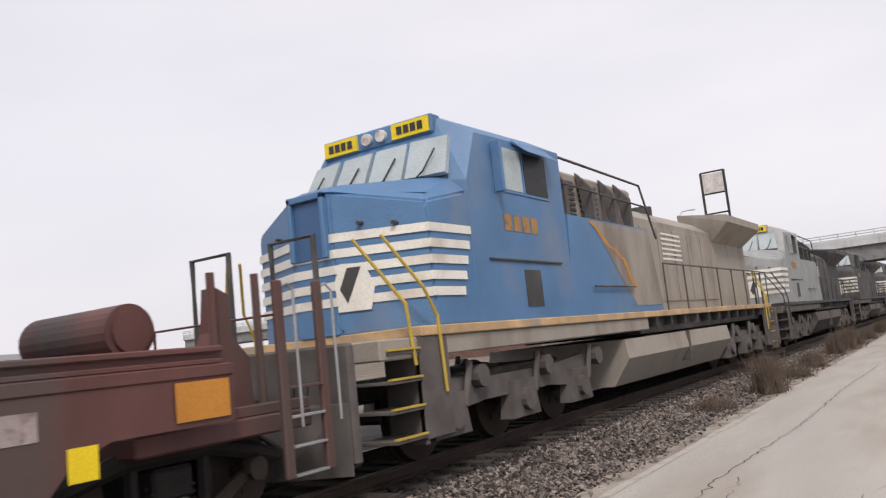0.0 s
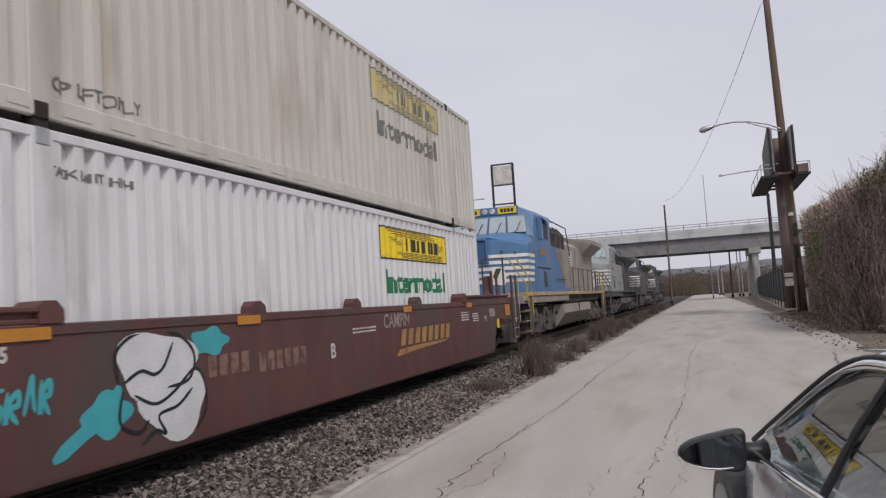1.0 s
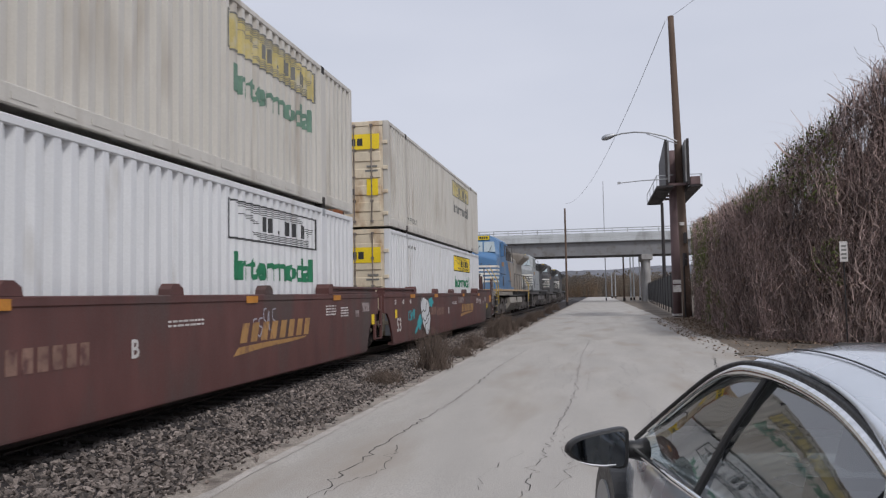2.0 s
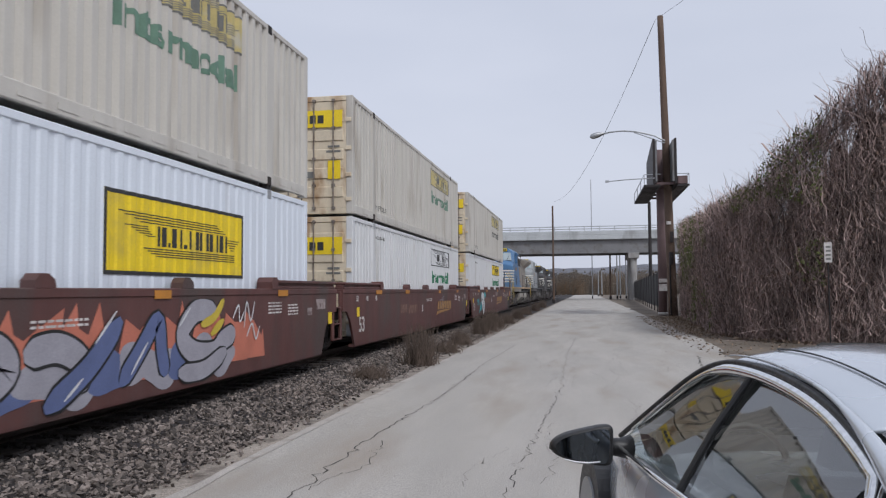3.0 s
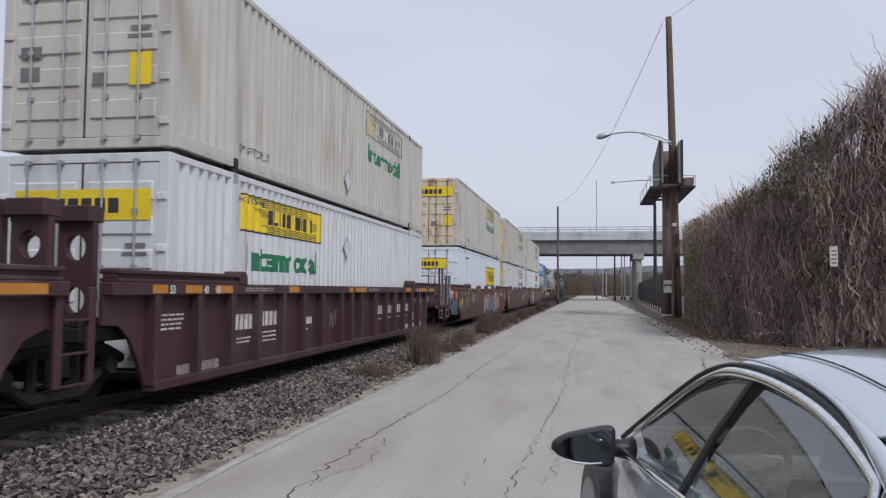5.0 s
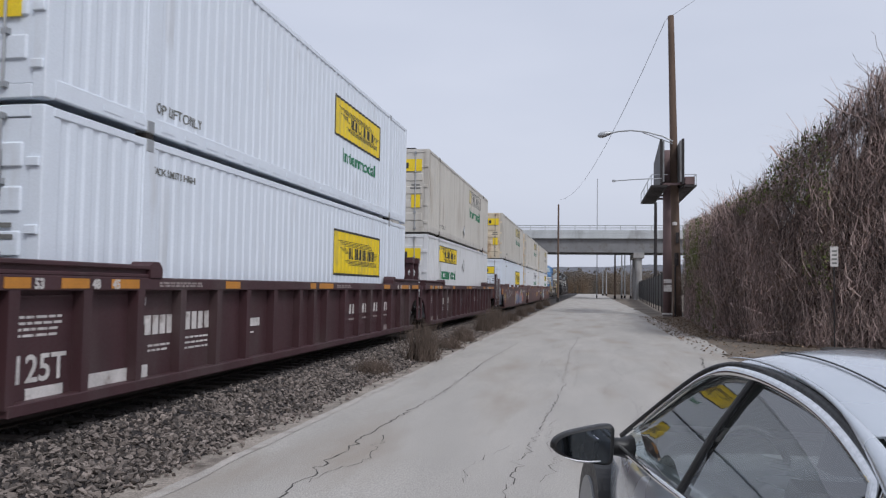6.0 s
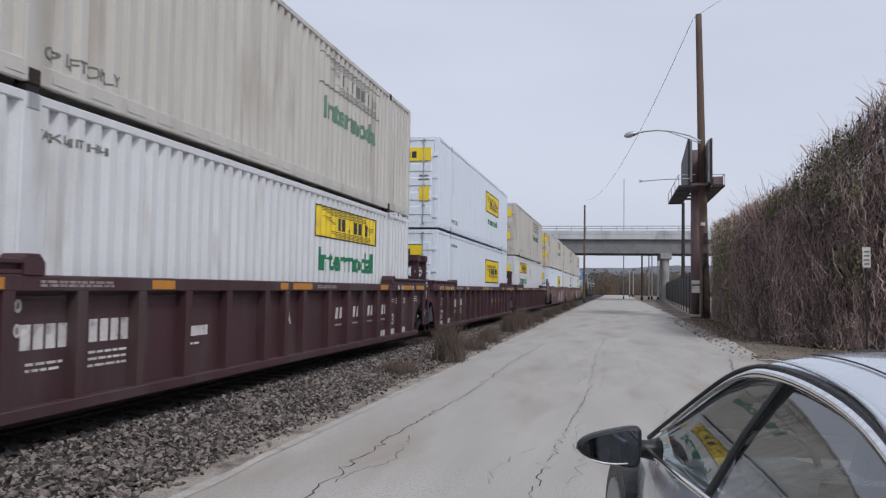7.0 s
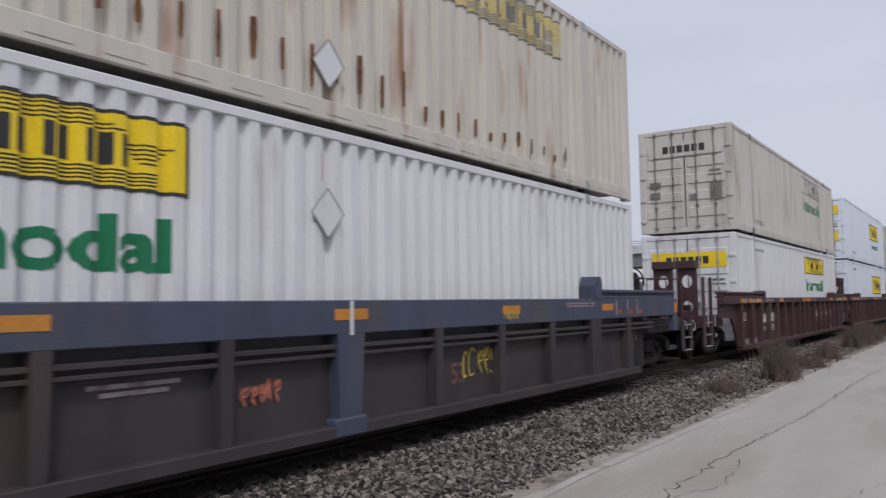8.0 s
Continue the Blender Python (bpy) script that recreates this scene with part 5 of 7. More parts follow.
def ribbon(c, pts, w, m, x, name="graffiti", label="sprayed stroke"):
    """A flat sprayed stroke on the side: a smooth line of even width."""
    line = []
    for i in range(len(pts) - 1):
        p0, p1, p2, p3 = pts[max(i - 1, 0)], pts[i], pts[i + 1], pts[min(i + 2, len(pts) - 1)]
        for k in range(6):
            t = k / 6
            line.append(tuple(.5 * (2 * p1[q] + (p2[q] - p0[q]) * t + (2 * p0[q] - 5 * p1[q] + 4 * p2[q] - p3[q]) * t * t + (3 * p1[q] - p0[q] - 3 * p2[q] + p3[q]) * t ** 3) for q in (0, 1)))
    line.append(pts[-1])
    b = B()
    last = None
    n = len(line)
    for i, (y, z) in enumerate(line):
        ty, tz = line[min(i + 1, n - 1)][0] - line[max(i - 1, 0)][0], line[min(i + 1, n - 1)][1] - line[max(i - 1, 0)][1]
        ln = math.hypot(ty, tz) or 1
        h = w / 2 * min(1, .35 + min(i, n - 1 - i) * .3)
        a_, b_ = [b.verts.new((x, y + s * h * -tz / ln, min(1.56, max(.43, z + s * h * ty / ln)))) for s in (1, -1)]
        if last:
            b.faces.new((last[0], last[1], b_, a_))
        last = (a_, b_)
    bmesh.ops.recalc_face_normals(b, faces=b.faces[:])
    return part(name, b, m, c, label)


def outlined(c, pts, w, fill, line, x):
    ribbon(c, pts, w + .07, line, x)
    ribbon(c, pts, w, fill, x + .0015)


def blob(c, y, z, ry, rz, m, seed, x, lobes=3):
    """One sprayed rounded patch."""
    rnd = random.Random(seed)
    ph = rnd.random() * 6
    b = B()
    f = b.faces.new([b.verts.new((x, y + ry * math.cos(t) * (1 + .16 * math.sin(lobes * t + ph)), z + rz * math.sin(t) * (1 + .16 * math.sin(lobes * t + ph)))) for t in [2 * math.pi * k / 28 for k in range(28)]])
    part("graffiti", b, m, c, "sprayed rounded patch")


def big_letters(c):
    """Large sprayed letters in grey and blue over red flames, with yellow strokes."""
    for k, (y, top, lean) in enumerate(((-9.4, 1.55, .5), (-9.0, 1.5, .3), (-8.6, 1.5, .7), (-8.1, 1.55, .4), (-7.6, 1.55, .3), (-6.6, 1.45, .5), (-5.7, 1.55, .2), (-4.9, 1.4, .5), (-4.0, 1.2, .5), (-3.3, .95, .4))):
        b = B()
        f = b.faces.new([b.verts.new(p) for p in ((SX + .002, y - .45, .62), (SX + .002, y + .55, .60), (SX + .002, y + .35 + lean * .3, 1.05), (SX + .002, y + lean, top), (SX + .002, y + .1, 1.2), (SX + .002, y - .2, 1.35))])
        bmesh.ops.triangulate(b, faces=b.faces[:])
        part("graffiti", b, SPRAY_RED, c, "red sprayed flame")
    for k in range(10):
        blob(c, -9.3 + .55 * k, .70 + .06 * (k % 3), .42, .24, (SPRAY_GREY, SPRAY_BLUE, SPRAY_GREY)[k % 3], 40 + k, SX + .003 + .0002 * k)
    x = SX + .006
    outlined(c, [(-9.6, .55), (-9.3, 1.0), (-8.9, 1.15), (-8.7, .95), (-9.0, .75)], .30, SPRAY_GREY, BLACK, x)
    outlined(c, [(-8.5, 1.05), (-8.0, 1.1), (-7.6, .9), (-7.7, .62)], .30, SPRAY_GREY, BLACK, x + .004)
    outlined(c, [(-8.2, .5), (-7.5, .85), (-6.9, 1.35)], .26, SPRAY_BLUE, BLACK, x + .008)
    outlined(c, [(-6.9, .6), (-6.5, .95), (-6.1, 1.3), (-6.0, .9), (-5.9, .6)], .24, SPRAY_BLUE, BLACK, x)
    outlined(c, [(-4.5, 1.35), (-5.1, 1.4), (-5.5, 1.1), (-5.2, .85), (-4.6, .8), (-4.3, .95), (-3.9, 1.05)], .30, SPRAY_GREY, BLACK, x + .004)
    outlined(c, [(-5.6, .6), (-4.9, .58), (-4.2, .8)], .24, SPRAY_GREY, BLACK, x + .008)
    for pts in (((-9.9, .5), (-9.7, .9), (-9.5, 1.45)), ((-9.8, .75), (-9.4, .9)), ((-5.0, 1.2), (-4.6, 1.3), (-4.3, 1.55)), ((-4.7, 1.05), (-4.3, 1.25))):
        ribbon(c, pts, .13, SPRAY_YELLOW, x + .012)
    for pts in (((-7.4, 1.1), (-7.0, 1.45)), ((-6.7, .7), (-6.35, 1.05)), ((-7.9, .55), (-7.6, .75)), ((-8.9, 1.2), (-9.25, 1.05)), ((-5.3, 1.45), (-5.6, 1.2))):
        ribbon(c, pts, .035, SPRAY_WHITE, x + .013)
    for pts in (((-3.6, 1.1), (-3.5, 1.5), (-3.35, 1.2), (-3.2, 1.5)), ((-3.5, .95), (-3.3, 1.15), (-3.15, .9), (-3.0, 1.1)), ((-4.0, 1.25), (-3.8, 1.45), (-3.75, 1.2), (-3.6, 1.35))):
        ribbon(c, pts, .035, SPRAY_WHITE, x + .012)


def tag(c, y, z, size, m, seed, x, w=.035):
    """A short handwritten tag: leaning, looping strokes that run into one another."""
    rnd = random.Random(seed)
    yy = y
    for k in range(5):
        kind = rnd.randrange(4)
        u, v = rnd.uniform(.38, .6) * size, rnd.uniform(.8, 1.2) * size
        base = z + rnd.uniform(-.1, .15) * size
        loop = {0: ((0, 0), (.25, .55), (.5, 1.0), (.65, .5), (.9, .05)), 1: ((.9, .85), (.4, 1.0), (.05, .6), (.3, .1), (.9, .15)),
                2: ((.1, 1.0), (.15, .0), (.2, .6), (.75, .95), (.85, .55), (.3, .45), (.95, -.05)), 3: ((.9, .95), (.2, .9), (.3, .55), (.85, .4), (.6, -.05), (.0, .1))}[kind]
        ribbon(c, [(yy + (p + .25 * q) * u, base + q * v) for p, q in loop], w * rnd.uniform(.7, 1.1), m, x)
        yy += u * rnd.uniform(1.0, 1.35)


big_letters(WELLS[2])
tag(WELLS[2], -15.65, .92, .38, SPRAY_GREY, 2, SX + .003, .05)
tag(WELLS[2], -13.9, 1.02, .44, CHALK, 5, SX + .003)
tag(WELLS[2], -12.3, 1.22, .22, SPRAY_GREY, 6, SX + .003, .025)
tag(WELLS[2], -17.5, .85, .32, CHALK, 7, SX + .003)
tag(WELLS[1], -6.0, 1.05, .34, SPRAY_GREY, 9, SX + .003, .03)
tag(WELLS[3], -9.9, .85, .3, SPRAY_GREY, 10, SX - .11, .02)
tag(WELLS[6], -5.3, 1.44, .15, SPRAY_YELLOW, 14, SX + .018, .02)
tag(WELLS[6], -6.1, .75, .3, SPRAY_YELLOW, 15, SX - .122, .025)
tag(WELLS[6], -9.6, .8, .18, SPRAY_RED, 16, SX - .122, .025)


blob(WELLS[0], -13.05, 1.25, .60, .33, SPRAY_WHITE, 1, SX + .004)
blob(WELLS[0], -12.78, .82, .52, .34, SPRAY_WHITE, 2, SX + .006)
blob(WELLS[0], -13.75, .85, .30, .20, TEAL, 3, SX + .002, 4)
blob(WELLS[0], -12.15, 1.42, .34, .15, TEAL, 4, SX + .003, 5)
ribbon(WELLS[0], [(-14.4, .55), (-14.0, .75), (-13.7, .85), (-13.6, 1.1)], .14, TEAL, SX + .002)
for pts in (((-13.6, 1.1), (-13.62, 1.42), (-13.2, 1.6), (-12.7, 1.52), (-12.45, 1.3), (-12.55, 1.05), (-12.9, 1.0)), ((-13.55, 1.1), (-13.3, 1.2), (-13.1, 1.15), (-12.95, 1.22), (-12.8, 1.45)),
            ((-13.4, .98), (-13.1, .86), (-12.8, .95), (-12.45, 1.15), (-12.28, .98), (-12.27, .7), (-12.45, .52)), ((-13.3, .50), (-13.1, .60), (-12.95, .55), (-13.05, .74), (-12.75, .80), (-12.5, .95)), ((-13.55, 1.05), (-13.6, .75), (-13.35, .62), (-13.2, .72))):
    ribbon(WELLS[0], pts, .035, BLACK, SX + .009, label="black sprayed outline")
tag(WELLS[0], -15.2, .95, .26, TEAL, 21, SX + .003, .05)
RUST = surf("rust_streak", (0.20, 0.085, 0.035), 0.9, var=0.4, scale=8, dirt=(0.08, 0.04, 0.025), amount=0.5, dirt_scale=8)


def rust_runs(c):
    """Rust that runs down the ribs from chips above the bottom rail."""
    rnd = random.Random(77)
    half = CW / 2
    for k in range(30):
        y = -14.0 + k * RIB * 1.4 + rnd.uniform(-.03, .03)
        w, h = rnd.uniform(.05, .10), rnd.uniform(.16, .38) * (1.25 if y < -7 else .7)
        z = rnd.uniform(.30, .42)
        bb = B()
        f = bb.faces.new([bb.verts.new((half + .003, y + w * p, z + h * q)) for p, q in ((-.35, 0), (.3, .05), (.5, .6), (.42, 1), (-.4, .95), (-.5, .5))])
        part("rust_run", bb, RUST, c)


rust_runs([ob for ob, y, zz in ROLLING if ob.get("category") == "shipping container" and "rust" in ob["label"]][0])

# ---- the road's side: bridge, poles, thicket, fence, parked car, distance ----
CONCRETE = surf("bridge_concrete", (0.36, 0.35, 0.34), 0.85, var=0.12, scale=0.4, fine=8, streak=0.4, dirt=(0.2, 0.19, 0.18), amount=0.3, dirt_scale=0.5)
GIRDER = surf("bridge_girder_paint", (0.20, 0.20, 0.205), 0.6, var=0.12, scale=0.4, dirt=(0.15, 0.14, 0.13), amount=0.3)
WOOD = surf("weathered_pole_wood", (0.13, 0.088, 0.065), 0.9, var=0.2, scale=1.5, streak=0.1, fine=30, grain=0.2, bump=0.4)
PARAPET = surf("pale_parapet_concrete", (0.50, 0.52, 0.53), 0.85, var=0.1, scale=0.4, fine=8, streak=0.3, dirt=(0.30, 0.30, 0.30), amount=0.3, dirt_scale=0.5)
RUSTPOST = surf("rust_brown_post_paint", (0.17, 0.115, 0.115), 0.8, var=0.15, scale=1.2, streak=0.2, dirt=(0.10, 0.065, 0.06), amount=0.35)
DARKSTEEL = surf("dark_steel", (0.035, 0.03, 0.03), 0.6, 0.3, var=0.2)


def bridge():
    y = 135.0
    br = thing("overpass", "grey concrete and steel road overpass with railing", "overpass", kind="")
    b = B()
    box(b, -170, 70, y, y + 11, 10.1, 10.9, .05)
    part("deck", b, PARAPET, br)
    for yy in (y + .6, y + 3.4, y + 6.6, y + 9.8):
        b = B()
        box(b, -170, 70, yy - .2, yy + .2, 7.8, 8.0)
        box(b, -170, 70, yy - .05, yy + .05, 8.0, 9.95)
        box(b, -170, 70, yy - .25, yy + .25, 9.95, 10.1)
        part("girder", b, GIRDER, br)
    for yy in (y, y + 10.7):
        b = B()
        box(b, -170, 70, yy, yy + .3, 10.9, 11.5, .03)
        part("parapet", b, PARAPET, br)
        for z in (11.85, 12.25):
            b = B()
            box(b, -170, 70, yy + .1, yy + .2, z, z + .12)
            part("railing_bar", b, STEEL, br)
        post = None
        for k in range(97):
            if post is None:
                b = B()
                box(b, -.06, .06, yy + .08, yy + .22, 11.5, 12.35)
                post = part("railing_post", b, STEEL, br)
                post.matrix_basis = Matrix.Translation((-170, 0, 0))
            else:
                piece("railing_post", post.data, br, Matrix.Translation((-170 + 2.5 * k, 0, 0)))
    for x in (-132, -97, -62, -27, 8.0, 43):
        b = B()
        box(b, x - .9, x + .9, y - .1, y + 11.1, 6.9, 7.78, .05)
        part("pier_cap", b, CONCRETE, br)
        for yy in (y + .8, y + 5.5, y + 10.2):
            b = B()
            tube(b, (x, yy, -.1), (x, yy, 6.95), .55, n=16)
            part("pier_column", b, CONCRETE, br)
    return br


bridge()


def lamp_pole():
    p = thing("utility_pole", "tall weathered wooden utility pole with street lamp arm", "utility pole", m=Matrix.Translation((5.24, 52.0, 0)))
    b = B()
    loft(b, [(.22 - .42 * k / 14, 0, -.2 + 19.5 * k / 14) for k in range(15)], [.30 - .11 * k / 14 for k in range(15)], 12)
    part("pole", b, WOOD, p, smooth=True)
    b = B()
    pts = [(-.1, -.3, 11.1), (-.75, -.3, 11.45), (-1.8, -.3, 11.75), (-2.7, -.3, 11.85), (-3.5, -.3, 11.8), (-3.95, -.3, 11.7)]
    bent(b, pts, .05)
    tube(b, (-.1, -.3, 10.95), (-2.0, -.3, 11.72), .03, n=6)
    part("lamp_arm", b, STEEL, p)
    b = B()
    loft(b, [(-3.85, -.3, 11.74), (-4.0, -.3, 11.72), (-4.25, -.3, 11.66), (-4.5, -.3, 11.6), (-4.7, -.3, 11.55), (-4.8, -.3, 11.53)], [.06, .11, .17, .2, .15, .03], 12)
    part("lamp_head", b, STEEL, p, "cobra-head street lamp", smooth=True)
    b = B()
    box(b, .08, .3, -.42, -.32, 4.6, 5.3, .02)
    part("meter_box", b, DARKSTEEL, p, "dark meter box on the pole")
    b = B()
    box(b, -.12, .16, -.36, -.3, 5.75, 5.95, .01)
    part("pole_sign", b, CHALK, p, "small pale tag on the pole")
    b = B()
    tube(b, (.05, -.35, .0), (.05, -.35, 3.9), .06, n=6)
    tube(b, (.12, -.4, 3.2), (.12, -.4, 4.0), .13, n=8)
    part("conduit", b, DARKSTEEL, p)
    return p


lamp_pole()


def slab(b, p, q, t, z0, z1):
    """An upright slab along the line from p to q in plan, t thick."""
    u = Vector((q[0] - p[0], q[1] - p[1]))
    w = Vector((u.y, -u.x)).normalized() * t / 2
    v = [b.verts.new((c[0] + k * w.x, c[1] + k * w.y, z)) for z in (z0, z1) for c, k in ((p, -1), (q, -1), (q, 1), (p, 1))]
    for f in ((3, 2, 1, 0), (4, 5, 6, 7), (0, 1, 5, 4), (1, 2, 6, 5), (2, 3, 7, 6), (3, 0, 4, 7)):
        b.faces.new([v[k] for k in f])


def billboard():
    """A two-faced billboard seen nearly edge-on, with railed slatted catwalks, on one painted steel post."""
    p = thing("billboard", "two-faced billboard on a rust-brown post with slatted catwalks", "billboard", m=Matrix.Translation((5.03, 54.0, 0)))
    b = B()
    tube(b, (0, 0, -.2), (0, 0, 10.9), .29, n=16)
    part("post", b, RUSTPOST, p, smooth=True)
    b = B()
    box(b, -.26, .24, -.42, -.34, 1.55, 2.0, .01)
    box(b, -.26, .24, -.42, -.34, 2.1, 2.35, .01)
    part("notice", b, CHALK, p, "pale notice panel on the post")
    b = B()
    box(b, -.3, .3, -.45, .3, 0, .14, .02)
    part("post_footing", b, CHALK, p)
    for a, c in (((-.74, -4.0), (-.36, 6.0)), ((.56, -4.0), (.8, 6.0))):
        b = B()
        slab(b, a, c, .14, 8.15, 10.95)
        pn = part("panel", b, DARKSTEEL, p, "dark billboard face")
        b = B()
        slab(b, (a[0] + (.14 if a[0] < 0 else -.14), a[1] + .02), (c[0] + (.14 if a[0] < 0 else -.14), c[1]), .10, 8.3, 10.85)
        part("panel_frame", b, GIRDER, pn)
        for k in range(5):
            b = B()
            t = .06 + .22 * k
            x, y = a[0] + (c[0] - a[0]) * t, a[1] + (c[1] - a[1]) * t
            box(b, min(x, 0), max(x, 0), y - .06, y + .06, 8.15 + .02 * k, 8.3 + .02 * k)
            part("outrigger", b, RUSTPOST, p)
    for x0, x1 in ((-1.35, -.36), (.62, 1.35)):
        walkway = None
        b = B()
        for y in (-4.0, 5.9):
            box(b, x0, x1, y, y + .1, 7.98, 8.1)
        for x in (x0, x1 - .08):
            box(b, x, x + .08, -3.9, 5.9, 8.0, 8.1)
        walkway = part("catwalk", b, DARKSTEEL, p, "slatted steel catwalk")
        for k in range(14):
            b = B()
            box(b, x0 + .08, x1 - .08, -3.85 + .7 * k, -3.42 + .7 * k, 8.04, 8.09)
            part("slat", b, DARKSTEEL, walkway)
        for k in range(4):
            b = B()
            xx = x0 + .02 if x0 < 0 else x1 - .02
            tube(b, (xx, -3.95 + 3.3 * k, 8.1), (xx, -3.95 + 3.3 * k, 8.75), .022, n=6)
            part("rail_post", b, STEEL, walkway)
        b = B()
        tube(b, (xx, -3.95, 8.74), (xx, 5.95, 8.74), .022, n=6)
        tube(b, (x0, -3.95, 8.74), (x1, -3.95, 8.74), .022, n=6)
        part("railing", b, STEEL, walkway)
    b = B()
    box(b, .66, 1.26, -3.9, -3.2, 8.12, 8.62, .03)
    part("control_box", b, RUSTPOST, p)
    b = B()
    bent(b, [(-.7, -4.0, 8.5), (-2.2, -4.05, 8.46), (-3.55, -4.1, 8.36)], .03, 6)
    box(b, -3.7, -3.5, -4.2, -4.0, 8.3, 8.42)
    part("flood_lamp_arm", b, STEEL, p)
    return p


billboard()


def thin_pole(x, y, h, r=.13, label="thin dark wooden pole beside the track", m=None):
    p = thing("pole", label, "pole", "poles along the lane", m=Matrix.Translation((x, y, 0)))
    b = B()
    tube(b, (0, 0, -.2), (0, 0, h), r * 1.3, r, n=10)
    part("shaft", b, m or WOOD, p)
    b = B()
    box(b, -r * 1.6, r * 1.6, -r * 1.6, r * 1.6, 0, .5, .02)
    part("foot", b, DARKSTEEL, p)
    return p


thin_pole(-3.9, 100, 12.2, .11)
thin_pole(4.35, 142, 8.4, .13)
for x, y, h in ((5.9, 152, 9.0), (6.5, 153, 9.0), (7.5, 151, 9.0), (3.2, 200, 6.4), (4.1, 202, 6.4)):
    thin_pole(x, y, h, .11, "slim pale grey post beyond the overpass", STEEL)
thin_pole(8.7, 110, 13.5, .2, "dark steel post rising beside the overpass", DARKSTEEL)
thin_pole(1.3, 148, 22.0, .07, "tall thin mast beyond the overpass", STEEL)


def wire(points, r=.02):
    b = B()
    for (p, q, sag) in points:
        prev = None
        for k in range(13):
            t = k / 12
            v = Vector(p).lerp(Vector(q), t) - Vector((0, 0, sag * 4 * t * (1 - t)))
            if prev is not None:
                tube(b, prev, v, r, n=4, caps=False)
            prev = v
    ob = part("overhead_wire", b, DARKSTEEL)
    return tagged(ob, "thin dark overhead wire sagging from the pole top", "wire")


wire([((4.7, 52, 19.0), (-6.0, 160, 19.5), 3.0)], .018)
wire([((4.75, 52, 19.1), (14, 20, 19.0), .8)], .012)

VINE = surf("bare_vine_stems", (0.325, 0.245, 0.222), 0.95, var=0.4, scale=0.7, island=0.9)
# Near-black brown that paints the shade deep between the stems.
VINE_SHADE = surf("thicket_shade", (0.058, 0.042, 0.037), 1.0, var=0.4, scale=1.5, fine=14, grain=0.5)
LEAF = surf("dry_leaf", (0.20, 0.135, 0.105), 0.9, var=0.2, island=0.45)
LEAF_GREEN = surf("late_green_leaf", (0.13, 0.15, 0.045), 0.8, var=0.2, island=0.45)
# face of the thicket in plan, from far to near, with its height
FACE = [(7.2, 62, 5.4), (6.0, 50, 5.5), (5.3, 40, 4.9), (5.0, 30.5, 4.55), (5.5, 27.8, 4.9), (6.2, 26.8, 6.0), (7.0, 26.0, 6.6), (8.6, 25.0, 8.2), (11.0, 24.2, 9.0), (15, 23.5, 9.5)]


def on_face(s):
    """Point and outward normal of the face at the way s from 0 to 1, and the height there."""
    lens = [math.dist(a[:2], b[:2]) for a, b in zip(FACE[:-1], FACE[1:])]
    d = s * sum(lens)
    for k, (a, c) in enumerate(zip(FACE[:-1], FACE[1:])):
        if d <= lens[k] or k == len(lens) - 1:
            t = d / lens[k]
            u = Vector((c[0] - a[0], c[1] - a[1], 0)).normalized()
            return a[0] + (c[0] - a[0]) * t, a[1] + (c[1] - a[1]) * t, a[2] + (c[2] - a[2]) * t, Vector((u.y, -u.x, 0))
        d -= lens[k]


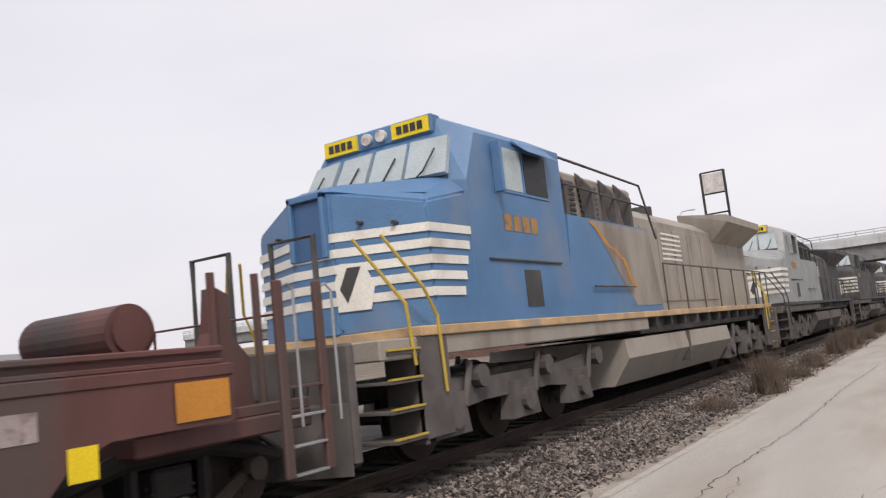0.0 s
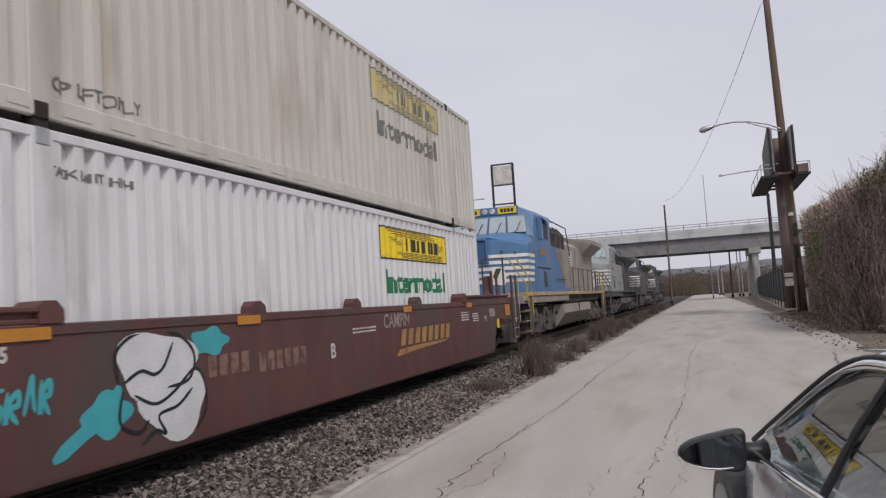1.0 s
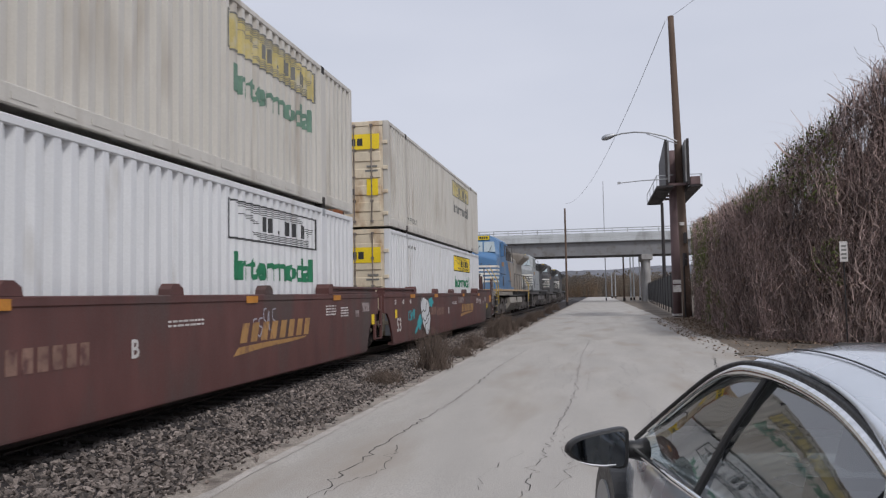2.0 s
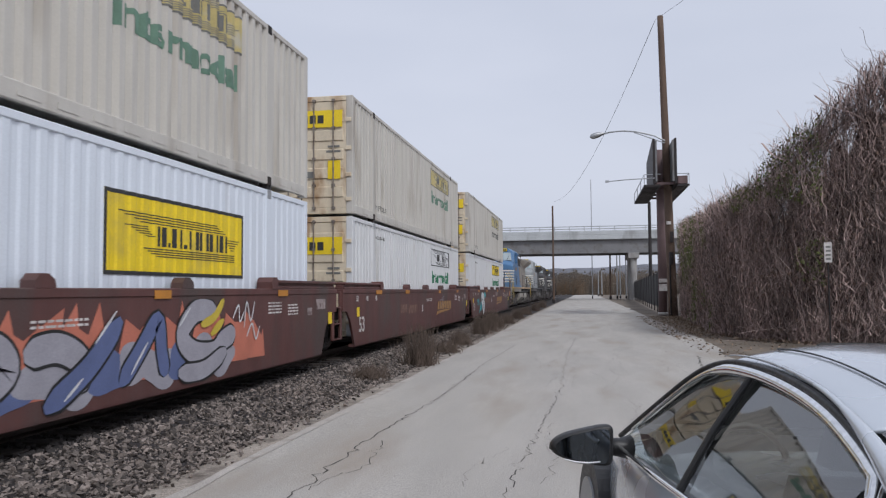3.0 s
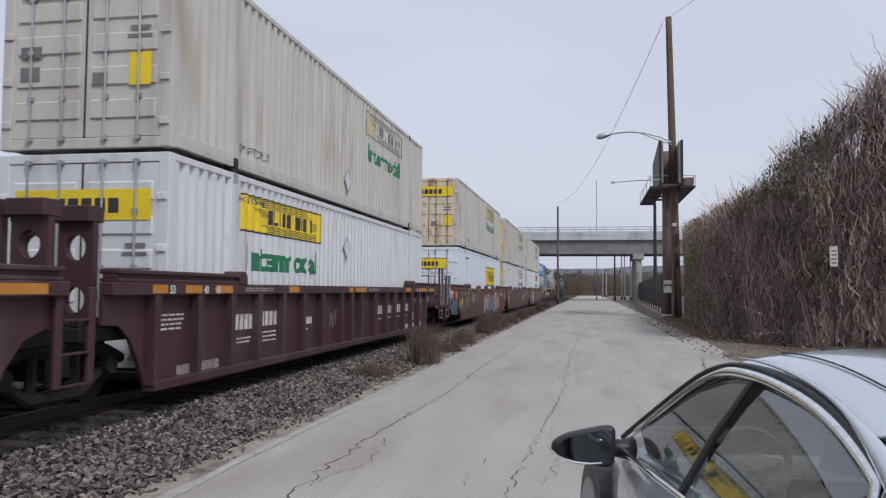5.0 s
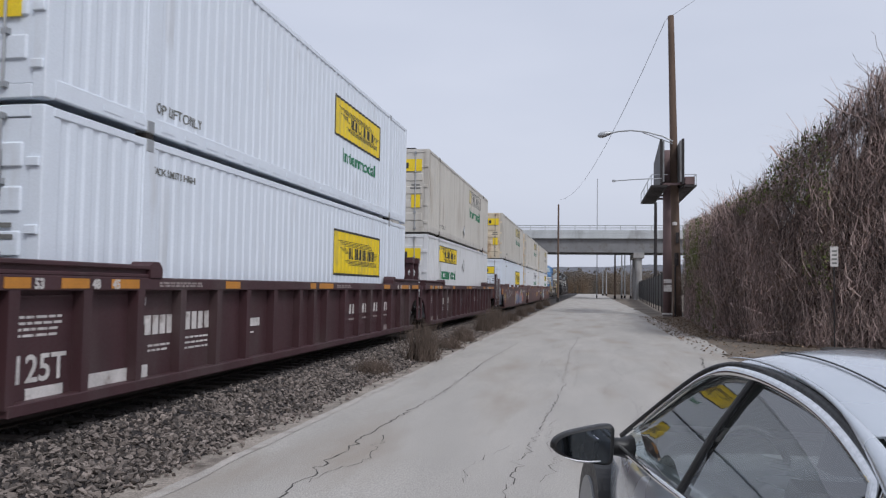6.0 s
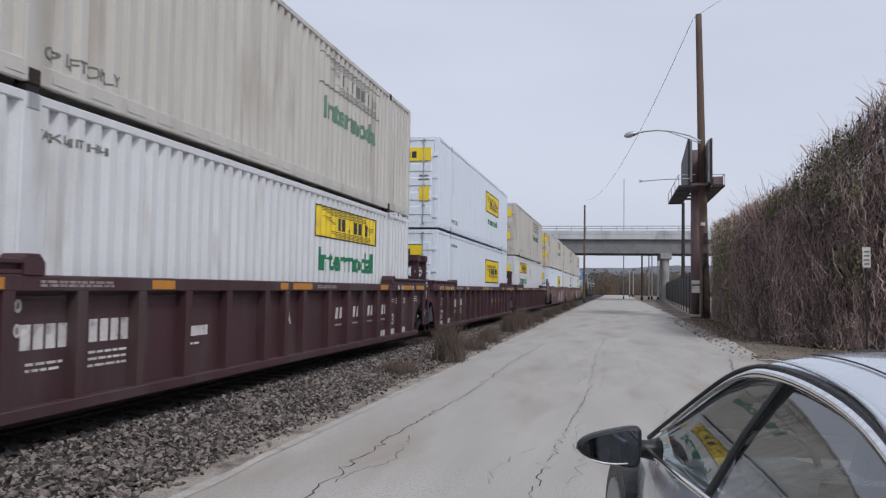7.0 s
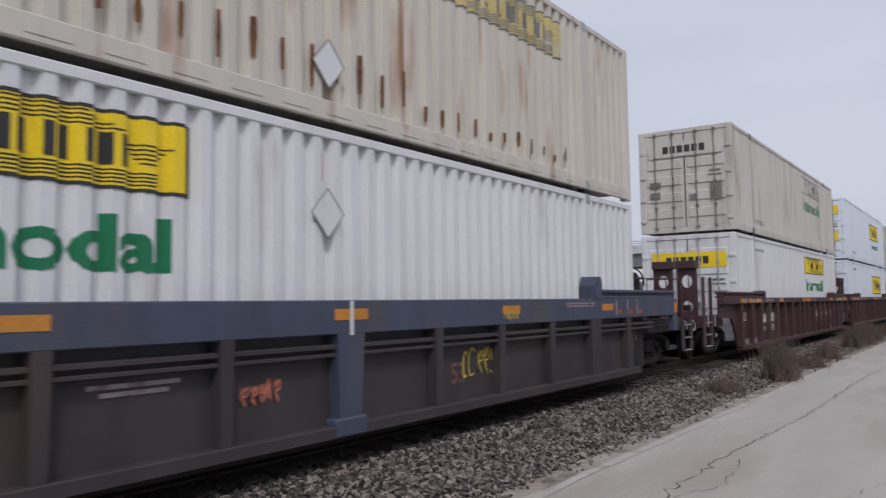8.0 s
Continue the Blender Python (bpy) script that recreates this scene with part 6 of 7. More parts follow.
def thicket():
    """A wall of bare vines over scrub: a dark inner sheet for the shade in its gaps, thousands of thin stems hanging
    and climbing, dry leaves.
    """
    rnd = random.Random(21)
    th = thing("vine_thicket", "dense brown thicket of bare tangled vines", "thicket")
    # Dark sheet behind the stems, standing in for shade inside the thicket.
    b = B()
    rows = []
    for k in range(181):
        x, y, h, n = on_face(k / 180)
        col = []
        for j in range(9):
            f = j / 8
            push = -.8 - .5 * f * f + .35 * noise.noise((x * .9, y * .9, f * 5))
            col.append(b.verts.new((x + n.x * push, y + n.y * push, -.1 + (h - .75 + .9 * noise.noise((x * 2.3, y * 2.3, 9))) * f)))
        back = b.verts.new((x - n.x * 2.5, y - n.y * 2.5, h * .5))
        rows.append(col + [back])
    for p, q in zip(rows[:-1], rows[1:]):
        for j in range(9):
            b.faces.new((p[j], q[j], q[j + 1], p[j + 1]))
    part("core", b, VINE_SHADE, th)
    verts, faces = [], []

    def strand(pts, r0):
        last = None
        for i, p in enumerate(pts):
            r = r0 * (1 - .6 * i / len(pts))
            k = len(verts)
            for a in (0, 2.1, 4.2):
                verts.append((p[0] + r * math.cos(a), p[1] + r * math.sin(a), p[2] + .3 * r * math.sin(a)))
            if last is not None:
                for j in range(3):
                    faces.append((last + j, last + (j + 1) % 3, k + (j + 1) % 3, k + j))
            last = k

    for i in range(36000):
        pick = rnd.random()
        s = rnd.uniform(.66, .90) if pick < .6 else rnd.uniform(.25, .7) if pick < .92 else rnd.random()
        x, y, h, n = on_face(min(.999, s))
        off = rnd.uniform(-1.0, .30)
        z = rnd.uniform(0, h - .1) if rnd.random() < .78 else 0.0
        ln = rnd.uniform(.3, 1.5)
        tilt = rnd.gauss(0, .30) if rnd.random() < .76 else rnd.gauss(0, 1.4)
        az = rnd.random() * 6.28
        along = Vector((-n.y, n.x, 0))
        px, py = x + n.x * off, y + n.y * off
        way = (Vector((0, 0, 1)) * math.cos(tilt) + (along * math.cos(az) + n * .5 * math.sin(az)) * math.sin(tilt)).normalized()
        pts, steps, amp = [], 7, rnd.uniform(.05, .26)
        bend = along * rnd.gauss(0, .35)
        for k in range(steps):
            t = k / (steps - 1)
            q = Vector((px, py, z)) + way * (ln * t) + bend * (ln * t * (1 - t)) + along * (amp * noise.noise((px * 5 + i, py * 5, t * 5))) + n * (amp * noise.noise((py * 5, px * 5 + i, t * 5 + 9)))
            pts.append((q.x, q.y, max(-.05, min(h + .35, q.z))))
        strand(pts, rnd.choice((.004, .005, .006, .008, .010, .013, .02)))
    for i in range(2600):       # wild ends over the top
        s = rnd.uniform(.62, .92) if rnd.random() < .6 else rnd.random()
        x, y, h, n = on_face(min(.999, s))
        px, py, z = x - n.x * rnd.uniform(0, .9), y - n.y * rnd.uniform(0, .9), h - rnd.uniform(.4, 1.3)
        az, up, ln = rnd.random() * 6.28, rnd.uniform(.1, 1.0), rnd.uniform(.5, 1.35)
        curl = rnd.gauss(0, .9)
        pts = []
        for k in range(8):
            t = k / 7
            pts.append((px + ln * t * .7 * math.cos(az + curl * t), py + ln * t * .7 * math.sin(az + curl * t), z + ln * up * t - .35 * ln * t * t * (1 - up) * 2 + .3))
        strand(pts, rnd.uniform(.008, .018))
    for i in range(420):        # long whips that arch out of the top
        s = rnd.uniform(.60, .97)
        x, y, h, n = on_face(min(.999, s))
        along = Vector((-n.y, n.x, 0))
        p = Vector((x - n.x * rnd.uniform(.1, 1.2), y - n.y * rnd.uniform(.1, 1.2), h - rnd.uniform(.3, 1.0)))
        d = (Vector((0, 0, 1)) + along * rnd.gauss(0, .55) + n * rnd.gauss(.1, .4)).normalized()
        ln, sag, side = rnd.uniform(.9, 2.3), rnd.uniform(.1, .9), rnd.gauss(0, .5)
        pts = []
        for k in range(10):
            t = k / 9
            q = p + d * (ln * t) + along * (side * ln * t * t) - Vector((0, 0, sag * ln * t * t * .6)) + Vector((noise.noise((i, t * 4, 1)), noise.noise((i, t * 4, 2)), noise.noise((i, t * 4, 3)))) * .12
            pts.append(tuple(q))
        strand(pts, rnd.uniform(.008, .016))
        if rnd.random() < .6:
            q = Vector(pts[5])
            strand([tuple(q + (d * .6 + along * rnd.gauss(0, .7)) * (ln * .35 * k / 4)) for k in range(5)], .007)
    for (x, y, z), d, ln in (((6.6, 26.5, 5.4), (-.75, .0, .65), 1.3), ((8.3, 25.2, 6.6), (-.8, .1, .5), 1.7), ((9.6, 24.6, 7.3), (-.9, .0, .15), 2.6), ((7.4, 25.7, 5.9), (.9, 0, .3), 1.8)):
        strand([(x + d[0] * ln * t, y + d[1] * ln * t, z + d[2] * ln * t + .08 * math.sin(7 * t)) for t in (0, .25, .5, .75, 1)], .075)
    me = bpy.data.meshes.new("stem_tangle")
    me.from_pydata(verts, [], faces)
    me.materials.append(VINE)
    st = new("stem_tangle", me)
    st.parent = th
    tagged(st, kind="stuff")
    for name, m, count, lo, hi in (("dry_leaves", LEAF, 22000, 0.2, 0.98), ("green_leaves", LEAF_GREEN, 34000, 0.15, 0.82)):
        verts2, faces2 = [], []
        for i in range(count):
            s = lo + (hi - lo) * rnd.random() ** .8
            x, y, h, n = on_face(min(.999, s))
            off = rnd.uniform(-.5, .35) if name == "dry_leaves" else rnd.uniform(-.15, .4)
            z = h * rnd.random() + rnd.uniform(-.1, .3)
            if name == "green_leaves" and noise.noise((x * .6 + y * .35, y * .3, z * .45)) + .3 * (z / h - .6) < .2:
                continue
            p = Vector((x + n.x * off, y + n.y * off, z))
            r = Euler((rnd.random() * 6, rnd.random() * 6, rnd.random() * 6)).to_matrix()
            sz = rnd.uniform(.025, .065)
            k = len(verts2)
            for q in ((-1, 0, 0), (0, -.6, .15), (1, 0, 0), (0, .6, .15)):
                verts2.append(tuple(p + r @ (Vector(q) * sz)))
            faces2.append((k, k + 1, k + 2, k + 3))
        me = bpy.data.meshes.new(name)
        me.from_pydata(verts2, [], faces2)
        me.materials.append(m)
        ob = new(name, me)
        ob.parent = th
        tagged(ob, kind="stuff")
    return th


thicket()


WEED = surf("dead_weed", (0.095, 0.070, 0.055), 0.95, var=0.3, scale=3, island=0.4)


def weed(x, y, h, seed, label="dry brown weed clump at the road's edge"):
    rnd = random.Random(seed)
    verts, faces = [], []
    for i in range(420):
        az, lean, ln = rnd.random() * 6.28, abs(rnd.gauss(0, .35)), h * rnd.uniform(.4, 1.0)
        bx, by = rnd.gauss(0, .16), rnd.gauss(0, .22)
        last = None
        for k in range(5):
            t = k / 4
            d = ln * t
            p = (bx + d * math.sin(lean) * math.cos(az) + .03 * math.sin(9 * t + i), by + d * math.sin(lean) * math.sin(az), d * math.cos(lean * (1 + .3 * t)))
            w = .0075 * (1 - .7 * t)
            n = len(verts)
            for a in (0, 2.1, 4.2):
                verts.append((p[0] + w * math.cos(a), p[1] + w * math.sin(a), p[2]))
            if last is not None:
                for j in range(3):
                    faces.append((last + j, last + (j + 1) % 3, n + (j + 1) % 3, n + j))
            last = n
    me = bpy.data.meshes.new("weed")
    me.from_pydata(verts, [], faces)
    me.materials.append(WEED)
    ob = new("weed", me)
    ob.location = (x, y, 0)
    return tagged(ob, label, "weed", "weeds along the road's edge", "stuff")


weed(-3.65, 17.4, 1.0, 1)
for i, (x, y, h) in enumerate(((-3.8, 24, .5), (-3.9, 29.5, .8), (-3.8, 32, 1.0), (-3.9, 35, .7), (-3.8, 39, .6), (-3.9, 46, .7), (-4.0, 54, .6), (-3.7, 21, .35), (-4.0, 14.5, .3), (-3.9, 63, .8), (-4.0, 75, .8))):
    weed(x, y, h, 10 + i)



def litter():
    """Fallen leaves along the foot of the thicket."""
    rnd = random.Random(5)
    verts, faces = [], []
    for i in range(9000):
        y = rnd.uniform(15, 50)
        right = float(np.interp(y, [15, 22, 25, 30, 50], [9.5, 9.5, 8.5, 5.2, 6.0]))
        x = right - abs(rnd.gauss(0, 1.0)) if rnd.random() < .75 else rnd.uniform(2.9, right)
        if x < 2.9:
            continue
        r = Euler((rnd.gauss(0, .4), rnd.gauss(0, .4), rnd.random() * 6)).to_matrix()
        sz = rnd.uniform(.025, .06)
        k = len(verts)
        for q in ((-1, 0, 0), (0, -.6, .2), (1, 0, 0), (0, .6, .2)):
            p = r @ (Vector(q) * sz)
            verts.append((x + p.x, y + p.y, .02 + max(-.015, p.z)))
        faces.append((k, k + 1, k + 2, k + 3))
    me = bpy.data.meshes.new("leaf_litter")
    me.from_pydata(verts, [], faces)
    me.materials.append(surf("fallen_leaf", (0.21, 0.15, 0.105), 0.9, var=0.2, island=0.5))
    return tagged(new("leaf_litter", me), "brown fallen leaves at the foot of the thicket", "leaves", kind="stuff")


litter()


def yard():
    """A dark asphalt apron in front of the thicket, with a ragged edge."""
    b = B()
    rim = [(6.4, 12), (6.1, 16), (6.5, 20), (6.2, 23), (6.9, 25.2), (9, 24.6), (13, 24.0), (20, 23.5), (20, 12)]
    pts = []
    for (x0, y0), (x1, y1) in zip(rim, rim[1:] + rim[:1]):
        for k in range(8):
            x, y = x0 + (x1 - x0) * k / 8, y0 + (y1 - y0) * k / 8
            pts.append(b.verts.new((x + .2 * noise.noise((x * 2, y * 2, 1)), y + .2 * noise.noise((x * 2, y * 2, 7)), .05)))
    f = b.faces.new(pts)
    g = bmesh.ops.extrude_face_region(b, geom=[f])["geom"]
    bmesh.ops.translate(b, vec=(0, 0, -.12), verts=[v for v in g if isinstance(v, bmesh.types.BMVert)])
    bmesh.ops.recalc_face_normals(b, faces=b.faces[:])
    bmesh.ops.triangulate(b, faces=[f for f in b.faces if len(f.verts) > 4])
    ob = part("pavement", b, surf("dark_asphalt", (0.06, 0.056, 0.056), 0.9, var=0.25, scale=1.0, fine=60, grain=0.3, bump=0.3, dirt=(0.13, 0.11, 0.09), amount=0.3, dirt_scale=0.8))
    return tagged(ob, "dark asphalt apron in front of the thicket", "pavement", kind="structure")


yard()


def notice():
    p = thing("small_sign", "small white metal notice on a thin post in the thicket", "sign", m=Matrix.Translation((7.15, 25.25, 0)))
    bb = B()
    box(bb, -.11, .11, -.012, .012, 2.42, 3.02, .004)
    plate = part("plate", bb, CHALK, p)
    for k in range(4):
        bb = B()
        box(bb, -.07, .07, -.016, -.012, 2.50 + .12 * k, 2.55 + .12 * k)
        part("letter_block", bb, DARK_FADED, plate)
    bb = B()
    tube(bb, (0, .03, -.1), (0, .03, 3.0), .022, n=8)
    part("post", bb, DARKSTEEL, p)


notice()


def bridge_lamp(x):
    p = thing("street_lamp", "slender street lamp standing on the overpass", "street lamp", "lamps on the overpass", m=Matrix.Translation((x, 140, 10.9)))
    bb = B()
    bent(bb, [(0, 0, 0), (0, 0, 9.2), (.5, 0, 9.8), (2.2, 0, 9.9)], .10, 8)
    part("mast", bb, STEEL, p)
    bb = B()
    box(bb, 1.9, 2.9, -.2, .2, 9.75, 9.95, .06)
    part("lamp_head", bb, STEEL, p)


for x in (-119, -81, -40):
    bridge_lamp(x)
SCREEN = surf("fence_screen", (0.03, 0.028, 0.027), 0.8, var=0.2)


def fence():
    f = thing("chain_fence", "dark screened chain-link fence along the lane", "fence")
    for k in range(17):
        y = 57 + 5 * k
        x = 5.2 + .036 * (y - 57)
        b = B()
        tube(b, (x, y, -.1), (x, y, 3.0), .05, n=8)
        part("post", b, DARKSTEEL, f)
        if k:
            b = B()
            y0 = y - 5
            x0 = 5.2 + .036 * (y0 - 57)
            prism(b, [(x0, y0 + .06), (x, y - .06), (x + .03, y - .06), (x0 + .03, y0 + .06)], .35, 2.85, "z")
            part("panel", b, SCREEN, f)
    return f


fence()

WOODS = surf("autumn_woods", (0.125, 0.105, 0.085), 0.95, var=0.4, scale=0.05, fine=0.6, grain=0.25, bump=0, island=0.3, dirt=(0.15, 0.10, 0.06), amount=0.35, dirt_scale=0.06)
# Distance haze is mixed into the hill's blue-grey base colour.
WOODS2 = surf("hill_haze_blue", (0.15, 0.155, 0.175), 1.0, var=0.2, scale=0.02, fine=0.25, grain=0.2, bump=0, island=0.2)


def woods(name, y, x0, x1, top, m, seed, size, count, label):
    """A far band of bare and browning trees: thin trunks and very many small, uneven clumps."""
    rnd = random.Random(seed)
    verts, faces = [], []
    octa = ((0, 1, 4), (1, 2, 4), (2, 3, 4), (3, 0, 4), (1, 0, 5), (2, 1, 5), (3, 2, 5), (0, 3, 5))
    trees = [(rnd.uniform(x0, x1), y + rnd.uniform(0, 60), top * (.62 + .4 * noise.noise((i * .37, seed, 0)) + .3 * rnd.random())) for i in range(count // 26)]
    for tx, ty, h in trees:
        k = len(verts)
        for q in ((-.15, 0, 0), (.15, 0, 0), (0, .15, 0), (0, 0, h * .8)):
            verts.append((tx + q[0], ty + q[1], q[2]))
        faces += [(k, k + 1, k + 3), (k + 1, k + 2, k + 3), (k + 2, k, k + 3)]
        wide = h * rnd.uniform(.22, .38)
        for i in range(26):
            z = h * (.02 + .98 * rnd.random())
            spread = wide * (1.05 - .75 * (z / h) ** 2)
            cx, cy = tx + rnd.gauss(0, .55) * spread, ty + rnd.gauss(0, .55) * spread
            r = size * rnd.uniform(.35, 1.0)
            k = len(verts)
            for q in ((1, 0, 0), (0, 1, 0), (-1, 0, 0), (0, -1, 0), (0, 0, 1.3), (0, 0, -1)):
                s = r * rnd.uniform(.6, 1.3)
                verts.append((cx + q[0] * s, cy + q[1] * s, max(0, z + q[2] * s)))
            faces += [tuple(k + a for a in t) for t in octa]
    me = bpy.data.meshes.new(name)
    me.from_pydata(verts, [], faces)
    me.materials.append(m)
    return tagged(new(name, me), label, "woods", kind="stuff")


woods("far_woods", 300, -620, 170, 10.5, WOODS, 3, .45, 60000, "brown autumn woods in the distance")
woods("trackside_woods", 262, -45, 45, 8.2, WOODS, 8, .20, 78000, "olive and brown autumn trees beside the track")


def ridge():
    b = B()
    last = None
    for k in range(261):
        x = -1500 + 10 * k
        h = 24 + 10 * noise.noise((x * .0035, 1, 0)) + 2.5 * noise.noise((x * .03, 2, 0)) + 1.2 * noise.noise((x * .11, 3, 0))
        col = [b.verts.new((x, 820 - 60 * (1 - t) + 8 * noise.noise((x * .02, t, 5)), -1 + (h + 1) * math.sin(t * math.pi / 2))) for t in (0, .3, .6, .85, 1)] + [b.verts.new((x, 1000, h * .9))]
        if last:
            for j in range(5):
                b.faces.new((last[j], col[j], col[j + 1], last[j + 1]))
        last = col
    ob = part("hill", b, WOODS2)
    return tagged(ob, "wooded hill on the horizon, its blue-grey colour painted as haze", "hill", kind="structure")


ridge()


def warehouse():
    h = thing("warehouse", "long low beige warehouse beyond the track", "building", m=Matrix.Translation((-140, 62, 0)) @ Matrix.Rotation(radians(20), 4, 'Z'))
    b = B()
    box(b, -8, 8, -30, 30, -.2, 6.8, .05)
    part("wall", b, surf("beige_cladding", (0.46, 0.39, 0.31), 0.8, var=0.1, scale=0.3), h)
    b = B()
    prism(b, [(-8.4, 6.8), (8.4, 6.8), (0, 8.4)], -30.5, 30.5, "y")
    part("roof", b, GIRDER, h)
    for k in range(9):
        b = B()
        box(b, 7.98, 8.06, -27 + 6.4 * k, -23.5 + 6.4 * k, 0, 3.6)
        part("door", b, CONCRETE, h)


warehouse()

BRICK = surf("red_brown_brick", (0.155, 0.085, 0.070), 0.9, var=0.2, scale=0.5, fine=6, grain=0.2, dirt=(0.10, 0.075, 0.065), amount=0.35, dirt_scale=0.4)
TWIG = surf("bare_pinkish_twigs", (0.27, 0.205, 0.19), 0.95, var=0.3, scale=0.5, island=0.5)


def brick_building():
    """A low red-brown building beyond the track, with a flat roof, pilasters and dark windows."""
    h = thing("brick_building", "low red-brown brick building with flat roof beyond the track", "building", m=Matrix.Translation((-55, 87, 0)) @ Matrix.Rotation(radians(-8), 4, 'Z'))
    b = B()
    box(b, -9, 9, -4, 5, -.2, 5.9, .04)
    part("wall", b, BRICK, h)
    b = B()
    box(b, -9.2, 9.2, -4.2, 5.2, 5.9, 6.25, .05)
    part("roof", b, WELL_GREY, h)
    for k in range(6):
        x = -7.8 + 3.1 * k
        b = B()
        box(b, x - .25, x + .25, -4.12, -3.98, -.1, 5.88)
        part("pilaster", b, BRICK, h)
        if k < 5:
            b = B()
            box(b, x + .7, x + 2.4, -4.05, -3.97, 2.2, 4.4)
            w = part("window", b, GIRDER, h)
            for q in (.78, 1.58):
                b = B()
                box(b, x + q, x + q + .74, -4.08, -4.04, 2.28, 4.32)
                part("pane", b, BLACK, w)


def bare_tree(x, y, height, seed):
    """A leafless tree: tapered trunk, forking limbs and a haze of twigs."""
    rnd = random.Random(seed)
    t = thing("bare_tree", "leafless pinkish-brown tree beyond the track", "tree", "bare trees beyond the track", m=Matrix.Translation((x, y, 0)))
    b = B()
    loft(b, [(0, 0, -.1), (.08, 0, height * .2), (-.05, .1, height * .4), (.1, 0, height * .6)], [.24, .19, .15, .09], 7)
    part("trunk", b, TWIG, t)
    verts, faces = [], []

    def limb(p, d, ln, r, depth):
        bend = Vector((rnd.gauss(0, .2), rnd.gauss(0, .2), rnd.uniform(0, .25)))
        last, q = None, p.copy()
        for k in range(4):
            rr = r * (1 - .22 * k)
            n = len(verts)
            for a in (0, 2.1, 4.2):
                verts.append((q.x + rr * math.cos(a), q.y + rr * math.sin(a), q.z))
            if last is not None:
                faces.extend([(last + j, last + (j + 1) % 3, n + (j + 1) % 3, n + j) for j in range(3)])
            last = n
            if k and depth:
                for _ in range(2):
                    limb(q, (d + Vector((rnd.gauss(0, .6), rnd.gauss(0, .6), rnd.gauss(.1, .35)))).normalized(), ln * rnd.uniform(.45, .7), r * .5, depth - 1)
            q = q + (d + bend * (k / 3)).normalized() * (ln / 3)
    for k in range(8):
        a = k * 2.4
        limb(Vector((0, 0, height * (.22 + .05 * k))), Vector((math.cos(a), math.sin(a), .9)).normalized(), height * .36, .07, 3)
    me = bpy.data.meshes.new("crown")
    me.from_pydata(verts, [], faces)
    me.materials.append(TWIG)
    ob = new("crown", me)
    ob.parent = t
    tagged(ob, kind="stuff")


def mast_arm():
    """A tall steel pole with a long level arm and two signal heads, beyond the track."""
    p = thing("signal_mast", "grey steel pole with a long signal arm beyond the track", "signal pole", m=Matrix.Translation((-61.5, 84.5, 0)))
    b = B()
    tube(b, (0, 0, -.1), (0, 0, 11.4), .15, .10, n=8)
    part("pole", b, STEEL, p)
    b = B()
    tube(b, (0, 0, 10.7), (6.6, .2, 10.3), .09, .06, n=8)
    part("arm", b, STEEL, p)
    for x in (4.4, 6.2):
        b = B()
        box(b, x - .17, x + .17, -.05, .3, 9.9, 10.9, .03)
        part("signal_head", b, GIRDER, p)


brick_building()
for k, (x, y, hh) in enumerate(((-62, 99, 11.5), (-57, 96, 10.0), (-66, 97, 9.5), (-53, 99, 9.0), (-59.5, 102, 12))):
    bare_tree(x, y, hh, 60 + k)
mast_arm()


def sign_frame():
    """A tall two-legged sign frame beyond the track."""
    p = thing("sign_frame", "tall two-legged steel frame with a pale panel", "sign frame", m=Matrix.Translation((SIGN_X, SIGN_Y, 0)))
    for x in (-.62, .62):
        b = B()
        tube(b, (x, 0, -.1), (x, 0, 9.55), .07, n=8)
        part("leg", b, DARKSTEEL, p)
    b = B()
    box(b, -.55, .55, -.02, .02, 8.4, 9.45)
    part("panel", b, CHALK, p)
    for z in (8.3, 9.5, 7.2):
        b = B()
        box(b, -.62, .62, -.04, .04, z, z + .08)
        part("cross_bar", b, DARKSTEEL, p)


SIGN_X, SIGN_Y = -10.5, 44.0
sign_frame()

# ---- the parked car ----
CAR_PAINT = surf("car_silver_blue", (0.60, 0.64, 0.69), 0.24, 0.45, var=0.03, scale=1, fine=2, grain=0.02, bump=0, coat=0.8)
CHROME = surf("chrome", (0.78, 0.79, 0.80), 0.08, 1.0, var=0.03, bump=0)
RUBBER = surf("black_trim", (0.018, 0.018, 0.019), 0.45, var=0.1)
CAR_GLASS = glass("car_window_glass", (0.84, 0.92, 0.89), 0.95)
SEAT = surf("seat_grey", (0.045, 0.048, 0.05), 0.8, var=0.15)
# Dark tint stands in for dark surroundings that the mirror would reflect.
MIRROR = surf("mirror_glass", (0.10, 0.11, 0.12), 0.03, 1.0, var=0.02, bump=0)


def car_stations():
    """Stations along the car: place, half width, shoulder height, middle height."""
    return [(-2.34, .62, .72, .78), (-2.25, .76, .86, .93), (-1.95, .84, .92, 1.00), (-1.55, .88, .93, 1.02), (-1.0, .90, .90, .93), (0, .905, .87, .90), (.75, .90, .85, .90), (1.1, .86, .82, .91),
            (1.6, .77, .75, .85), (2.05, .66, .66, .75), (2.3, .55, .60, .68), (2.36, .40, .52, .58)]


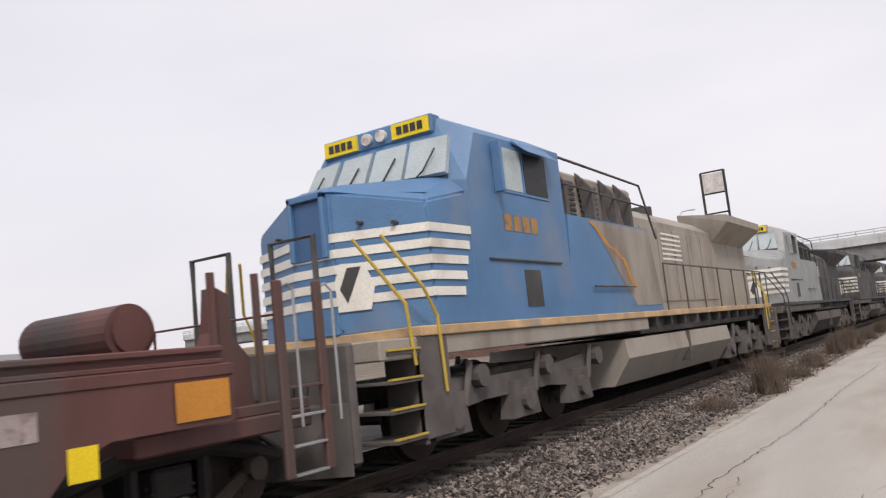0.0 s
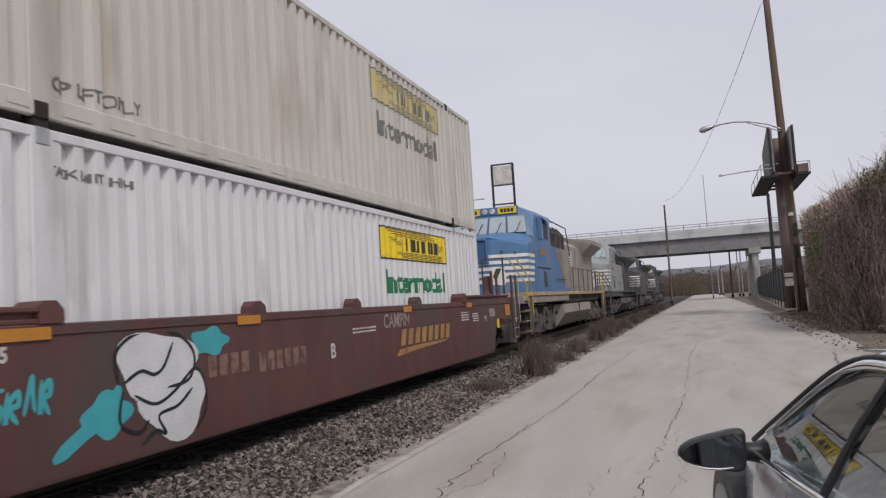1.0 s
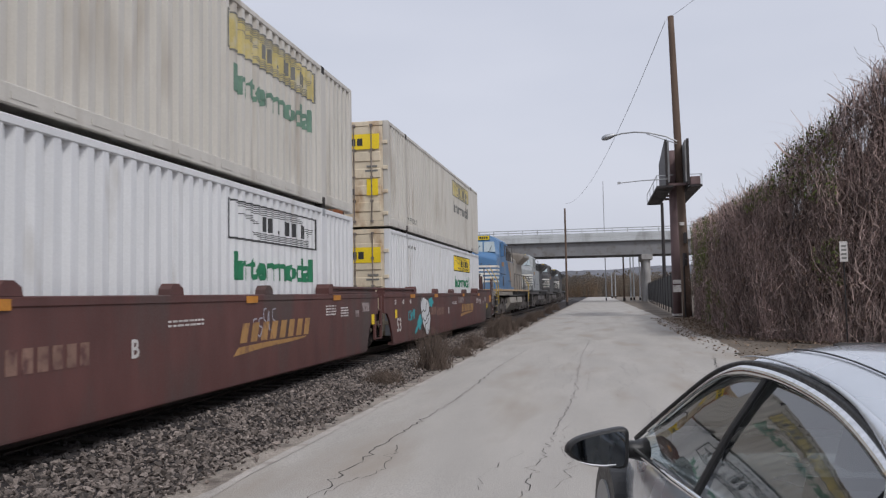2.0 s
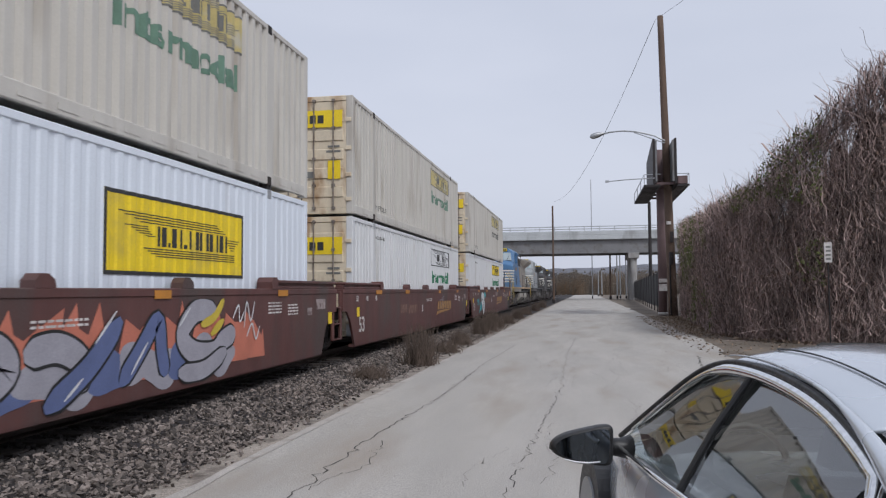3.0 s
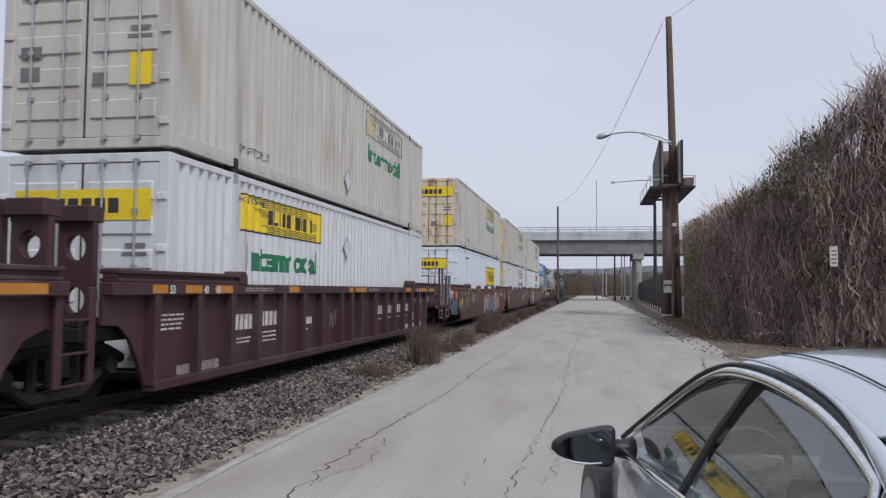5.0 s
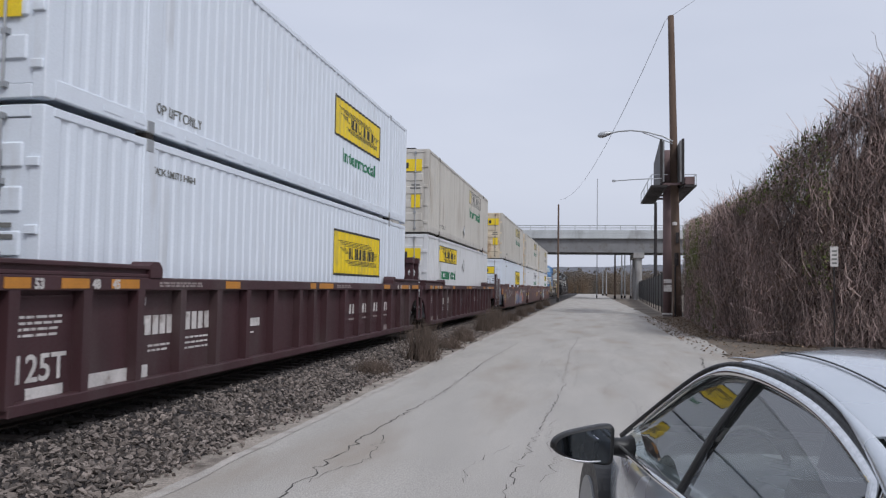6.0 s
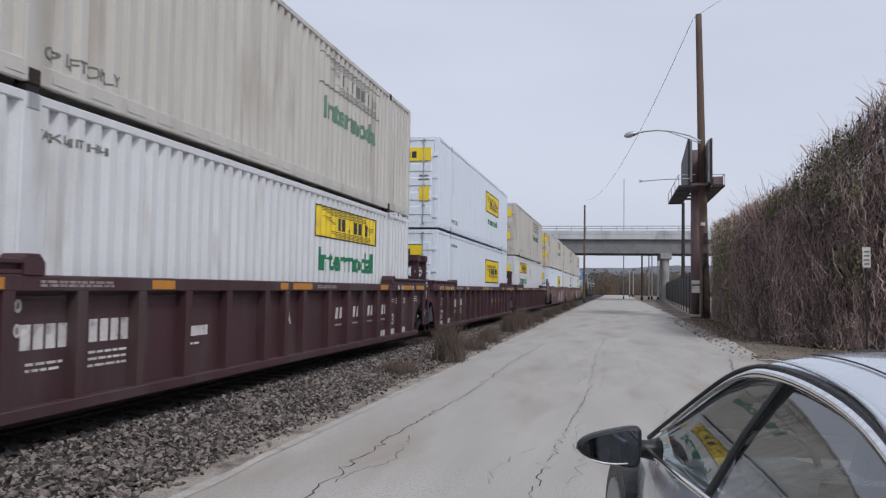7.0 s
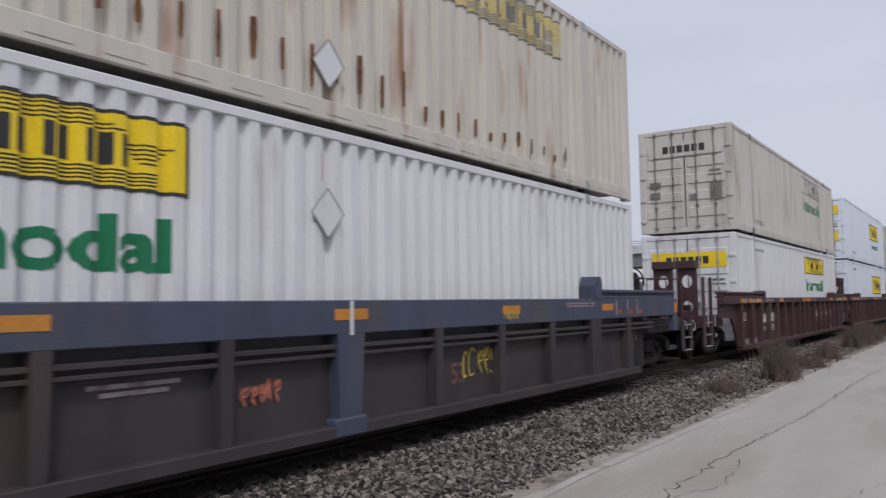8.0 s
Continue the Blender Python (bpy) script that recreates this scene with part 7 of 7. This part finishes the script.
def sedan():
    car = thing("parked_car", "silver grey sedan with chrome window trim, parked on the lane", "car", m=pose(1.12, 3.44, -0.02, 0, 2.5, 10))
    b = B()
    rings = []
    for y, hw, zs, zc in car_stations():
        half = [(hw * .80, .20), (hw * .96, .30), (hw, .52), (hw * .985, .70 if zs > .75 else zs * .85), (hw * .93, zs - .03), (hw * .86, zs), (hw * .5, zc - .008), (0, zc)]
        ring = [(-x, z) for x, z in half] + [(x, z) for x, z in half[-2::-1]]
        rings.append([b.verts.new((x, y, z)) for x, z in ring])
    for p, q in zip(rings[:-1], rings[1:]):
        for k in range(len(p) - 1):
            b.faces.new((p[k], p[k + 1], q[k + 1], q[k]))
        b.faces.new((p[-1], p[0], q[0], q[-1]))
    b.faces.new(rings[0][::-1])
    b.faces.new(rings[-1])
    bmesh.ops.recalc_face_normals(b, faces=b.faces[:])
    body = part("body", b, CAR_PAINT, car, smooth=True)
    sub = body.modifiers.new("round", 'SUBSURF')
    sub.levels = sub.render_levels = 1
    # roof shell
    rail = [(1.02, .80, .885), (.64, .72, 1.10), (.31, .64, 1.285), (.10, .592, 1.355), (-.15, .58, 1.372), (-.45, .58, 1.360), (-.75, .59, 1.322), (-1.02, .615, 1.252), (-1.30, .66, 1.15), (-1.58, .72, 1.04)]
    crown = [(1.02, .905), (.64, 1.135), (.31, 1.340), (.10, 1.425), (-.15, 1.452), (-.45, 1.447), (-.75, 1.405), (-1.02, 1.345), (-1.30, 1.24), (-1.58, 1.10)]

    def smooth(rows, m=4):
        """More rows along the same curve."""
        out = []
        for i in range(len(rows) - 1):
            p0, p1, p2, p3 = rows[max(i - 1, 0)], rows[i], rows[i + 1], rows[min(i + 2, len(rows) - 1)]
            for k in range(m):
                t = k / m
                out.append(tuple(.5 * (2 * p1[q] + (p2[q] - p0[q]) * t + (2 * p0[q] - 5 * p1[q] + 4 * p2[q] - p3[q]) * t * t + (3 * p1[q] - p0[q] - 3 * p2[q] + p3[q]) * t ** 3) for q in range(len(p1))))
        return out + [rows[-1]]
    rail, crown = smooth(rail), smooth(crown)

    def sheet(i0, i1, lift=0.0, inner=0.0):
        bb = B()
        rows = []
        for i in range(i0, i1 + 1):
            (y, hw, zr), (_, zc) = rail[i], crown[i]
            hw -= inner
            row = []
            for k in range(9):
                u = -1 + k / 4
                row.append(bb.verts.new((hw * u, y, zr + (zc - zr) * (1 - abs(u) ** 2.6) + lift)))
            rows.append(row)
        for p, q in zip(rows[:-1], rows[1:]):
            for k in range(8):
                bb.faces.new((p[k], q[k], q[k + 1], p[k + 1]))
        bb.normal_update()
        if sum(f.normal.z for f in bb.faces) < 0:
            bmesh.ops.reverse_faces(bb, faces=bb.faces[:])
        return bb
    roof = part("roof", sheet(12, 28), CAR_PAINT, car, smooth=True)
    sol = roof.modifiers.new("thick", 'SOLIDIFY')
    sol.thickness, sol.offset = .03, -1
    sub = roof.modifiers.new("round", 'SUBSURF')
    sub.levels = sub.render_levels = 2
    ws = part("windscreen", sheet(0, 12, 0, .04), CAR_GLASS, car, smooth=True)
    rw = part("rear_window", sheet(28, 36, 0, .04), CAR_GLASS, car, smooth=True)
    for ob in (ws, rw):
        ob.visible_shadow = False
    for x in (-.44, .44):
        b = B()
        loft(b, [(x, rail[i][0], rail[i][2] + (crown[i][1] - rail[i][2]) * (1 - abs(x / rail[i][1]) ** 2.6) + .004) for i in range(14, 27)], [.0035] * 13, 6)
        part("roof_seam", b, RUBBER, roof)
    for s in (-1, 1):
        # pillars: a painted arch from cowl to rear deck, black inside it, chrome along the glass
        arch = [(s * (hw + .012), y, z) for y, hw, z in rail]
        b = B()
        loft(b, [(x + s * .004, y, z + (.012 if s < 0 else .0)) for x, y, z in arch[12:]], [.002 + .0006 * i + .04 * max(0.0, (i - 14) / 10) for i in range(len(arch) - 12)], 8)
        part("roof_side_rail", b, CAR_PAINT, car, smooth=True)
        b = B()
        loft(b, [(x + s * .012, y - .006, z - .016) for x, y, z in arch[:34]], [.013] * 34, 8)
        part("window_seal", b, RUBBER, car, smooth=True)
        b = B()
        loft(b, [(x + s * .026, y - .016, z - .044) for x, y, z in arch[2:31]] + [(s * .72, -1.22, 1.05), (s * .79, -1.24, .93)], [.009] * 6 + [.011, .013, .015, .018, .021] + [.023] * 18 + [.02, .014], 8)
        loft(b, [(s * .905, .86, .865), (s * .91, 0, .885), (s * .90, -.7, .905), (s * .86, -1.24, .925)], [.013] * 4, 8)
        part("chrome_trim", b, CHROME, car, "bright chrome strip round the side windows", smooth=True)
        # panes
        def belt(y):
            return s * (.835 + .02 * (1 - abs(y))), .875 - .04 * y

        def top(y):
            ys = [r[0] for r in rail][::-1]
            return s * (float(np.interp(y, ys, [r[1] for r in rail][::-1])) + .006), float(np.interp(y, ys, [r[2] for r in rail][::-1])) - .035
        for ya, yb in ((.90, -.17), (-.24, -1.14)):
            b = B()
            last = None
            for k in range(9):
                y = ya + (yb - ya) * k / 8
                (xb, zb_), (xt, zt_) = belt(y), top(y)
                col = [b.verts.new((xb + (xt - xb) * t + s * .018 * math.sin(math.pi * t), y, zb_ + (zt_ - zb_) * t)) for t in (0, .25, .5, .75, 1)]
                if last:
                    for j in range(4):
                        b.faces.new((last[j], last[j + 1], col[j + 1], col[j]))
                last = col
            b.normal_update()
            if sum(f.normal.x for f in b.faces) * s < 0:
                bmesh.ops.reverse_faces(b, faces=b.faces[:])
            pane = part("side_window", b, CAR_GLASS, car, smooth=True)
            pane.visible_shadow = False
        b = B()
        (xb, zb_), (xt, zt_) = belt(-.205), top(-.205)
        loft(b, [(xb + s * .012, -.165, zb_ - .01), ((xb + xt) / 2 + s * .03, -.195, (zb_ + zt_) / 2), (xt + s * .018, -.225, zt_ + .01)], [.016, .015, .013], 8)
        part("door_pillar", b, RUBBER, car)
        # door mirror
        b = B()
        mx, mz = s * 1.10, .885
        # drop-shaped outline: blunt and tall at the door, tapering and low outside
        shape = []
        for k in range(24):
            a = 2 * math.pi * k / 24
            e = .38 if math.cos(a) > 0 else .66
            cx = math.copysign(abs(math.cos(a)) ** e, math.cos(a))
            cz = math.copysign(abs(math.sin(a)) ** e, math.sin(a))
            shape.append((.124 * cx, cz * (.056 + .012 * cx) + (.016 * cx if cz > 0 else -.004 * cx)))
        rows = []
        for yy, k in ((.580, .95), (.584, 1.0), (.60, 1.05), (.63, 1.06), (.66, 1.0), (.69, .86), (.715, .62), (.735, .3)):
            rows.append([b.verts.new((mx - s * px_ * k * 1.15, yy, mz + pz_ * k * 1.32)) for px_, pz_ in shape])
        for p, q in zip(rows[:-1], rows[1:]):
            for k in range(len(shape)):
                b.faces.new((p[k], p[(k + 1) % len(shape)], q[(k + 1) % len(shape)], q[k]))
        b.faces.new(rows[-1])
        b.faces.new(rows[0])
        bmesh.ops.recalc_face_normals(b, faces=b.faces[:])
        loft(b, [(s * .84, .72, .865), (s * .90, .71, .865), (s * 1.0, .68, .875)], [.06, .045, .036], 8)
        m = part("door_mirror", b, RUBBER, car, "black door mirror", smooth=True)
        b = B()
        f = b.faces.new([b.verts.new((mx - s * px_ * 1.02, .579, mz + pz_ * 1.17)) for px_, pz_ in shape])
        g = bmesh.ops.extrude_face_region(b, geom=[f])["geom"]
        bmesh.ops.translate(b, vec=(0, -.006, 0), verts=[v for v in g if isinstance(v, bmesh.types.BMVert)])
        bmesh.ops.recalc_face_normals(b, faces=b.faces[:])
        part("mirror_glass", b, MIRROR, m)
        b = B()
        loft(b, [(mx - .085, .574, mz - .06), (mx - .03, .573, mz - .072), (mx + .03, .573, mz - .074), (mx + .085, .574, mz - .066)], [.003, .006, .006, .003], 6)
        part("chrome_lip", b, CHROME, m)
        # handles and seams
        for y in (-.05, -1.02):
            b = B()
            loft(b, [(s * .905, y, .80), (s * .935, y - .04, .81), (s * .935, y - .16, .81), (s * .905, y - .2, .80)], [.014] * 4, 6)
            part("door_handle", b, CHROME, car)
        for y in (1.45, -1.45):
            b = B()
            tube(b, (s * .70, y, .33), (s * .90, y, .33), .33, n=28)
            w = part("wheel", b, RUBBER, car)
            b = B()
            tube(b, (s * .88, y, .33), (s * .912, y, .33), .22, n=20)
            part("rim", b, STEEL, w)
    # inside: seats, wheel and shelf seen through the glass
    for x in (-.38, .38):
        b = B()
        box(b, x - .25, x + .25, -.35, .2, .42, .60, .05)
        hull(b, [(x - .24, -.30, .55), (x + .24, -.30, .55), (x - .22, -.50, 1.02), (x + .22, -.50, 1.02), (x - .24, -.42, .55), (x + .24, -.42, .55), (x - .22, -.60, 1.0), (x + .22, -.60, 1.0)])
        hull(b, [(x - .12, -.48, 1.06), (x + .12, -.48, 1.06), (x - .10, -.52, 1.22), (x + .10, -.52, 1.22), (x - .12, -.60, 1.06), (x + .12, -.60, 1.06), (x - .10, -.60, 1.22), (x + .10, -.60, 1.22)])
        part("seat", b, SEAT, car, "grey front seat with headrest")
    b = B()
    hull(b, [(-.7, -1.0, .45), (.7, -1.0, .45), (-.7, -1.15, .98), (.7, -1.15, .98), (-.7, -1.4, .5), (.7, -1.4, .5), (-.68, -1.55, 1.0), (.68, -1.55, 1.0)])
    part("rear_bench", b, SEAT, car)
    b = B()
    hull(b, [(-.75, .55, .70), (.75, .55, .70), (-.75, .60, .97), (.75, .60, .97), (-.75, 1.0, .95), (.75, 1.0, .95)])
    part("dashboard", b, RUBBER, car)
    b = B()
    pts = [(-.38 + .18 * math.cos(t), .42 + .05 * math.sin(t), .86 + .17 * math.sin(t)) for t in [2 * math.pi * k / 20 for k in range(21)]]
    loft(b, pts, [.016] * 21, 6)
    part("steering_wheel", b, RUBBER, car)
    for x in (-.62, .62):
        b = B()
        box(b, x - .14, x + .14, -2.33, -2.2, .70, .84, .03)
        part("tail_lamp", b, ORANGE, car)
    return car


sedan()


# ---- what moves ----
def motions():
    for ob, y, z in ROLLING:
        walk(ob, [(t, pose(TRACK_X, y + SPEED * t, z)) for t in (0.0, 2.0, 4.0, 6.0, 8.0)])

    for w, y, h, r in WHEELSETS:
        turn = SPEED / r / FPS
        walk(w, [(k / FPS, pose(0, y, h, -math.degrees(turn) * k)) for k in range(8 * FPS + 1)])


motions()
